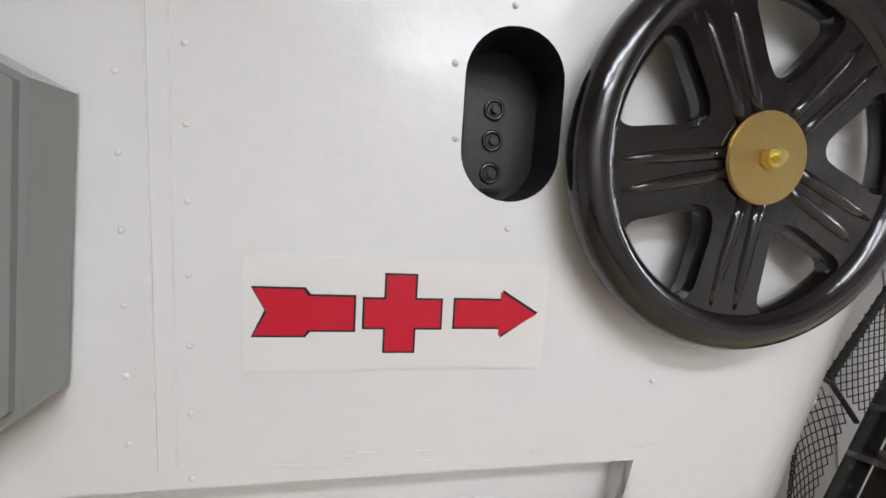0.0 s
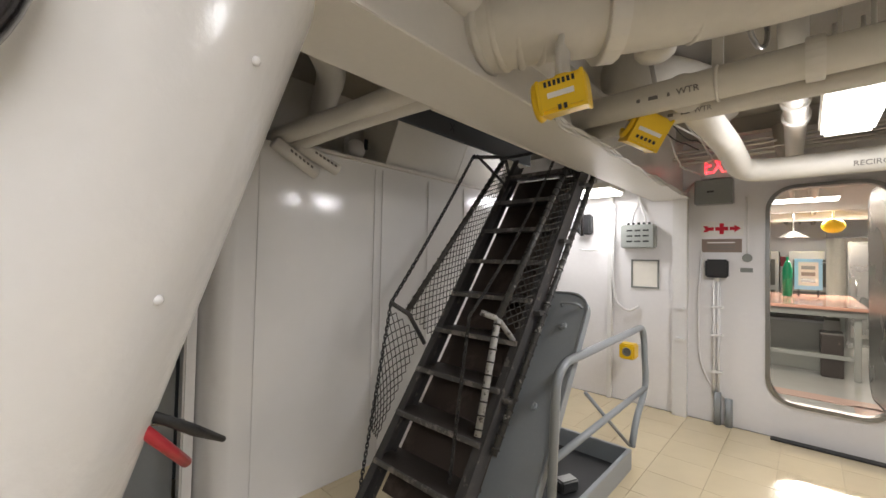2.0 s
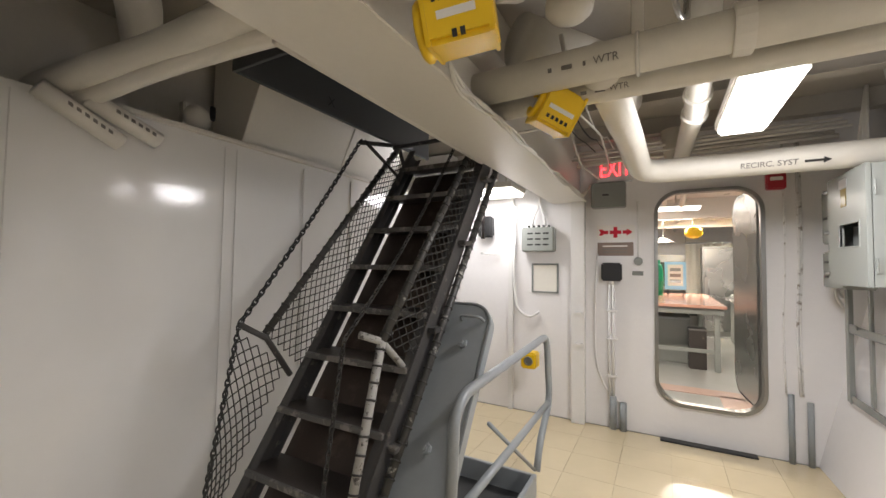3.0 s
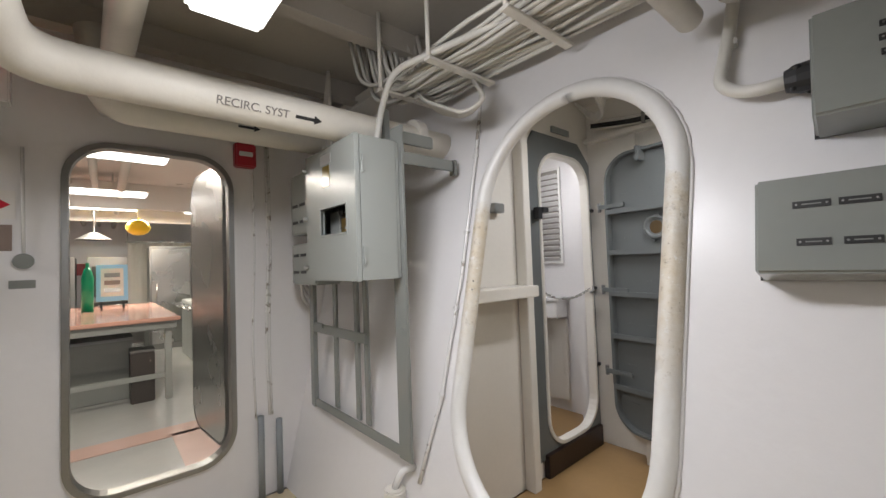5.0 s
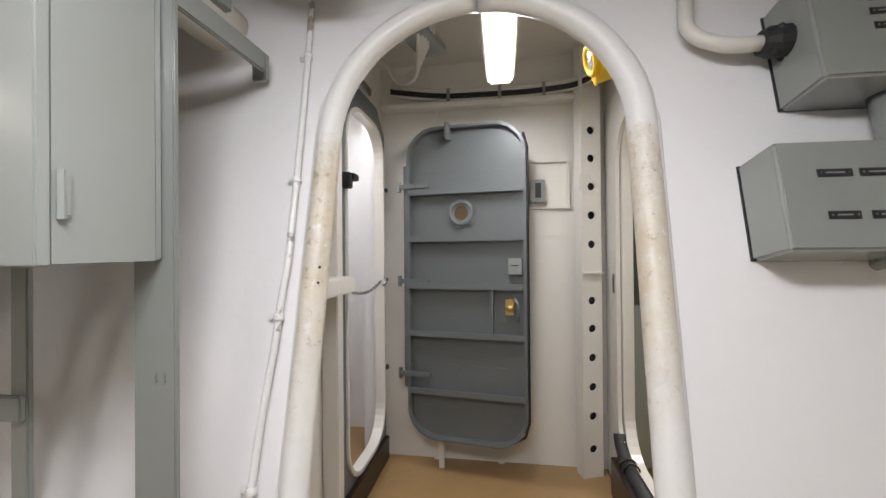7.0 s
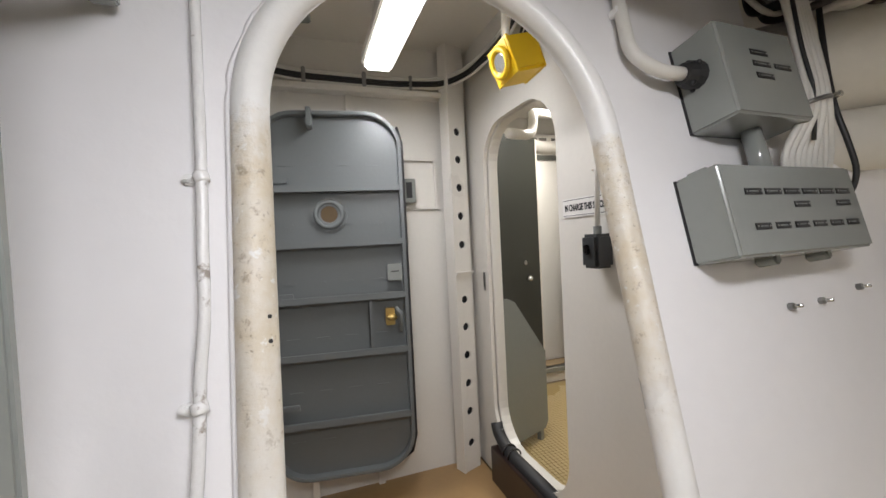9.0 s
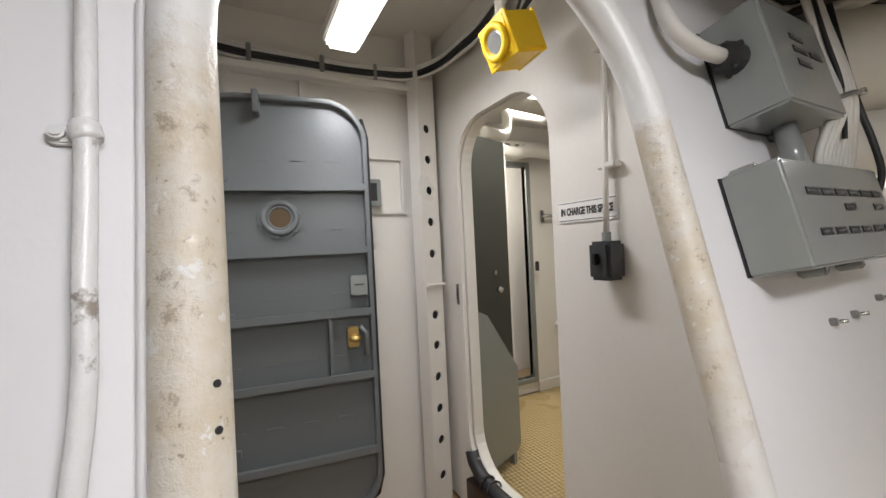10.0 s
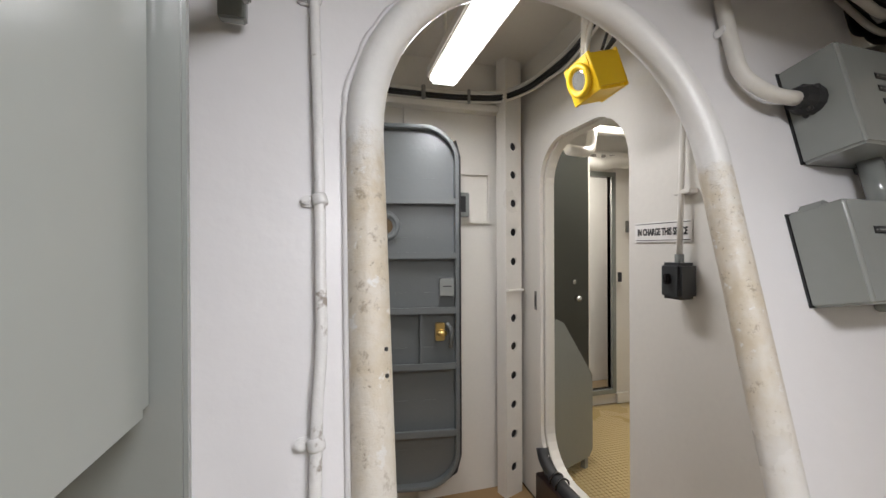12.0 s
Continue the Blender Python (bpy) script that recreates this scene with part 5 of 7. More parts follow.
for k in range(9):
    g = (k - 4) / 4
    w = rnd.uniform(-0.004, 0.004)
    part("cable", sweep(bend([on_lean(1.90 - 0.085 * g, 1.41, 0.045), on_lean(1.915 - 0.105 * g, 1.47, 0.07), on_lean(1.895 - 0.035 * g, 1.58, 0.105 + 0.008 * (k % 3)), on_lean(1.880 - 0.030 * g + w, 1.66, 0.110 + 0.008 * (k % 3)), on_lean(1.835 - 0.050 * g, 1.86, 0.112), on_lean(1.80 - 0.05 * g, 2.10, 0.11)], 0.05), 0.0095, seg=8), CABLE, loom, smooth=True)
part("strap", sweep([on_lean(1.888 + 0.050 * math.cos(2 * math.pi * k / 20), 1.605 - 0.010 * math.cos(2 * math.pi * k / 20), 0.112 + 0.024 * math.sin(2 * math.pi * k / 20)) for k in range(20)], 0.006, seg=6, close=True), DULL_STEEL, loom, smooth=True)
part("strap_screw", disc(on_lean(1.835, 1.615, 0.125), LN, 0.009, 0.02, seg=8, bevel=0.002), STEEL, loom)
part("black_lead", sweep(bend([on_lean(1.86, 1.95, 0.125), on_lean(1.905, 1.75, 0.125), on_lean(1.91, 1.62, 0.125), on_lean(1.93, 1.50, 0.10)], 0.08), 0.0055, seg=8), BLACK_CABLE, loom, smooth=True)
for x, z in ((2.045, 1.099), (1.915, 1.100), (1.725, 1.120)):
    s = thing("stud", on_lean(x, z), "short bare steel stud on the bulkhead", "stud", "studs below the boxes")
    part("pin", sweep([on_lean(x, z, 0), on_lean(x, z, 0.03)], 0.0045, seg=8), STEEL, s, smooth=True)
    part("collar", sweep([on_lean(x, z, 0), on_lean(x, z, 0.012)], 0.009, seg=8), DULL_STEEL, s)
lag = thing("lagged_duct", (1.45, -1.6, 1.7), "cloth-lagged white duct beyond the bulkhead's edge", "duct")
part("duct", sweep(bend([(1.80, -1.60, 1.81), (1.55, -1.27, 1.81), (1.2, -1.05, 1.82), (0.6, -0.95, 1.83)], 0.15), 0.165, seg=20), LAGGING, lag, smooth=True)
for p, d in (((1.60, -1.335, 1.81), (0.62, 0.78, 0)), ((1.37, -1.155, 1.815), (0.85, 0.5, 0)), ((1.05, -1.025, 1.823), (0.97, 0.2, 0))):
    part("band", ring(p, d, 0.166, 0.007, seg=28, wseg=6), LAGGING, lag, smooth=True)
part("lower_pipe", sweep(bend([(1.78, -1.52, 1.56), (1.50, -1.20, 1.56), (1.1, -0.98, 1.56), (0.6, -0.9, 1.56)], 0.15), 0.098, seg=16), LAGGING, lag, smooth=True)
snarl = thing("cable_snarl", (1.7, -1.2, 2.05), "dark cables and bare steel clips crowding above the boxes", "cable")
rnd = random.Random(77)
for k in range(14):
    x, y, z = rnd.uniform(1.45, 1.95), rnd.uniform(-1.36, -1.08), rnd.uniform(1.95, 2.06)
    run = [(x + 0.22, y - 0.10, z + 0.16), (x + 0.10, y - 0.03, z + rnd.uniform(-0.02, 0.05)), (x, y + rnd.uniform(-0.04, 0.04), z), (x - 0.12, y + 0.06, z + rnd.uniform(0.0, 0.06)), (x - 0.34, y + 0.16, z + 0.24)]
    part("cable", sweep(bend(run, 0.05, 4), rnd.choice((0.007, 0.009, 0.012)), seg=7), rnd.choice((BLACK_CABLE, BLACK_CABLE, DULL_STEEL, TREAD, CABLE)), snarl, smooth=True)
part("drop_cable", sweep(bend([on_lean(1.69, 2.02, 0.12), on_lean(1.755, 1.85, 0.12), on_lean(1.808, 1.69, 0.12), on_lean(1.832, 1.58, 0.12), on_lean(1.822, 1.49, 0.12), on_lean(1.800, 1.40, 0.11), on_lean(1.812, 1.33, 0.06)], 0.06), 0.0075, seg=8), BLACK_CABLE, snarl, smooth=True)
# dark cables hanging in close loops from a steel trough
part("trough", block(0.95, 1.86, -1.46, -0.98, 2.085, 2.10, 0.003), TREAD, snarl)
for k in range(15):
    x = 1.02 + 0.052 * k
    y0, y1 = -1.40 + rnd.uniform(-0.03, 0.03), -1.02 + rnd.uniform(-0.03, 0.03)
    low_ = rnd.uniform(1.93, 1.98)
    part("hanging_loop", sweep(bend([(x, y0, 2.08), (x + 0.03, y0 + 0.03, low_ + 0.03), (x + 0.05, (y0 + y1) / 2, low_), (x + 0.03, y1 - 0.03, low_ + 0.02), (x, y1, 2.08)], 0.09, 5), rnd.choice((0.012, 0.015, 0.018)), seg=8), rnd.choice((BLACK_CABLE, BLACK_CABLE, TREAD, MATT_BLACK, CABLE)), snarl, smooth=True)

# ---------------------------------------------------------------- overhead pipes, trays and lamps
def pipe(nm, pts, r, label, material=LAGGING, curve=0.12, collars=(), cat="pipe", group="overhead pipes"):
    line = bend(pts, curve, 8)
    t = thing(nm, line[0], label, cat, group)
    part("run", sweep(line, r, seg=18), material, t, smooth=True)
    for p, axis, w in collars:
        part("collar", disc(Vector(p) - Vector(axis).normalized() * w / 2, axis, r * 1.22, w, seg=20, bevel=0.003), CREAM, t)
    return t


rec = pipe("recirculation_pipe", [(2.36, 0.27, 1.99), (3.2, 0.22, 1.955), (3.60, 0.19, 1.868), (3.60, -0.5, 1.868), (3.60, -1.02, 1.868), (3.60, -1.34, 1.868)], 0.066,
           "cream lagged pipe with stencilled lettering and an elbow", collars=[((3.60, -1.12, 1.885), (0, 1, 0), 0.05)], curve=0.14)
TILT_V = (-0.423, 0, 0.906)
words("stencil", "RECIRC. SYST", axes((3.5385, -0.395, 1.842), (0, -1, 0), TILT_V), 0.028, STENCIL, rec, 0.0015)
for y in (-0.585,):
    part("flow_arrow", plate([(-0.05, -0.006), (0.02, -0.006), (0.02, -0.016), (0.05, 0), (0.02, 0.016), (0.02, 0.006), (-0.05, 0.006)], [], 0.001, axes((3.5385, y, 1.842), (0, -1, 0), TILT_V)), INK, rec)
low = pipe("small_pipe", [(4.25, 0.02, 2.3), (4.24, -0.02, 1.99), (4.24, -0.5, 1.99), (4.24, -1.25, 1.99)], 0.066, "cream pipe with a black arrow behind the lagged one", curve=0.09)
part("flow_arrow", plate([(-0.05, -0.006), (0.02, -0.006), (0.02, -0.016), (0.05, 0), (0.02, 0.016), (0.02, 0.006), (-0.05, 0.006)], [], 0.001, axes((4.1725, -0.55, 1.982), (0, -1, 0), Z)), INK, low)
wtr = pipe("water_main", [(2.36, -1.25, 2.00), (2.36, 0.0, 1.985), (2.36, 0.70, 1.975)], 0.060, "thick cream lagged water pipe", collars=[((2.36, -0.12, 1.987), (0, 1, 0), 0.05)])
for k, w in enumerate((0.012, 0.05, 0.018)):
    part("stencil_bar", block(2.300, 2.310, 0.30 + 0.055 * k - w / 3, 0.30 + 0.055 * k + w / 3, 1.955, 1.968), STENCIL, wtr)
words("stencil", "WTR", axes((2.3015, 0.235, 1.962), (0, -1, 0), (-0.30, 0, 0.95)), 0.024, STENCIL, wtr, 0.0015)
words("stencil", "WTR", axes((2.4455, 0.21, 1.925), (0, -1, 0), (-0.2, 0, 0.98)), 0.020, STENCIL, wtr, 0.0015)
hot = pipe("water_pipe", [(2.48, -1.25, 1.95), (2.48, 0.0, 1.935), (2.48, 0.70, 1.925)], 0.036, "thin cream lagged water pipe")
for k, w in enumerate((0.05, 0.03, 0.06)):
    part("stencil_bar", block(2.443, 2.450, 0.27 + 0.055 * k - w / 3, 0.27 + 0.055 * k + w / 3, 1.918, 1.930), STENCIL, hot)
flag = pipe("drain_pipe", [(2.55, -0.06, 2.30), (2.75, -0.06, 2.12), (3.2, -0.06, 2.06), (4.56, -0.03, 2.08)], 0.048, "cream pipe with bright joint collars", CREAM,
            collars=[((3.05, -0.06, 2.08), (1, 0, -0.1), 0.03), ((3.25, -0.06, 2.06), (1, 0, 0), 0.05), ((2.8, -0.06, 2.115), (1, 0, -0.1), 0.03)])
duct = pipe("ventilation_duct", [(1.64, 0.79, 2.055), (1.68, 0.60, 2.07), (1.98, 0.24, 2.125), (2.14, -0.08, 2.17), (2.24, -1.0, 2.21)], 0.126, "fat cream cloth-lagged ventilation duct", LAGGING, 0.22,
            collars=[((1.86, 0.385, 2.104), (0.64, -0.76, 0.12), 0.06)], cat="duct")
for k, (p, d) in enumerate((((1.655, 0.70, 2.037), (0.2, -1, 0.05)), ((1.672, 0.655, 2.04), (0.3, -1, 0.06)), ((1.70, 0.605, 2.047), (0.45, -0.9, 0.08)), ((1.735, 0.55, 2.055), (0.6, -0.8, 0.1)), ((2.02, 0.17, 2.115), (0.5, -0.85, 0.1)))):
    part("lagging_fold", ring((p[0], p[1], p[2] + 0.024), d, 0.119 - 0.002 * (k % 2), 0.014, seg=30, wseg=8), LAGGING, duct, smooth=True)
bulb = pipe("lagged_stub", [(2.27, 0.33, 2.42), (2.27, 0.33, 2.20), (2.26, 0.34, 2.13)], 0.075, "bulging lagged pipe end under the deckhead", LAGGING, 0.05)
part("end_cap", ball((2.26, 0.34, 2.13), 0.076, scale=(1, 1, 0.6), seg=14), LAGGING, bulb, smooth=True)
strap = thing("pipe_hanger", (2.36, 0.15, 2.03), "flat cream strap hanging the water pipes", "hanger", "pipe hangers")
part("strap", block(2.345, 2.375, 0.13, 0.165, 2.02, 2.42, 0.002), CREAM, strap)
part("saddle", ring((2.36, 0.147, 1.98), (0, 1, 0), 0.063, 0.006, seg=24, wseg=6), CREAM, strap, smooth=True)
strap = thing("pipe_hanger", (2.62, -0.02, 2.1), "curved steel saddle hanging from the deckhead", "hanger", "pipe hangers")
part("saddle", ring((2.40, 0.03, 2.17), (0.3, 1, 0), 0.075, 0.009, seg=24, wseg=6), STEEL, strap, smooth=True)
part("rod", sweep([(2.40, 0.03, 2.24), (2.40, 0.03, 2.42)], 0.008, seg=8), CREAM, strap, smooth=True)
duct2 = pipe("ventilation_duct", [(2.55, 0.60, 2.24), (2.95, 0.30, 2.22), (3.4, 0.28, 2.24)], 0.11, "fat cream lagged duct under the deckhead", LAGGING, 0.2, cat="duct")
pipe("branch_pipe", [(0.9, 0.63, 2.12), (1.6, 0.70, 2.12), (2.6, 0.70, 2.12)], 0.055, "cream pipe through the girder", CREAM)
pipe("branch_pipe", [(0.95, 0.94, 2.16), (1.16, 1.40, 2.14), (1.12, 1.60, 2.10)], 0.07, "thick cream pipe ending by the trunk's corner", CREAM)
pipe("branch_pipe", [(1.62, 0.72, 1.955), (1.60, 1.40, 1.945), (1.54, 1.80, 1.93), (1.52, 2.1, 1.93)], 0.046, "cream pipe from the girder to the shell plating", CREAM)
pipe("branch_pipe", [(1.74, 0.72, 1.93), (1.68, 1.0, 1.925), (1.62, 1.45, 1.905), (1.60, 1.8, 1.89), (1.60, 2.1, 1.89)], 0.034, "thin cream pipe from the girder to the shell plating", CREAM)
pipe("branch_pipe", [(1.10, 1.10, 2.25), (1.62, 1.60, 2.20), (1.9, 2.2, 2.2)], 0.07, "cream pipe in the dim overhead", CREAM)
# two short stubs ending at the shell plating
for a, b, lab in (((1.46, 1.86, 1.868), (1.70, 1.875, 1.750), "cream stub pipe with stencil marks"), ((1.585, 1.845, 1.875), (1.82, 1.86, 1.790), "cream stub pipe with stencil marks")):
    t = pipe("stub_pipe", [a, b], 0.033, lab, CREAM)
    a, b = Vector(a), Vector(b)
    m = axes(a + Vector((0, -0.0345, 0)), (b - a).normalized(), Vector((0, 0, 1)))
    for k in range(6):
        u = 0.08 + 0.026 * k
        part("stencil_bar", block(u, u + 0.014, -0.004, 0.008, -0.001, 0.002, m=m), STENCIL, t)
bell2 = thing("alarm_bell", (2.06, 2.0, 1.905), "cream alarm bell on the ledge", "bell")
part("dome", ball((2.06, 2.03, 1.99), 0.065, scale=(1, 0.8, 1), seg=16), CREAM, bell2, smooth=True)
part("base", block(2.0, 2.12, 2.03, 2.08, 1.905, 2.06, 0.006), CREAM, bell2)
part("striker", block(2.10, 2.125, 1.985, 2.0, 1.99, 2.06, 0.004), MATT_BLACK, bell2)
vb = thing("air_casing", (2.5, 2.0, 1.9), "cream sheet metal trunk above the ledge", "duct")
bm = bmesh.new()
pr = [(2.24, 1.96, 1.905), (3.5, 1.96, 1.905), (3.5, 1.80, 2.24), (2.24, 1.80, 2.24), (2.24, 2.2, 1.905), (3.5, 2.2, 1.905), (3.5, 2.2, 2.4), (2.24, 2.2, 2.4), (2.24, 1.80, 2.4), (3.5, 1.80, 2.4)]
v = [bm.verts.new(p) for p in pr]
for f in ((0, 1, 2, 3), (3, 2, 9, 8), (0, 3, 8, 7, 4), (1, 5, 6, 9, 2), (4, 7, 6, 5), (0, 4, 5, 1), (8, 9, 6, 7)):
    bm.faces.new([v[i] for i in f])
part("casing", bm, CREAM, vb)
for x in (2.25, 2.95):
    part("seam", block(x - 0.008, x + 0.008, -0.002, 0.004, 0.005, 0.36, 0.001, m=axes((0, 1.9585, 1.905), X, (0, -0.431, 0.902)) @ Matrix(((1, 0, 0, 0), (0, 0, 1, 0), (0, -1, 0, 0), (0, 0, 0, 1)))), CREAM, vb)
part("edge_strip", block(2.24, 3.5, 1.945, 1.962, 1.906, 1.922, 0.003), CREAM, vb)

over = thing("overhead_conduits", (4.3, 0.3, 2.2), "thin cream conduits and slack wires under the deckhead", "conduit")
rnd = random.Random(9)
for k in range(5):
    x, z = 4.15 + 0.07 * k, 2.13 + 0.045 * (k % 3)
    part("conduit", sweep(bend([(x, 0.69, z), (x + rnd.uniform(-0.03, 0.03), 0.3, z + rnd.uniform(-0.02, 0.02)), (x, -0.2, z + 0.02), (x, -0.9, z + 0.03)], 0.1), rnd.choice((0.008, 0.011, 0.014)), seg=8), CREAM, over, smooth=True)
for k in range(4):
    y = 0.58 - 0.07 * k
    part("wire", sweep([(2.9 + 0.2 * k, y, 2.30)] + sag((3.1, y, 2.2), (3.9, y - 0.05, 2.18 + 0.02 * k), 0.06 + 0.02 * k, 8)[1:-1] + [(4.3, y - 0.04, 2.22)], 0.0045, seg=6), rnd.choice((CABLE, BLACK_CABLE)), over, smooth=True)
part("drop", sweep(bend([(3.55, 0.60, 2.25), (3.60, 0.56, 2.05), (3.75, 0.55, 1.98), (4.40, 0.52, 2.02)], 0.06), 0.006, seg=6), CABLE, over, smooth=True)

# cables clipped along the girder flange
gc = thing("girder_cables", (2.6, 0.64, 1.87), "slack white cables tied along the girder", "cable")
rnd = random.Random(21)
for k in range(4):
    pts = [(1.98, 0.62, 1.90)]
    for j in range(12):
        x = 2.05 + j * 0.2
        pts.append((x, 0.635 + rnd.uniform(-0.015, 0.012), 1.872 + rnd.uniform(-0.03, 0.02) - 0.01 * (k % 2)))
    pts.append((4.5, 0.60, 2.0))
    part("cable", sweep(bend(pts, 0.08, 3), 0.0055, seg=6), CABLE, gc, smooth=True)
part("drop_cable", sweep(bend([(2.6, 0.63, 1.87), (2.75, 0.5, 1.93), (2.85, 0.45, 2.05), (3.5, 0.4, 2.1), (4.5, 0.45, 2.12)], 0.08), 0.006, seg=6), CABLE, gc, smooth=True)


def yellow_lamp(c, rot, label, hang, size=1.0, tall=0.065):
    """A square emergency lantern with a round lens."""
    m = Matrix.Translation(c) @ Euler([radians(a) for a in rot]).to_matrix().to_4x4() @ Matrix.Scale(size, 4)
    t = thing("emergency_lantern", c, label, "lantern", "yellow lanterns")
    part("body", block(-0.065, 0.065, -0.065, 0.065, -tall, tall, 0.010, m=m), YELLOW, t)
    for s_ in (-1, 1):
        part("case_rib", block(-0.0665, 0.0665, s_ * 0.058 - 0.005, s_ * 0.058 + 0.005, -tall - 0.002, tall + 0.002, 0.002, m=m), YELLOW, t)
    part("bezel", ring(m @ Vector((0, -0.072, 0)), m.to_3x3() @ -Y, 0.046 * size, 0.011 * size, seg=24, wseg=8), YELLOW, t, smooth=True)
    part("lens", disc(m @ Vector((0, -0.068, 0)), m.to_3x3() @ -Y, 0.043 * size, 0.006, seg=20, r2=0.03 * size), paint("reflector", (0.62, 0.62, 0.60), 0.14, 0.75, 0, 50, 0.02, 0.03, coat=0.7), t)
    part("bracket", sweep(bend([m @ Vector((0, 0.0, tall - 0.005)), m @ Vector((0, 0.0, tall + 0.04)), hang], 0.03), 0.010, seg=8), CREAM, t, smooth=True)
    part("collar", disc(m @ Vector((0, 0, tall - 0.003)), m.to_3x3() @ Z, 0.022, 0.016, seg=14), YELLOW, t)
    return t, m


t, m = yellow_lamp((1.70, 0.440, 1.800), (8, 14, 196), "yellow emergency lantern under the girder with stencilled marks", (1.76, 0.47, 2.20), 1.08, 0.045)
for k, (z, w, mt) in enumerate(((0.03, 0.085, INK), (0.0, 0.07, LABEL_WHITE), (-0.035, 0.03, INK))):
    n = 7 if mt is INK and w > 0.05 else (2 if mt is INK else 1)
    for j in range(n):
        ww = w / n * (0.6 if n > 1 else 1)
        xc = -w / 2 + (j + 0.5) * w / n
        part("marking", block(0.0652, 0.0665, xc - ww / 2, xc + ww / 2, z - 0.007, z + 0.007, m=m), mt, t)
t, m = yellow_lamp((2.47, 0.43, 1.885), (-24, 16, 214), "yellow emergency lantern tilted beside the pipes", (2.52, 0.42, 2.2), 1.1)
part("marking", block(0.0652, 0.0665, -0.045, 0.045, -0.012, 0.002, m=m), LABEL_WHITE, t)
for j in range(5):
    part("marking", block(0.0652, 0.0665, -0.04 + 0.017 * j, -0.03 + 0.017 * j, -0.042, -0.03, m=m), INK, t)
hanger = thing("hanger_plate", (1.74, 0.465, 2.0), "cream sheet hanger above the lantern", "hanger")
part("plate", block(1.70, 1.77, 0.455, 0.475, 1.86, 2.40, 0.003), CREAM, hanger)

# cable tray along the top of the leaning bulkhead
tray = thing("cable_tray", (2.9, -1.1, 2.0), "hung tray of pale cables along the bulkhead's top", "cable tray")
rnd = random.Random(31)
for k in range(26):
    yy, zz = -1.27 + 0.011 * k + rnd.uniform(-0.01, 0.01), 2.09 + rnd.uniform(0.0, 0.055)
    x1 = 3.58 + rnd.uniform(-0.14, 0.12)
    pts = [(1.2, yy - 0.02, zz + 0.02)]
    for j in range(8):
        pts.append((1.6 + j * 0.25, yy + rnd.uniform(-0.015, 0.015), zz + rnd.uniform(-0.012, 0.012)))
    pts += [(x1, yy + 0.03, zz - 0.03), (x1 + 0.12, yy + 0.05, zz + 0.03), (x1 + 0.17, yy + 0.07, 2.4)]
    part("cable", sweep(bend(pts, 0.06, 3), rnd.choice((0.008, 0.009, 0.011)), seg=6), CABLE, tray, smooth=True)
for x in (3.60, 3.26, 2.88, 2.45, 2.0):
    part("rung", block(x - 0.018, x + 0.018, -1.30, -0.93, 2.060, 2.072, 0.002), CREAM, tray)
    part("hanger", sweep([(x, -0.94, 2.066), (x, -0.94, 2.42)], 0.009, seg=8), CREAM, tray, smooth=True)
for k in range(7):
    a = 0.022 * k
    part("loop", sweep(bend([(3.30, -1.25 + a * 0.3, 2.09), (3.27 - a, -1.25 + a, 1.98 - a * 0.5), (3.37 - a, -1.23 + a, 1.935 - a * 0.4), (3.52 - a * 0.5, -1.20 + a, 2.00), (3.56, -1.12, 2.09)], 0.06), 0.009, seg=8), CABLE, tray, smooth=True)
part("long_cable", sweep(bend([(3.50, -0.85, 1.80), (3.50, -0.88, 1.95), (3.44, -0.90, 2.08), (3.0, -1.05, 2.12), (2.2, -1.12, 2.14)], 0.08), 0.014, seg=8), CABLE, tray, smooth=True)


def fixture(nm, x0, x1, y0, y1, z, label, deck, group="fluorescent fittings"):
    """A surface-mounted fluorescent fitting with a curved diffuser."""
    t = thing(nm, ((x0 + x1) / 2, (y0 + y1) / 2, z), label, "ceiling light", group)
    part("housing", block(x0 - 0.01, x1 + 0.01, y0 - 0.01, y1 + 0.01, z + 0.03, z + 0.075, 0.006), CREAM, t)
    part("diffuser", block(x0, x1, y0, y1, z, z + 0.032, 0.012, seg=3), TUBE, t, "glowing white diffuser")
    for fx in (0.2, 0.8):
        for fy in (0.25, 0.75):
            xx, yy = x0 + (x1 - x0) * fx, y0 + (y1 - y0) * fy
            part("stem", sweep([(xx, yy, z + 0.07), (xx, yy, deck)], 0.008, seg=8), CREAM, t, smooth=True)
    return t


fixture("ceiling_light", 2.60, 3.24, -0.33, -0.15, 1.93, "glowing fluorescent fitting hung below the pipes", DECK)
fixture("ceiling_light", 4.05, 4.40, 1.15, 1.72, 1.92, "glowing fluorescent fitting beyond the ladder", DECK)
# next two fittings are unseen, set where the trunk's highlights and shadows point
fixture("ceiling_light", -0.30, 0.70, -0.84, -0.66, 2.045, "glowing fluorescent fitting over the entry", DECK)
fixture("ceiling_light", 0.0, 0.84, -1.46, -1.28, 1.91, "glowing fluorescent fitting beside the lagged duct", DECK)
fixture("ceiling_light", 2.785, 2.905, -2.25, -1.60, 2.062, "glowing fluorescent fitting in the vestibule", 2.38)
# made-up fitting that carries the locker room's added lamp
fixture("ceiling_light", 3.88, 4.12, -2.55, -1.95, 2.19, "unseen glowing fitting added in the locker room", 2.29)
# made-up fitting for the added lamp past the washroom
fixture("ceiling_light", 1.15, 1.45, -3.86, -3.70, 2.205, "unseen glowing fitting added beyond the washroom doorway", 2.36)
fixture("ceiling_light", 1.38, 1.74, -2.72, -2.42, 2.21, "glowing fitting in the washroom", 2.33)
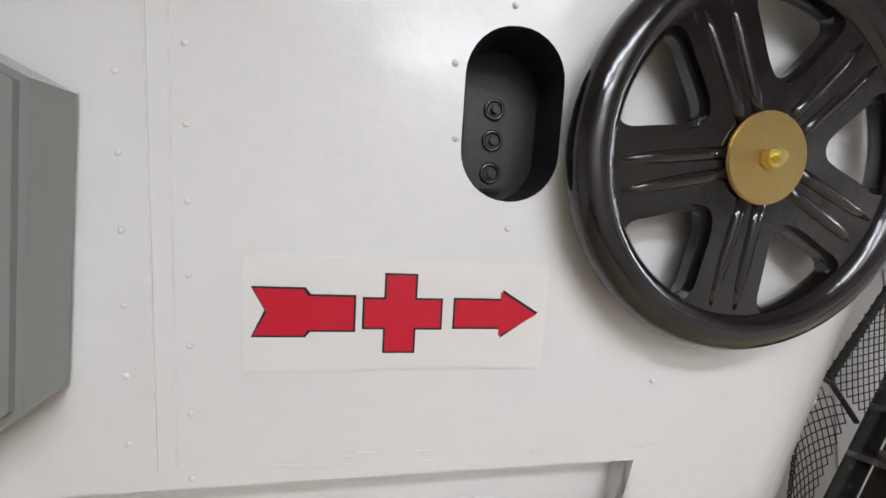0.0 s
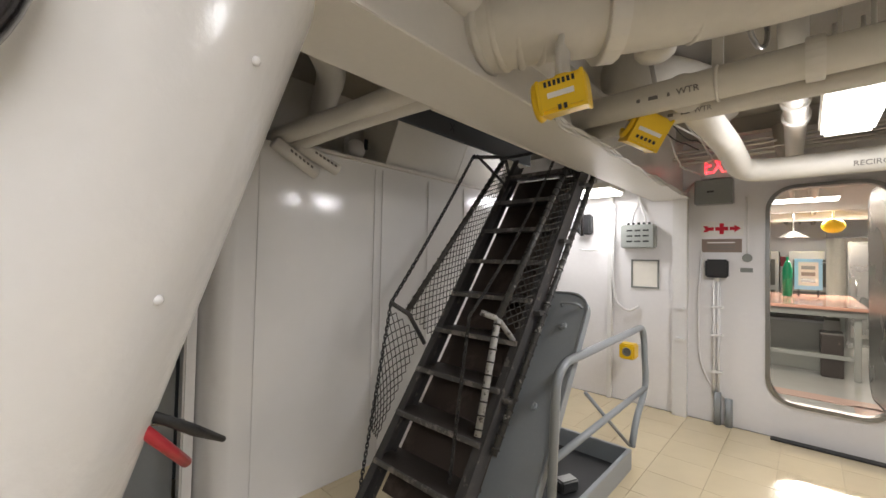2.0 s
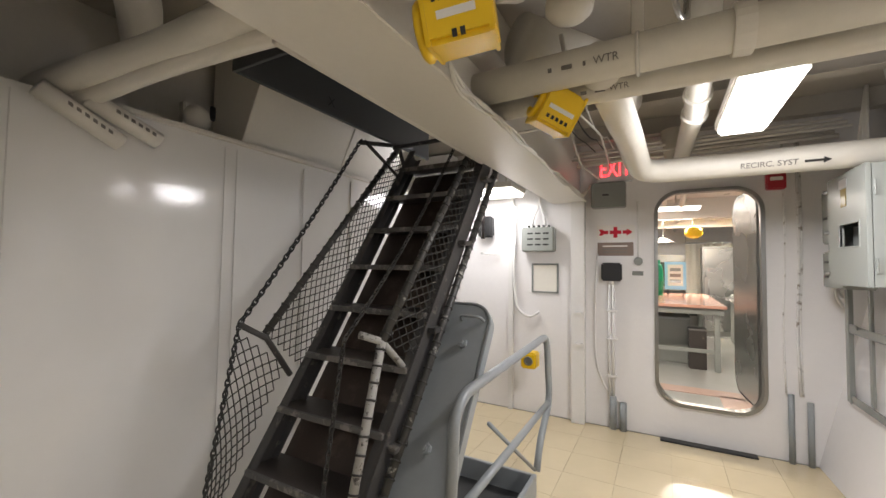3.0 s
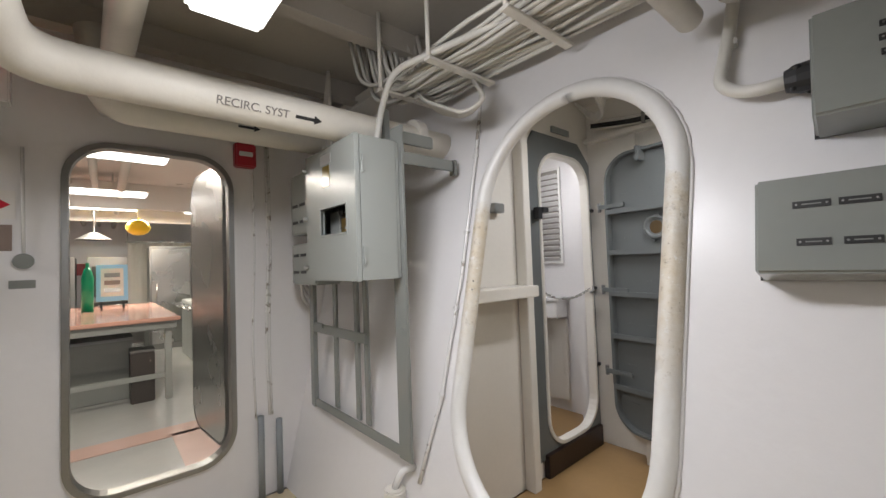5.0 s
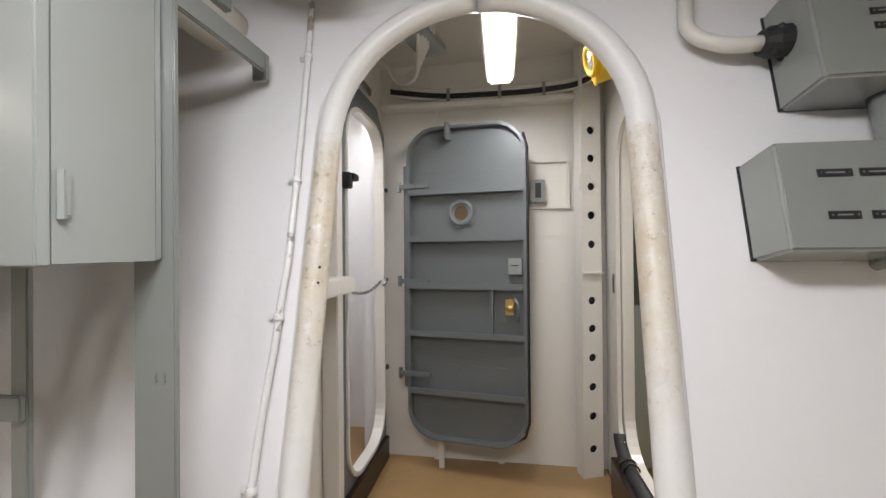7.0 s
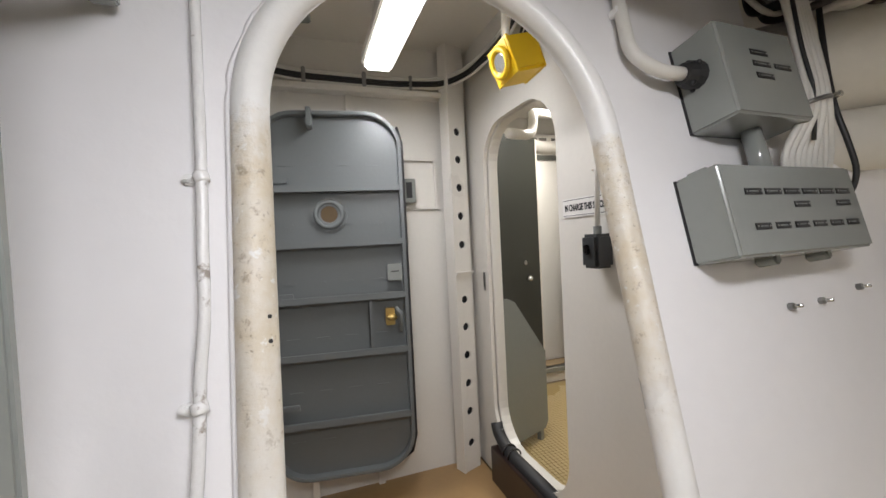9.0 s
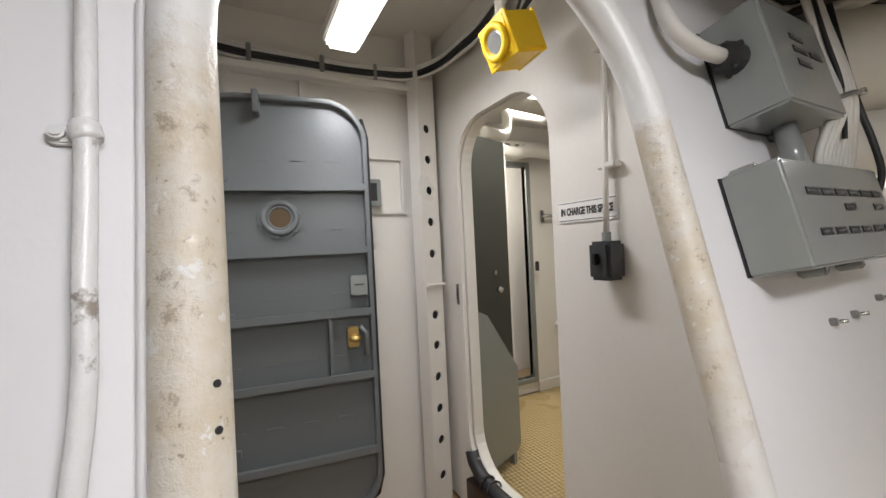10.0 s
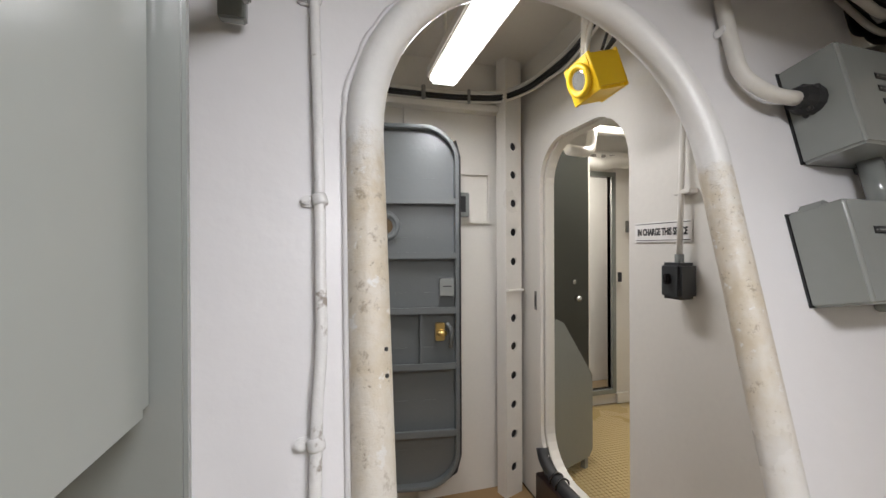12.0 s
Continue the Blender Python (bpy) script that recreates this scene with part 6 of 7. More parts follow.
# fittings at x 6.0 are out of view, added to carry the near lamp
for x in (6.0, 7.9, 9.2, 10.6):
    for y in (0.2, -1.6):
        fixture("ceiling_light", x - 0.14, x + 0.14, y - 0.62, y + 0.62, 2.19, "glowing fluorescent fitting in the mess", 2.42)

# ---------------------------------------------------------------- vestibule things
M_GD = axes((3.375, -2.555, 0), (-0.99, 0.137, 0), Z)
gd = thing("watertight_door", (3.05, -2.5, 0.16), "blue-grey watertight door standing open against the bulkhead", "door")
part("leaf", plate(rounded(0.0, 0.665, 0.185, 1.945, 0.17), [], -0.012, M_GD), DOOR_GREY, gd)
part("rim", plate(rounded(-0.006, 0.671, 0.179, 1.951, 0.176), [rounded(0.012, 0.653, 0.197, 1.933, 0.158)], 0.05, M_GD @ Matrix.Translation((0, 0, -0.006)), bevel=0.004), DOOR_GREY, gd)
part("gasket", plate(rounded(-0.012, 0.677, 0.173, 1.957, 0.182), [rounded(0.004, 0.661, 0.189, 1.941, 0.166)], -0.012, M_GD @ Matrix.Translation((0, 0, -0.007))), MATT_BLACK, gd)
for z in (1.585, 1.32, 1.055, 0.785, 0.46):
    part("stiffener", block(0.012, 0.653, z - 0.016, z - 0.004, 0.0, 0.05, 0.002, m=M_GD), DOOR_GREY, gd)
    part("stiffener_lip", block(0.012, 0.653, z - 0.020, z + 0.012, 0.044, 0.054, 0.002, m=M_GD), DOOR_GREY, gd)
rnd = random.Random(5)
for z in (1.70, 1.41, 1.13, 0.86, 0.60, 0.36):
    for k in range(4):
        part("weld", block(0.08 + 0.14 * k, 0.14 + 0.14 * k, z - 0.005, z + 0.005, -0.001, 0.003, 0.001, m=M_GD), DOOR_GREY, gd)
part("short_stiffener", block(0.478, 0.492, 0.79, 1.04, 0.0, 0.05, 0.002, m=M_GD), DOOR_GREY, gd)
NG = (M_GD.to_3x3() @ Z).normalized()
part("port_flange", disc(M_GD @ Vector((0.31, 1.46, 0.0)), NG, 0.088, 0.008, seg=32, bevel=0.002), DOOR_GREY, gd)
port = part("sight_port", ring(M_GD @ Vector((0.31, 1.46, 0.012)), NG, 0.062, 0.013, seg=28, wseg=8), DOOR_GREY, gd, smooth=True)
part("glass", disc(M_GD @ Vector((0.31, 1.46, 0.009)), NG, 0.050, 0.003, seg=24), BROWN_GLASS, port, "dim amber glass")
part("inner_ring", ring(M_GD @ Vector((0.31, 1.46, 0.010)), NG, 0.046, 0.007, seg=24, wseg=6), DOOR_GREY, port, smooth=True)
for k in range(6):
    a = math.pi * k / 3 + 0.3
    part("bolt", disc(M_GD @ Vector((0.31 + 0.078 * math.cos(a), 1.46 + 0.078 * math.sin(a), 0.008)), NG, 0.009, 0.010, seg=6), DOOR_GREY, port)
part("edge_gasket", sweep([M_GD @ Vector(p) for p in ((0.60, 0.215, 0.02), (0.655, 0.25, 0.02), (0.676, 0.33, 0.02), (0.676, 1.80, 0.02), (0.655, 1.88, 0.02))], 0.008, seg=8), MATT_BLACK, gd, "black rubber edge", smooth=True)
part("stop", block(0.232, 0.256, 1.87, 1.96, -0.01, 0.075, 0.004, m=M_GD @ Matrix.Rotation(radians(0), 4, "Z")), DOOR_GREY, gd)
lk = part("lock_case", block(0.575, 0.645, 1.12, 1.205, 0.0, 0.05, 0.004, m=M_GD), GREY, gd)
part("slot", block(0.59, 0.63, 1.165, 1.17, 0.05, 0.052, m=M_GD), MATT_BLACK, lk)
br = part("brass_latch", block(0.555, 0.60, 0.90, 0.985, 0.0, 0.035, 0.004, m=M_GD), BRASS, gd, "brass latch")
part("knob", ball(M_GD @ Vector((0.585, 0.94, 0.045)), 0.022, scale=(1.2, 1, 0.8)), BRASS, br, smooth=True)
part("lever", sweep([M_GD @ Vector(p) for p in ((0.605, 0.99, 0.05), (0.63, 0.96, 0.06), (0.625, 0.87, 0.06))], 0.009, seg=8), DOOR_GREY, br, smooth=True)
for z in (1.62, 1.075, 0.545):
    h = part("hinge_strap", block(-0.05, 0.13, z - 0.014, z + 0.014, 0.03, 0.048, 0.003, m=M_GD), DOOR_GREY, gd)
    part("pin", disc(M_GD @ Vector((-0.055, z - 0.03, 0.03)), Z, 0.012, 0.06, seg=10), DULL_STEEL, h)
part("foot_strut", block(0.16, 0.19, 0.0, 0.19, -0.03, -0.012, 0.002, m=M_GD), CREAM, gd)
part("side_strut", block(-0.045, -0.02, 0.45, 1.75, -0.03, -0.01, 0.002, m=M_GD), DOOR_GREY, gd)

sk = thing("striker_frame", (2.56, -2.66, 1.49), "small cream welded frame with a striker plate", "frame")
part("frame", plate([(2.455, 1.485), (2.69, 1.485), (2.69, 1.775), (2.455, 1.775)], [[(2.475, 1.505), (2.67, 1.505), (2.67, 1.755), (2.475, 1.755)]], -0.02, axes((0, -2.66, 0), X, Z), bevel=0.003), worn("chipped_cream", (0.72, 0.69, 0.63), (0.33, 0.32, 0.30), 0.35, 0.6, 14), sk)
st = part("striker", block(2.60, 2.68, -2.64, -2.595, 1.52, 1.65, 0.004), GREY, sk)
part("slot", block(2.622, 2.655, -2.594, -2.592, 1.545, 1.63), MATT_BLACK, st)

vc = thing("cable_run", (3.0, -2.6, 2.15), "black and white cables strapped along the header", "cable")
for k, (mt, dz) in enumerate(((BLACK_CABLE, 0.0), (BLACK_CABLE, 0.016), (CABLE, -0.014), (CABLE, 0.03), (CABLE, 0.042))):
    pts = [(3.5, -2.60, 2.20 + dz), (3.2, -2.61, 2.155 + dz), (2.7, -2.61, 2.15 + dz), (2.42, -2.585, 2.16 + dz), (2.33, -2.45, 2.17 + dz), (2.31, -2.1, 2.17 + dz * 1.4), (2.31, -1.85, 2.25 + dz), (2.36, -1.70, 2.36)]
    part("cable", sweep(bend(pts, 0.10), 0.009 if mt is BLACK_CABLE else 0.007, seg=8), mt, vc, smooth=True)
for x in (3.15, 2.85, 2.60, 2.42):
    part("saddle", block(x - 0.010, x + 0.010, -2.63, -2.59, 2.13, 2.205, 0.004), DULL_STEEL, vc)
t, m = yellow_lamp((2.47, -1.71, 1.915), (16, -7, 92), "yellow emergency lantern hung over the doorway", (2.44, -1.68, 2.38), 0.96)
lc = thing("lamp_lead", (2.6, -1.5, 2.0), "thin black lead looping to the lantern", "cable")
part("lead", sweep(bend([(2.46, -1.69, 2.0), (2.44, -1.66, 2.10), (2.38, -1.66, 2.06), (2.33, -1.70, 2.18), (2.32, -1.78, 2.37)], 0.04), 0.005, seg=8), BLACK_CABLE, lc, smooth=True)
for k in range(3):
    part("lead", sweep(bend([(2.45, -1.70, 1.985), (2.43 - 0.02 * k, -1.65 + 0.02 * k, 2.05 + 0.02 * k), (2.36, -1.67 - 0.03 * k, 2.08 + 0.03 * k), (2.40 + 0.02 * k, -1.76, 2.12 + 0.02 * k), (2.34, -1.80 - 0.02 * k, 2.20), (2.33, -1.84, 2.37)], 0.05), 0.0048, seg=8), BLACK_CABLE, lc, smooth=True)
part("lamp_bracket", sweep([(2.50, -1.73, 1.97), (2.50, -1.72, 2.2), (2.50, -1.72, 2.38)], 0.012, seg=8), CREAM, lc, smooth=True)

cs = thing("charge_sign", (2.28, -1.63, 1.40), "white enamel sign lettered in black on the bulkhead", "sign")
part("plate", block(2.262, 2.2655, -1.765, -1.53, 1.368, 1.438, 0.001), LABEL_WHITE, cs)
words("lettering", "IN CHARGE THIS SPACE", axes((2.2662, -1.648, 1.402), (0, 1, 0), Z), 0.023, INK, cs, 0.0004, squeeze=0.60, weight=0.0011)
for z in (1.375, 1.431):
    part("border", block(2.2655, 2.2662, -1.76, -1.535, z - 0.001, z + 0.001), INK, cs)
sw = thing("light_switch", (2.28, -1.58, 1.2), "dark grey cast switch box below a cream conduit", "switch")
part("body", block(2.263, 2.335, -1.585, -1.51, 1.195, 1.305, 0.010), paint("charcoal_enamel", (0.045, 0.047, 0.048), 0.35, 0, 0.1, 60, 0.04, 0.04), sw)
part("toggle", block(2.333, 2.352, -1.556, -1.539, 1.24, 1.272, 0.004), BLACK, sw)
part("gland", disc((2.295, -1.548, 1.305), Z, 0.013, 0.025, seg=12), GREY, sw)
part("conduit", sweep(bend([(2.295, -1.548, 1.32), (2.285, -1.548, 1.6), (2.28, -1.545, 1.75), (2.28, -1.54, 2.36)], 0.1), 0.0085, seg=8), CREAM, sw, smooth=True)
for z in (1.52, 1.86):
    part("clip", block(2.262, 2.295, -1.575, -1.51, z - 0.008, z + 0.008, 0.003), CREAM, sw)
wrap = thing("rubber_wrap", (2.25, -2.34, 0.19), "black rubber guard strapped on the doorway sill", "guard")
part("guard", sweep([(2.252, -2.445, 0.30), (2.252, -2.425, 0.255), (2.252, -2.36, 0.212), (2.252, -2.26, 0.19), (2.252, -1.84, 0.19)], 0.034, seg=12), MATT_BLACK, wrap, smooth=True)
for y in (-2.31, -2.26):
    part("strap", ring((2.252, y, 0.205), (0, 1, -0.1), 0.036, 0.005, seg=16, wseg=6), BLACK, wrap, smooth=True)
latch = thing("strike_plate", (2.262, -2.40, 1.0), "small dark strike plate at the doorway's edge", "strike plate")
part("plate", block(2.2625, 2.268, -2.498, -2.480, 1.02, 1.12, 0.001), DULL_STEEL, latch)
part("slot", block(2.2682, 2.2692, -2.494, -2.484, 1.04, 1.10), MATT_BLACK, latch)

# ---------------------------------------------------------------- locker room seen through the grey frame
grille = thing("louvred_panel", (4.2, -2.98, 1.3), "white louvred panel in the locker room's bulkhead", "vent panel")
# grey sheet behind the slats carries the shade of the gaps in its colour
part("backing", block(4.03, 4.44, -2.998, -2.992, 1.27, 2.06), paint("louvre_gap_shade", (0.30, 0.28, 0.25), 0.5, 0, 0.1, 60, 0.05, 0.05), grille)
part("frame", plate([(4.01, 1.25), (4.455, 1.25), (4.455, 2.08), (4.01, 2.08)], [[(4.03, 1.27), (4.44, 1.27), (4.44, 2.06), (4.03, 2.06)]], -0.02, axes((0, -2.997, 0), X, Z), bevel=0.002), WHITE, grille)
for k in range(16):
    z = 1.29 + 0.048 * k
    part("slat", block(-0.205, 0.205, -0.002, 0.002, -0.018, 0.018, m=Matrix.Translation((4.235, -2.975, z)) @ Matrix.Rotation(radians(-38), 4, "X")), WHITE, grille)
shelf = thing("writing_shelf", (4.2, -2.9, 0.9), "white steel shelf with a drawer front", "shelf")
part("top", block(3.98, 4.455, -2.998, -2.82, 0.94, 0.965, 0.004), WHITE, shelf)
part("drawer", block(4.0, 4.44, -2.99, -2.835, 0.80, 0.936, 0.004), WHITE, shelf)
part("lower_panel", block(4.0, 4.44, -2.998, -2.96, 0.10, 0.78, 0.004), CREAM, shelf)
for k in range(4):
    part("fold", block(4.03 + 0.11 * k, 4.10 + 0.11 * k, -2.96, -2.955, 0.30, 0.62, 0.002), CREAM, shelf)
nbx = thing("small_box", (4.38, -2.93, 0.965), "small brown box standing on the shelf", "box")
part("body", block(4.30, 4.41, -2.99, -2.90, 0.965, 1.14, 0.004), BROWN_PLATE, nbx)
part("label", block(4.325, 4.385, -2.90, -2.898, 1.02, 1.10), YELLOW, nbx)
lkr = thing("locker", (4.25, -2.3, 0), "white steel locker with perforated panels and paper notices", "locker")
part("carcass", block(4.20, 4.455, -2.85, -1.60, 0.0, 2.05, 0.006), WHITE, lkr)
for y0, y1 in ((-2.84, -2.23), (-2.21, -1.61)):
    d = part("door", block(4.18, 4.199, y0, y1, 0.05, 2.0, 0.004), WHITE, lkr)
    for z0, n in ((1.15, 20), (0.35, 14)):
        for k in range(n):
            part("louvre", block(4.170, 4.182, y0 + 0.12, y1 - 0.12, z0 + 0.034 * k, z0 + 0.016 + 0.034 * k, 0.002), WHITE, d)
    part("notice", block(4.176, 4.1795, y0 + 0.20, y0 + 0.36, 0.98, 1.10), PAPER, d)
    part("notice", block(4.176, 4.1795, y0 + 0.15, y0 + 0.40, 0.86, 0.95), PAPER, d)
    part("latch", block(4.165, 4.18, y0 + 0.04, y0 + 0.075, 1.0, 1.12, 0.003), BRASS, d)
dogs = thing("door_dog", (3.53, -2.0, 1.6), "dark steel door dog on the grey frame", "door dog")
part("arm", block(3.49, 3.556, -2.03, -1.97, 1.57, 1.60, 0.004), MATT_BLACK, dogs)
part("clevis", block(3.50, 3.54, -1.98, -1.94, 1.53, 1.60, 0.004), MATT_BLACK, dogs)
hc = thing("hook_chain", (3.54, -2.6, 1.07), "slack steel chain hooked across the doorway", "chain")
chain((3.56, -2.58, 1.075), (3.60, -2.05, 1.10), 0.06, hc, 0.028, 0.003, STEEL)
part("hook", sweep(bend([(3.545, -2.60, 1.09), (3.53, -2.585, 1.06), (3.545, -2.56, 1.05)], 0.02), 0.008, seg=8), DULL_STEEL, hc, smooth=True)
for z in (1.62, 1.075, 0.545):
    dk = thing("dog_keeper", (3.55, -2.63, z), "dark dog keeper at the doorway's edge", "door dog", "keepers on the frame")
    part("body", block(3.535, 3.556, -2.645, -2.605, z - 0.01, z + 0.012, 0.003), MATT_BLACK, dk)
lb = thing("stop_bracket", (3.5, -1.62, 1.6), "small steel bracket on the cream bulkhead", "bracket")
part("body", block(3.52, 3.57, -1.66, -1.58, 1.55, 1.60, 0.004), DULL_STEEL, lb)
dsign = thing("door_label", (3.54, -2.3, 2.13), "narrow engraved label above the grey frame", "nameplate")
part("plate", block(3.553, 3.568, -2.40, -2.20, 2.11, 2.15, 0.002), GREY, dsign)
vcab = thing("cable_bundle", (3.3, -2.3, 2.25), "cream cables looping from the deckhead", "cable")
for k in range(5):
    part("cable", sweep(bend([(3.2 - 0.02 * k, -1.9, 2.36), (3.22 - 0.02 * k, -2.1, 2.24 + 0.01 * k), (3.28, -2.35, 2.17 + 0.012 * k), (3.42, -2.50, 2.19 + 0.01 * k), (3.5, -2.4, 2.33)], 0.08), 0.010, seg=8), CABLE, vcab, smooth=True)
part("trough", block(3.16, 3.30, -2.3, -1.95, 2.25, 2.29, 0.004, m=Matrix.Translation((3.23, -2.1, 2.27)) @ Matrix.Rotation(radians(-14), 4, "Z") @ Matrix.Translation((-3.23, 2.1, -2.27))), GREY, vcab)

# ---------------------------------------------------------------- washroom
M_WP = axes((2.235, -2.55, 0), (-0.93, -0.36, 0), Z)
wp = thing("splash_partition", (1.95, -2.7, 0.1), "grey steel partition with a cut corner", "partition")
part("panel", plate([(0.0, 0.06), (0.47, 0.06), (0.505, 0.10), (0.505, 0.56), (0.22, 0.915), (0.15, 0.945), (0.0, 0.945)], [], 0.03, M_WP, bevel=0.003), GREY, wp)
part("foot", block(0.42, 0.45, 0.0, 0.07, 0.0, 0.03, m=M_WP), GREY, wp)
part("foot", block(0.06, 0.09, 0.0, 0.07, 0.0, 0.03, m=M_WP), GREY, wp)
wd = thing("washroom_door", (1.6, -3.3, 0.1), "dark grey steel door standing open", "door")
M_WD = axes((2.23, -2.70, 0), (-0.945, -0.32, 0), Z)
part("leaf", block(0.0, 0.60, 0.10, 1.97, -0.018, 0.018, 0.003, m=M_WD), DARK_DOOR, wd)
part("edge", block(0.60, 0.614, 0.10, 1.97, -0.019, 0.019, 0.002, m=M_WD), CREAM, wd, "pale painted door edge")
for s in (1, -1):
    part("knob", ball(M_WD @ Vector((0.44, 1.025, 0.055 * s)), 0.024, scale=(1, 1, 0.9)), STEEL, wd, smooth=True)
    part("cylinder", disc(M_WD @ Vector((0.44, 1.13, 0.018 * s)), (M_WD.to_3x3() @ Z) * s, 0.016, 0.010), STEEL, wd)
tb = thing("towel_bar", (0.78, -3.46, 1.5), "short steel towel bar on the washroom bulkhead", "towel bar")
part("bar", sweep([(0.86, -3.44, 1.53), (0.60, -3.44, 1.53)], 0.014, seg=10), DULL_STEEL, tb, smooth=True)
part("mount", block(0.84, 0.87, -3.455, -3.43, 1.48, 1.58, 0.004), DULL_STEEL, tb)
so = thing("soap_dish", (0.72, -3.45, 0.56), "white ceramic soap dish on the bulkhead", "soap dish")
part("dish", ball((0.70, -3.44, 0.57), 0.06, scale=(1.1, 0.6, 0.55), seg=14), LABEL_WHITE, so, smooth=True)
wpipe = pipe("washroom_pipe", [(2.1, -2.9, 1.98), (1.4, -3.1, 1.96), (1.1, -3.3, 2.05), (0.4, -3.4, 2.05)], 0.05, "cream pipe overhead in the washroom", CREAM, group="washroom pipes")
wpipe2 = pipe("washroom_pipe", [(2.15, -2.35, 1.85), (1.95, -2.45, 1.87), (1.90, -2.5, 2.0), (1.85, -2.6, 2.05), (1.2, -2.9, 2.15)], 0.028, "thin cream pipe bent under the deckhead", CREAM, 0.08, group="washroom pipes")
wpipe3 = pipe("washroom_pipe", [(1.9, -3.42, 2.10), (0.3, -3.42, 2.10)], 0.06, "cream pipe with stencil marks along the far bulkhead", CREAM, group="washroom pipes")
for k, w in enumerate((0.05, 0.04, 0.07, 0.05)):
    part("stencil_bar", block(1.05 + 0.09 * k, 1.05 + 0.09 * k + w, -3.362, -3.358, 2.09, 2.115), STENCIL, wpipe3)
# small dark hinge on the washroom door frame
wb = thing("washroom_hinge", (0.95, -3.46, 0.9), "dark hinge strip beside the washroom doorway", "hinge")
part("strip", block(0.950, 0.962, -3.44, -3.40, 1.06, 1.14, 0.002), MATT_BLACK, wb)
structure("baseboard_wash", block(-0.5, 0.94, -3.499, -3.47, 0.0, 0.09, 0.004), CREAM)

# ---------------------------------------------------------------- mess seen through the doorway
mt = thing("mess_table", (8.4, 0.2, 0), "long red-topped mess table on grey steel legs", "table")
part("tabletop", block(7.05, 9.8, -0.63, 1.35, 0.80, 0.84, 0.008), TABLE_TOP, mt)
part("apron", block(7.08, 9.77, -0.60, 1.32, 0.72, 0.80, 0.004), GREY, mt)
for x in (7.14, 9.7):
    for y in (-0.53, 1.26):
        part("leg", block(x - 0.03, x + 0.03, y - 0.03, y + 0.03, 0, 0.72, 0.006), LIGHT_GREY, mt)
part("stretcher", block(7.14, 7.18, -0.50, 1.23, 0.22, 0.27, 0.004), LIGHT_GREY, mt)
bx_ = thing("storage_bin", (7.7, 0.3, 0), "grey steel bin under the table", "bin")
part("body", block(7.45, 8.3, -0.25, 1.0, 0.0, 0.6, 0.01), GREY, bx_)
part("lid", block(7.44, 8.31, -0.26, 1.01, 0.6, 0.63, 0.006), DECK_GREY, bx_)
bt = thing("gas_bottle", (8.8, 0.12, 0.84), "green oxygen bottle standing on the table", "gas bottle")
part("body", sweep([(8.8, 0.12, 0.84), (8.8, 0.12, 1.26), (8.8, 0.12, 1.35), (8.8, 0.12, 1.39)], 0.06, seg=18, radii=[0.06, 0.06, 0.04, 0.018]), GREEN, bt, smooth=True)
part("valve", disc((8.8, 0.12, 1.38), Z, 0.018, 0.07), GREEN, bt)
po = thing("poster_board", (8.9, -0.12, 0.84), "pale blue framed board standing on the table", "notice board")
M_PO = axes((8.85, -0.12, 0.95), (0, -1, 0), (0.2, 0, 1))
part("board", block(-0.16, 0.16, 0.0, 0.48, -0.01, 0.01, 0.003, m=M_PO), BLUE, po)
part("sheet", block(-0.115, 0.115, 0.06, 0.43, 0.0105, 0.016, m=M_PO), PAPER, po)
for k, (z, c) in enumerate(((0.34, GREY), (0.24, BROWN_PLATE), (0.14, GREY))):
    part("picture", block(-0.08, 0.08, z - 0.028, z + 0.028, 0.0162, 0.018, m=M_PO), c, po)
for y in (-0.23, -0.01):
    part("leg", sweep([(8.80, y, 0.845), (8.88, y, 0.98), (8.98, y, 1.25)], 0.012, seg=6), MATT_BLACK, po)
pl_ = thing("pendant_lamp", (9.4, 0.06, 1.7), "dark metal pendant lamp shade over the mess", "lamp")
part("shade", disc((9.4, 0.06, 1.78), Z, 0.20, 0.10, seg=24, r2=0.05), DULL_STEEL, pl_)
part("stem", sweep([(9.4, 0.06, 1.86), (9.4, 0.06, 2.42)], 0.012, seg=8), DULL_STEEL, pl_, smooth=True)
yl_ = thing("yellow_lantern", (9.0, -0.40, 1.8), "yellow lantern hung in the mess", "lantern")
part("body", ball((9.0, -0.40, 1.93), 0.14, scale=(1, 1, 0.8), seg=14), YELLOW, yl_, smooth=True)
part("stem", sweep([(9.0, -0.40, 1.98), (9.0, -0.40, 2.42)], 0.012, seg=8), CREAM, yl_, smooth=True)
for k in range(4):
    lk_ = thing("steel_locker", (10.6 + 0.0 * k, -1.2 - 0.62 * k, 0), "brushed steel kitchen cupboard in the mess", "cupboard", "cupboards in the mess")
    part("body", block(10.4, 10.9, -1.23 - 0.62 * k, -0.63 - 0.62 * k, 0.0, 1.75, 0.01), DULL_STEEL, lk_)
    part("door", block(10.38, 10.4, -1.20 - 0.62 * k, -0.66 - 0.62 * k, 0.1, 1.7, 0.006), STEEL, lk_)
    part("handle", sweep([(10.36, -0.73 - 0.62 * k, 0.8), (10.36, -0.73 - 0.62 * k, 1.1)], 0.012, seg=8), STEEL, lk_, smooth=True)
co = thing("serving_counter", (8.6, -1.4, 0), "steel serving counter with tray rails", "counter")
part("body", block(8.2, 9.8, -1.8, -1.0, 0.0, 0.86, 0.01), LIGHT_GREY, co)
for k in range(5):
    part("tray_rail", sweep([(8.1, -0.96 + 0.05 * k - 0.1, 0.80), (9.8, -0.96 + 0.05 * k - 0.1, 0.80)], 0.012, seg=8), STEEL, co, smooth=True)
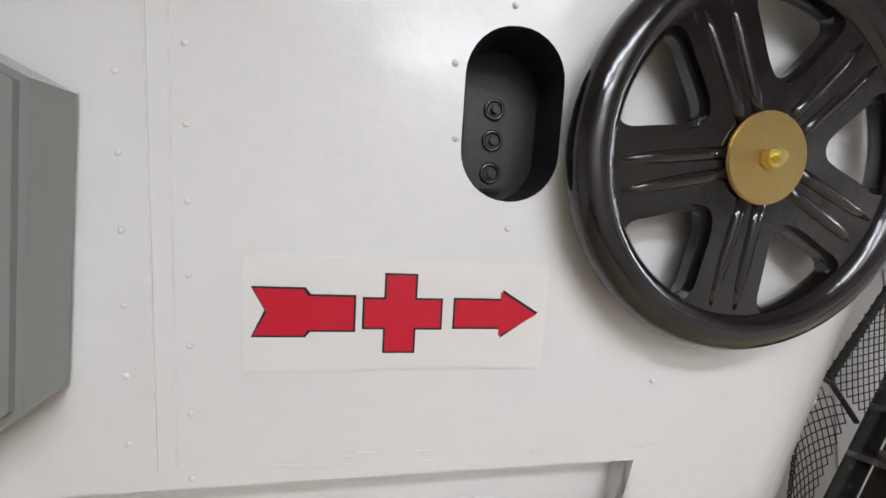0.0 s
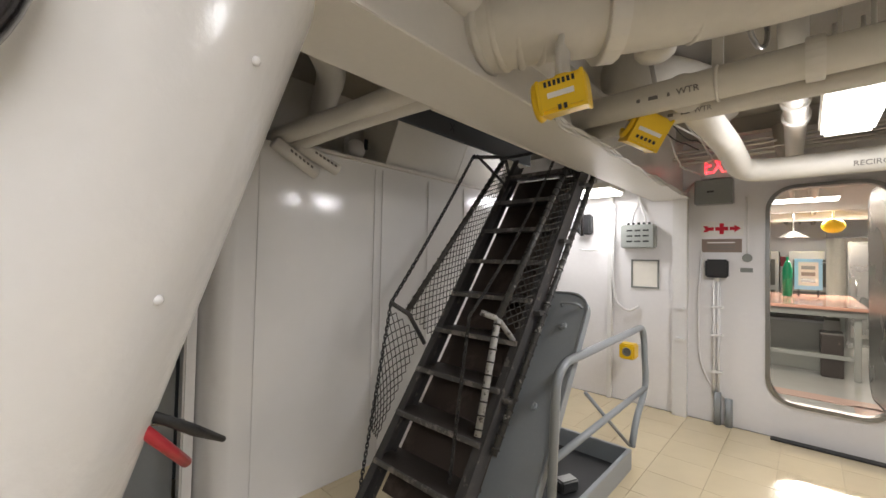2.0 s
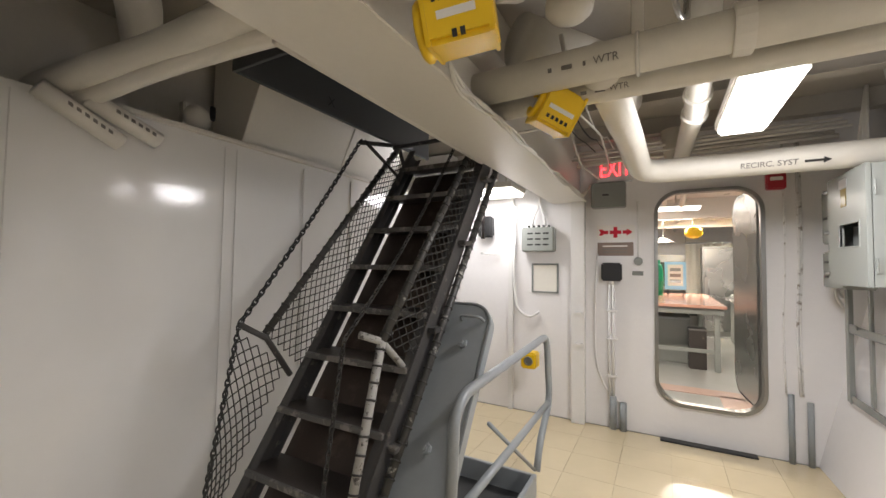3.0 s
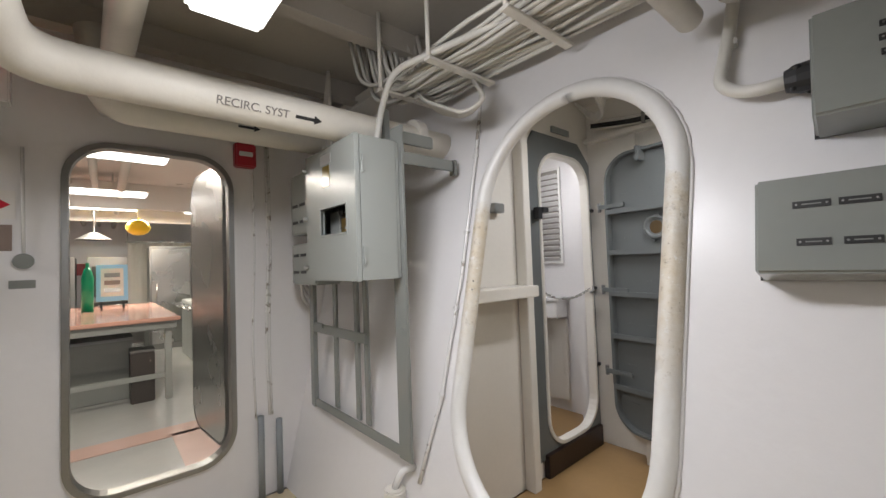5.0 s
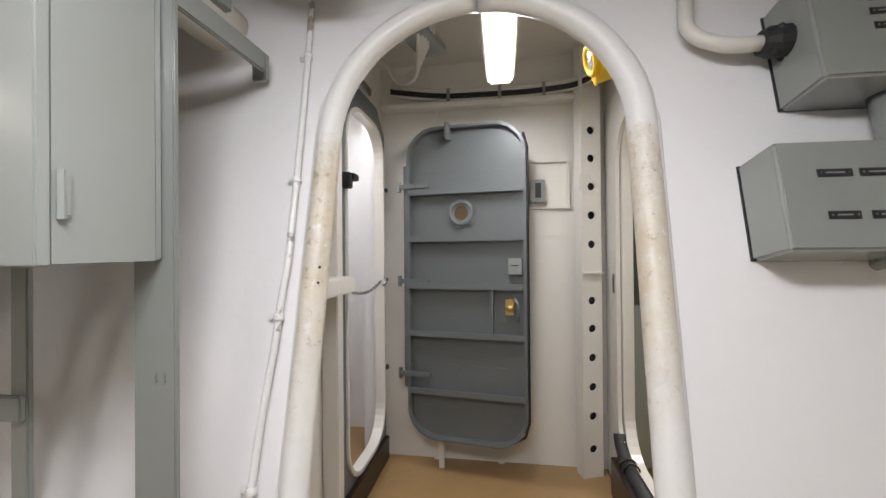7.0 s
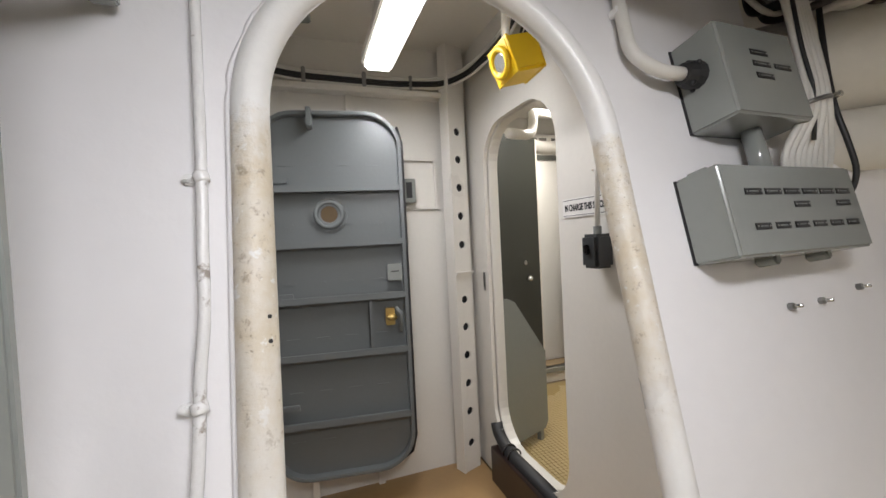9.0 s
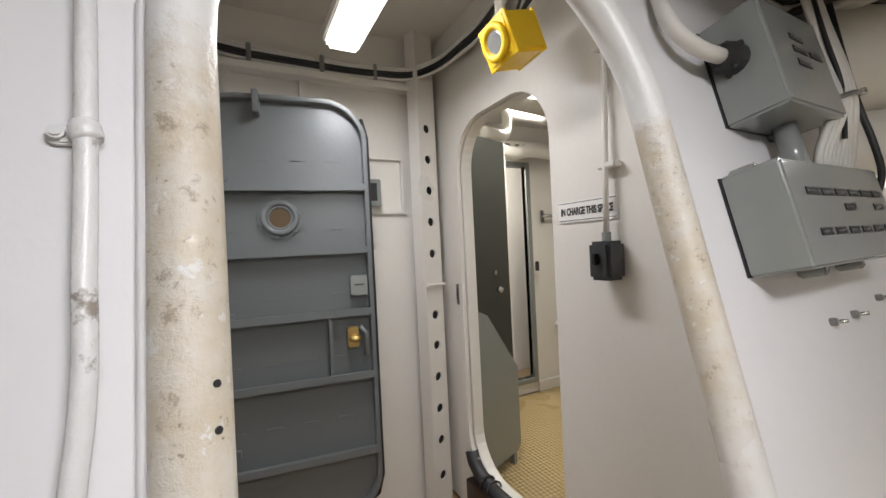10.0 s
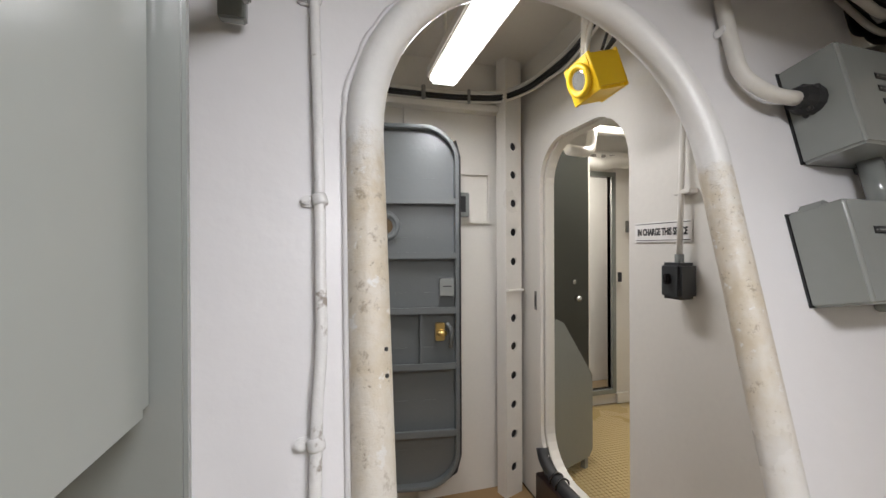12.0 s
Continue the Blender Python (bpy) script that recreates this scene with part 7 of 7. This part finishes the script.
for k in range(3):
    z = 0.25 + 0.16 * k
    part("shelf_bar", block(8.1, 8.2, -1.75, -1.02, z, z + 0.03, 0.004), DARK_DOOR, co)
for x, y, w_, h_, c in ((7.30, -0.32, 0.14, 0.50, TREAD), (7.6, 1.15, 0.14, 0.66, GREY), (7.25, 0.55, 0.10, 0.34, MATT_BLACK)):
    kb = thing("stowed_box", (x, y, 0), "box stowed under the mess table", "box", "boxes under the table")
    part("body", block(x - w_, x + w_, y - w_ * 0.7, y + w_ * 0.7, 0.0, h_, 0.008), c, kb)
    part("lid", block(x - w_ - 0.006, x + w_ + 0.006, y - w_ * 0.7 - 0.006, y + w_ * 0.7 + 0.006, h_, h_ + 0.02, 0.004), DULL_STEEL, kb)
curtain = thing("curtain", (11.2, -1.0, 0.4), "cream curtain hanging in folds in the mess", "curtain")
bm = bmesh.new()
rows_ = []
for z in (0.35, 1.85):
    rows_.append([bm.verts.new((11.2 + 0.05 * math.sin(k * 1.15), -1.75 + 0.028 * k, z)) for k in range(50)])
for k in range(49):
    bm.faces.new((rows_[0][k], rows_[0][k + 1], rows_[1][k + 1], rows_[1][k]))
bmesh.ops.solidify(bm, geom=list(bm.faces), thickness=0.006)
part("cloth", bm, LAGGING, curtain, smooth=True)
part("rail", sweep([(11.2, -1.80, 1.87), (11.2, -0.35, 1.87)], 0.014, seg=8), STEEL, curtain, smooth=True)
for y in (-1.78, -0.38):
    part("hanger", sweep([(11.2, y, 1.87), (11.2, y, 2.425)], 0.010, seg=8), STEEL, curtain, smooth=True)
for y in (0.75, -0.25):
    dk = thing("steel_oven", (11.9, y, 0), "dark steel galley oven against the far bulkhead", "oven", "ovens in the mess")
    part("body", block(11.6, 12.3, y - 0.42, y + 0.42, 0.0, 1.62, 0.012), DULL_STEEL, dk)
    for z0, z1 in ((0.25, 0.80), (0.90, 1.45)):
        part("oven_door", block(11.575, 11.6, y - 0.36, y + 0.36, z0, z1, 0.006), DARK_DOOR, dk)
        part("handle", sweep([(11.55, y - 0.28, z1 - 0.06), (11.55, y + 0.28, z1 - 0.06)], 0.012, seg=8), STEEL, dk, smooth=True)
for x, y, sx, sz, c in ((12.3, 1.6, 0.5, 0.5, PAPER), (12.3, 0.27, 0.14, 0.22, RED_BOX), (12.3, -1.1, 0.5, 0.3, PAPER)):
    nb = thing("wall_notice", (12.39, y, 1.3), "framed notice on the far mess bulkhead", "notice frame", "notices in the mess")
    part("sheet", block(12.38, 12.398, y - sx / 2, y + sx / 2, 1.3, 1.3 + sz, 0.003), c, nb)
od = thing("polished_door", (4.7, -0.62, 0.3), "polished steel watertight door swung open into the mess", "door")
M_OD = axes((4.665, -0.530, 0), (0.95, 0.085, 0), Z)
part("leaf", plate(rounded(0.0, 0.66, 0.27, 1.92, 0.17), [], 0.012, M_OD), STEEL, od)
part("rim", plate(rounded(-0.006, 0.666, 0.264, 1.926, 0.176), [rounded(0.02, 0.64, 0.29, 1.90, 0.15)], 0.05, M_OD, bevel=0.004), DULL_STEEL, od)
part("grab_bar", sweep(bend([M_OD @ Vector(p) for p in ((0.10, 1.70, 0.01), (0.10, 1.70, 0.07), (0.10, 1.20, 0.07), (0.10, 1.20, 0.01))], 0.03), 0.012, seg=10), STEEL, od, smooth=True)
part("lever", sweep([M_OD @ Vector((0.08, 1.08, 0.05)), M_OD @ Vector((0.30, 1.08, 0.06))], 0.014, seg=8), STEEL, od, smooth=True)
ov = thing("mess_beam", (5.6, 0.4, 2.3), "cream overhead beam and pipes in the mess", "beam")
part("beam", block(8.35, 8.43, -3.0, 3.0, 2.10, 2.42, 0.004), CREAM, ov)
part("beam", block(10.0, 10.08, -3.0, 3.0, 2.10, 2.42, 0.004), CREAM, ov)
for k in range(4):
    part("pipe", sweep([(4.7, 0.5 - 0.22 * k, 2.30 - 0.02 * k), (12.3, 0.45 - 0.22 * k, 2.30 - 0.02 * k)], 0.03 + 0.008 * (k % 2), seg=10), LAGGING, ov, smooth=True)

# ---------------------------------------------------------------- floor tiles
lobby = bpy.data.objects["floor"]
TILE = 0.305
base = bmesh.new()
block(-TILE / 2 + 0.001, TILE / 2 - 0.001, -TILE / 2 + 0.001, TILE / 2 - 0.001, -0.004, 0.0, 0.0006, bm=base, seg=1)
tile_mesh = bpy.data.meshes.new("tile")
base.to_mesh(tile_mesh)
base.free()
tile_mesh.materials.append(FLOOR_TILE)
for i in range(12):
    for j in range(11):
        x, y = 4.555 - TILE * (i + 0.5), -1.18 + TILE * (j + 0.5)
        t = new("tile", tile_mesh)
        t.location = (x, y, 0)
        t.parent = lobby

# mosaic of the washroom, beyond counting
P_, S_ = 0.026, 0.0113
verts, faces = [], []
for i in range(95):
    for j in range(86):
        x, y = -0.25 + P_ * i, -3.46 + P_ * j
        if x > 2.2 or y > -1.65:
            continue
        k = len(verts)
        for dz, s in ((-0.006, S_), (0.0, S_ - 0.001)):
            verts += [(x - s, y - s, dz), (x + s, y - s, dz), (x + s, y + s, dz), (x - s, y + s, dz)]
        faces += [(k + 4, k + 5, k + 6, k + 7)] + [(k + a, k + (a + 1) % 4, k + 4 + (a + 1) % 4, k + 4 + a) for a in range(4)]
me = bpy.data.meshes.new("mosaic")
me.from_pydata(verts, [], faces)
me.materials.append(MOSAIC)
mo = new("mosaic", me)
mo.parent = bpy.data.objects["floor_washroom"]
tagged(mo, kind="stuff")
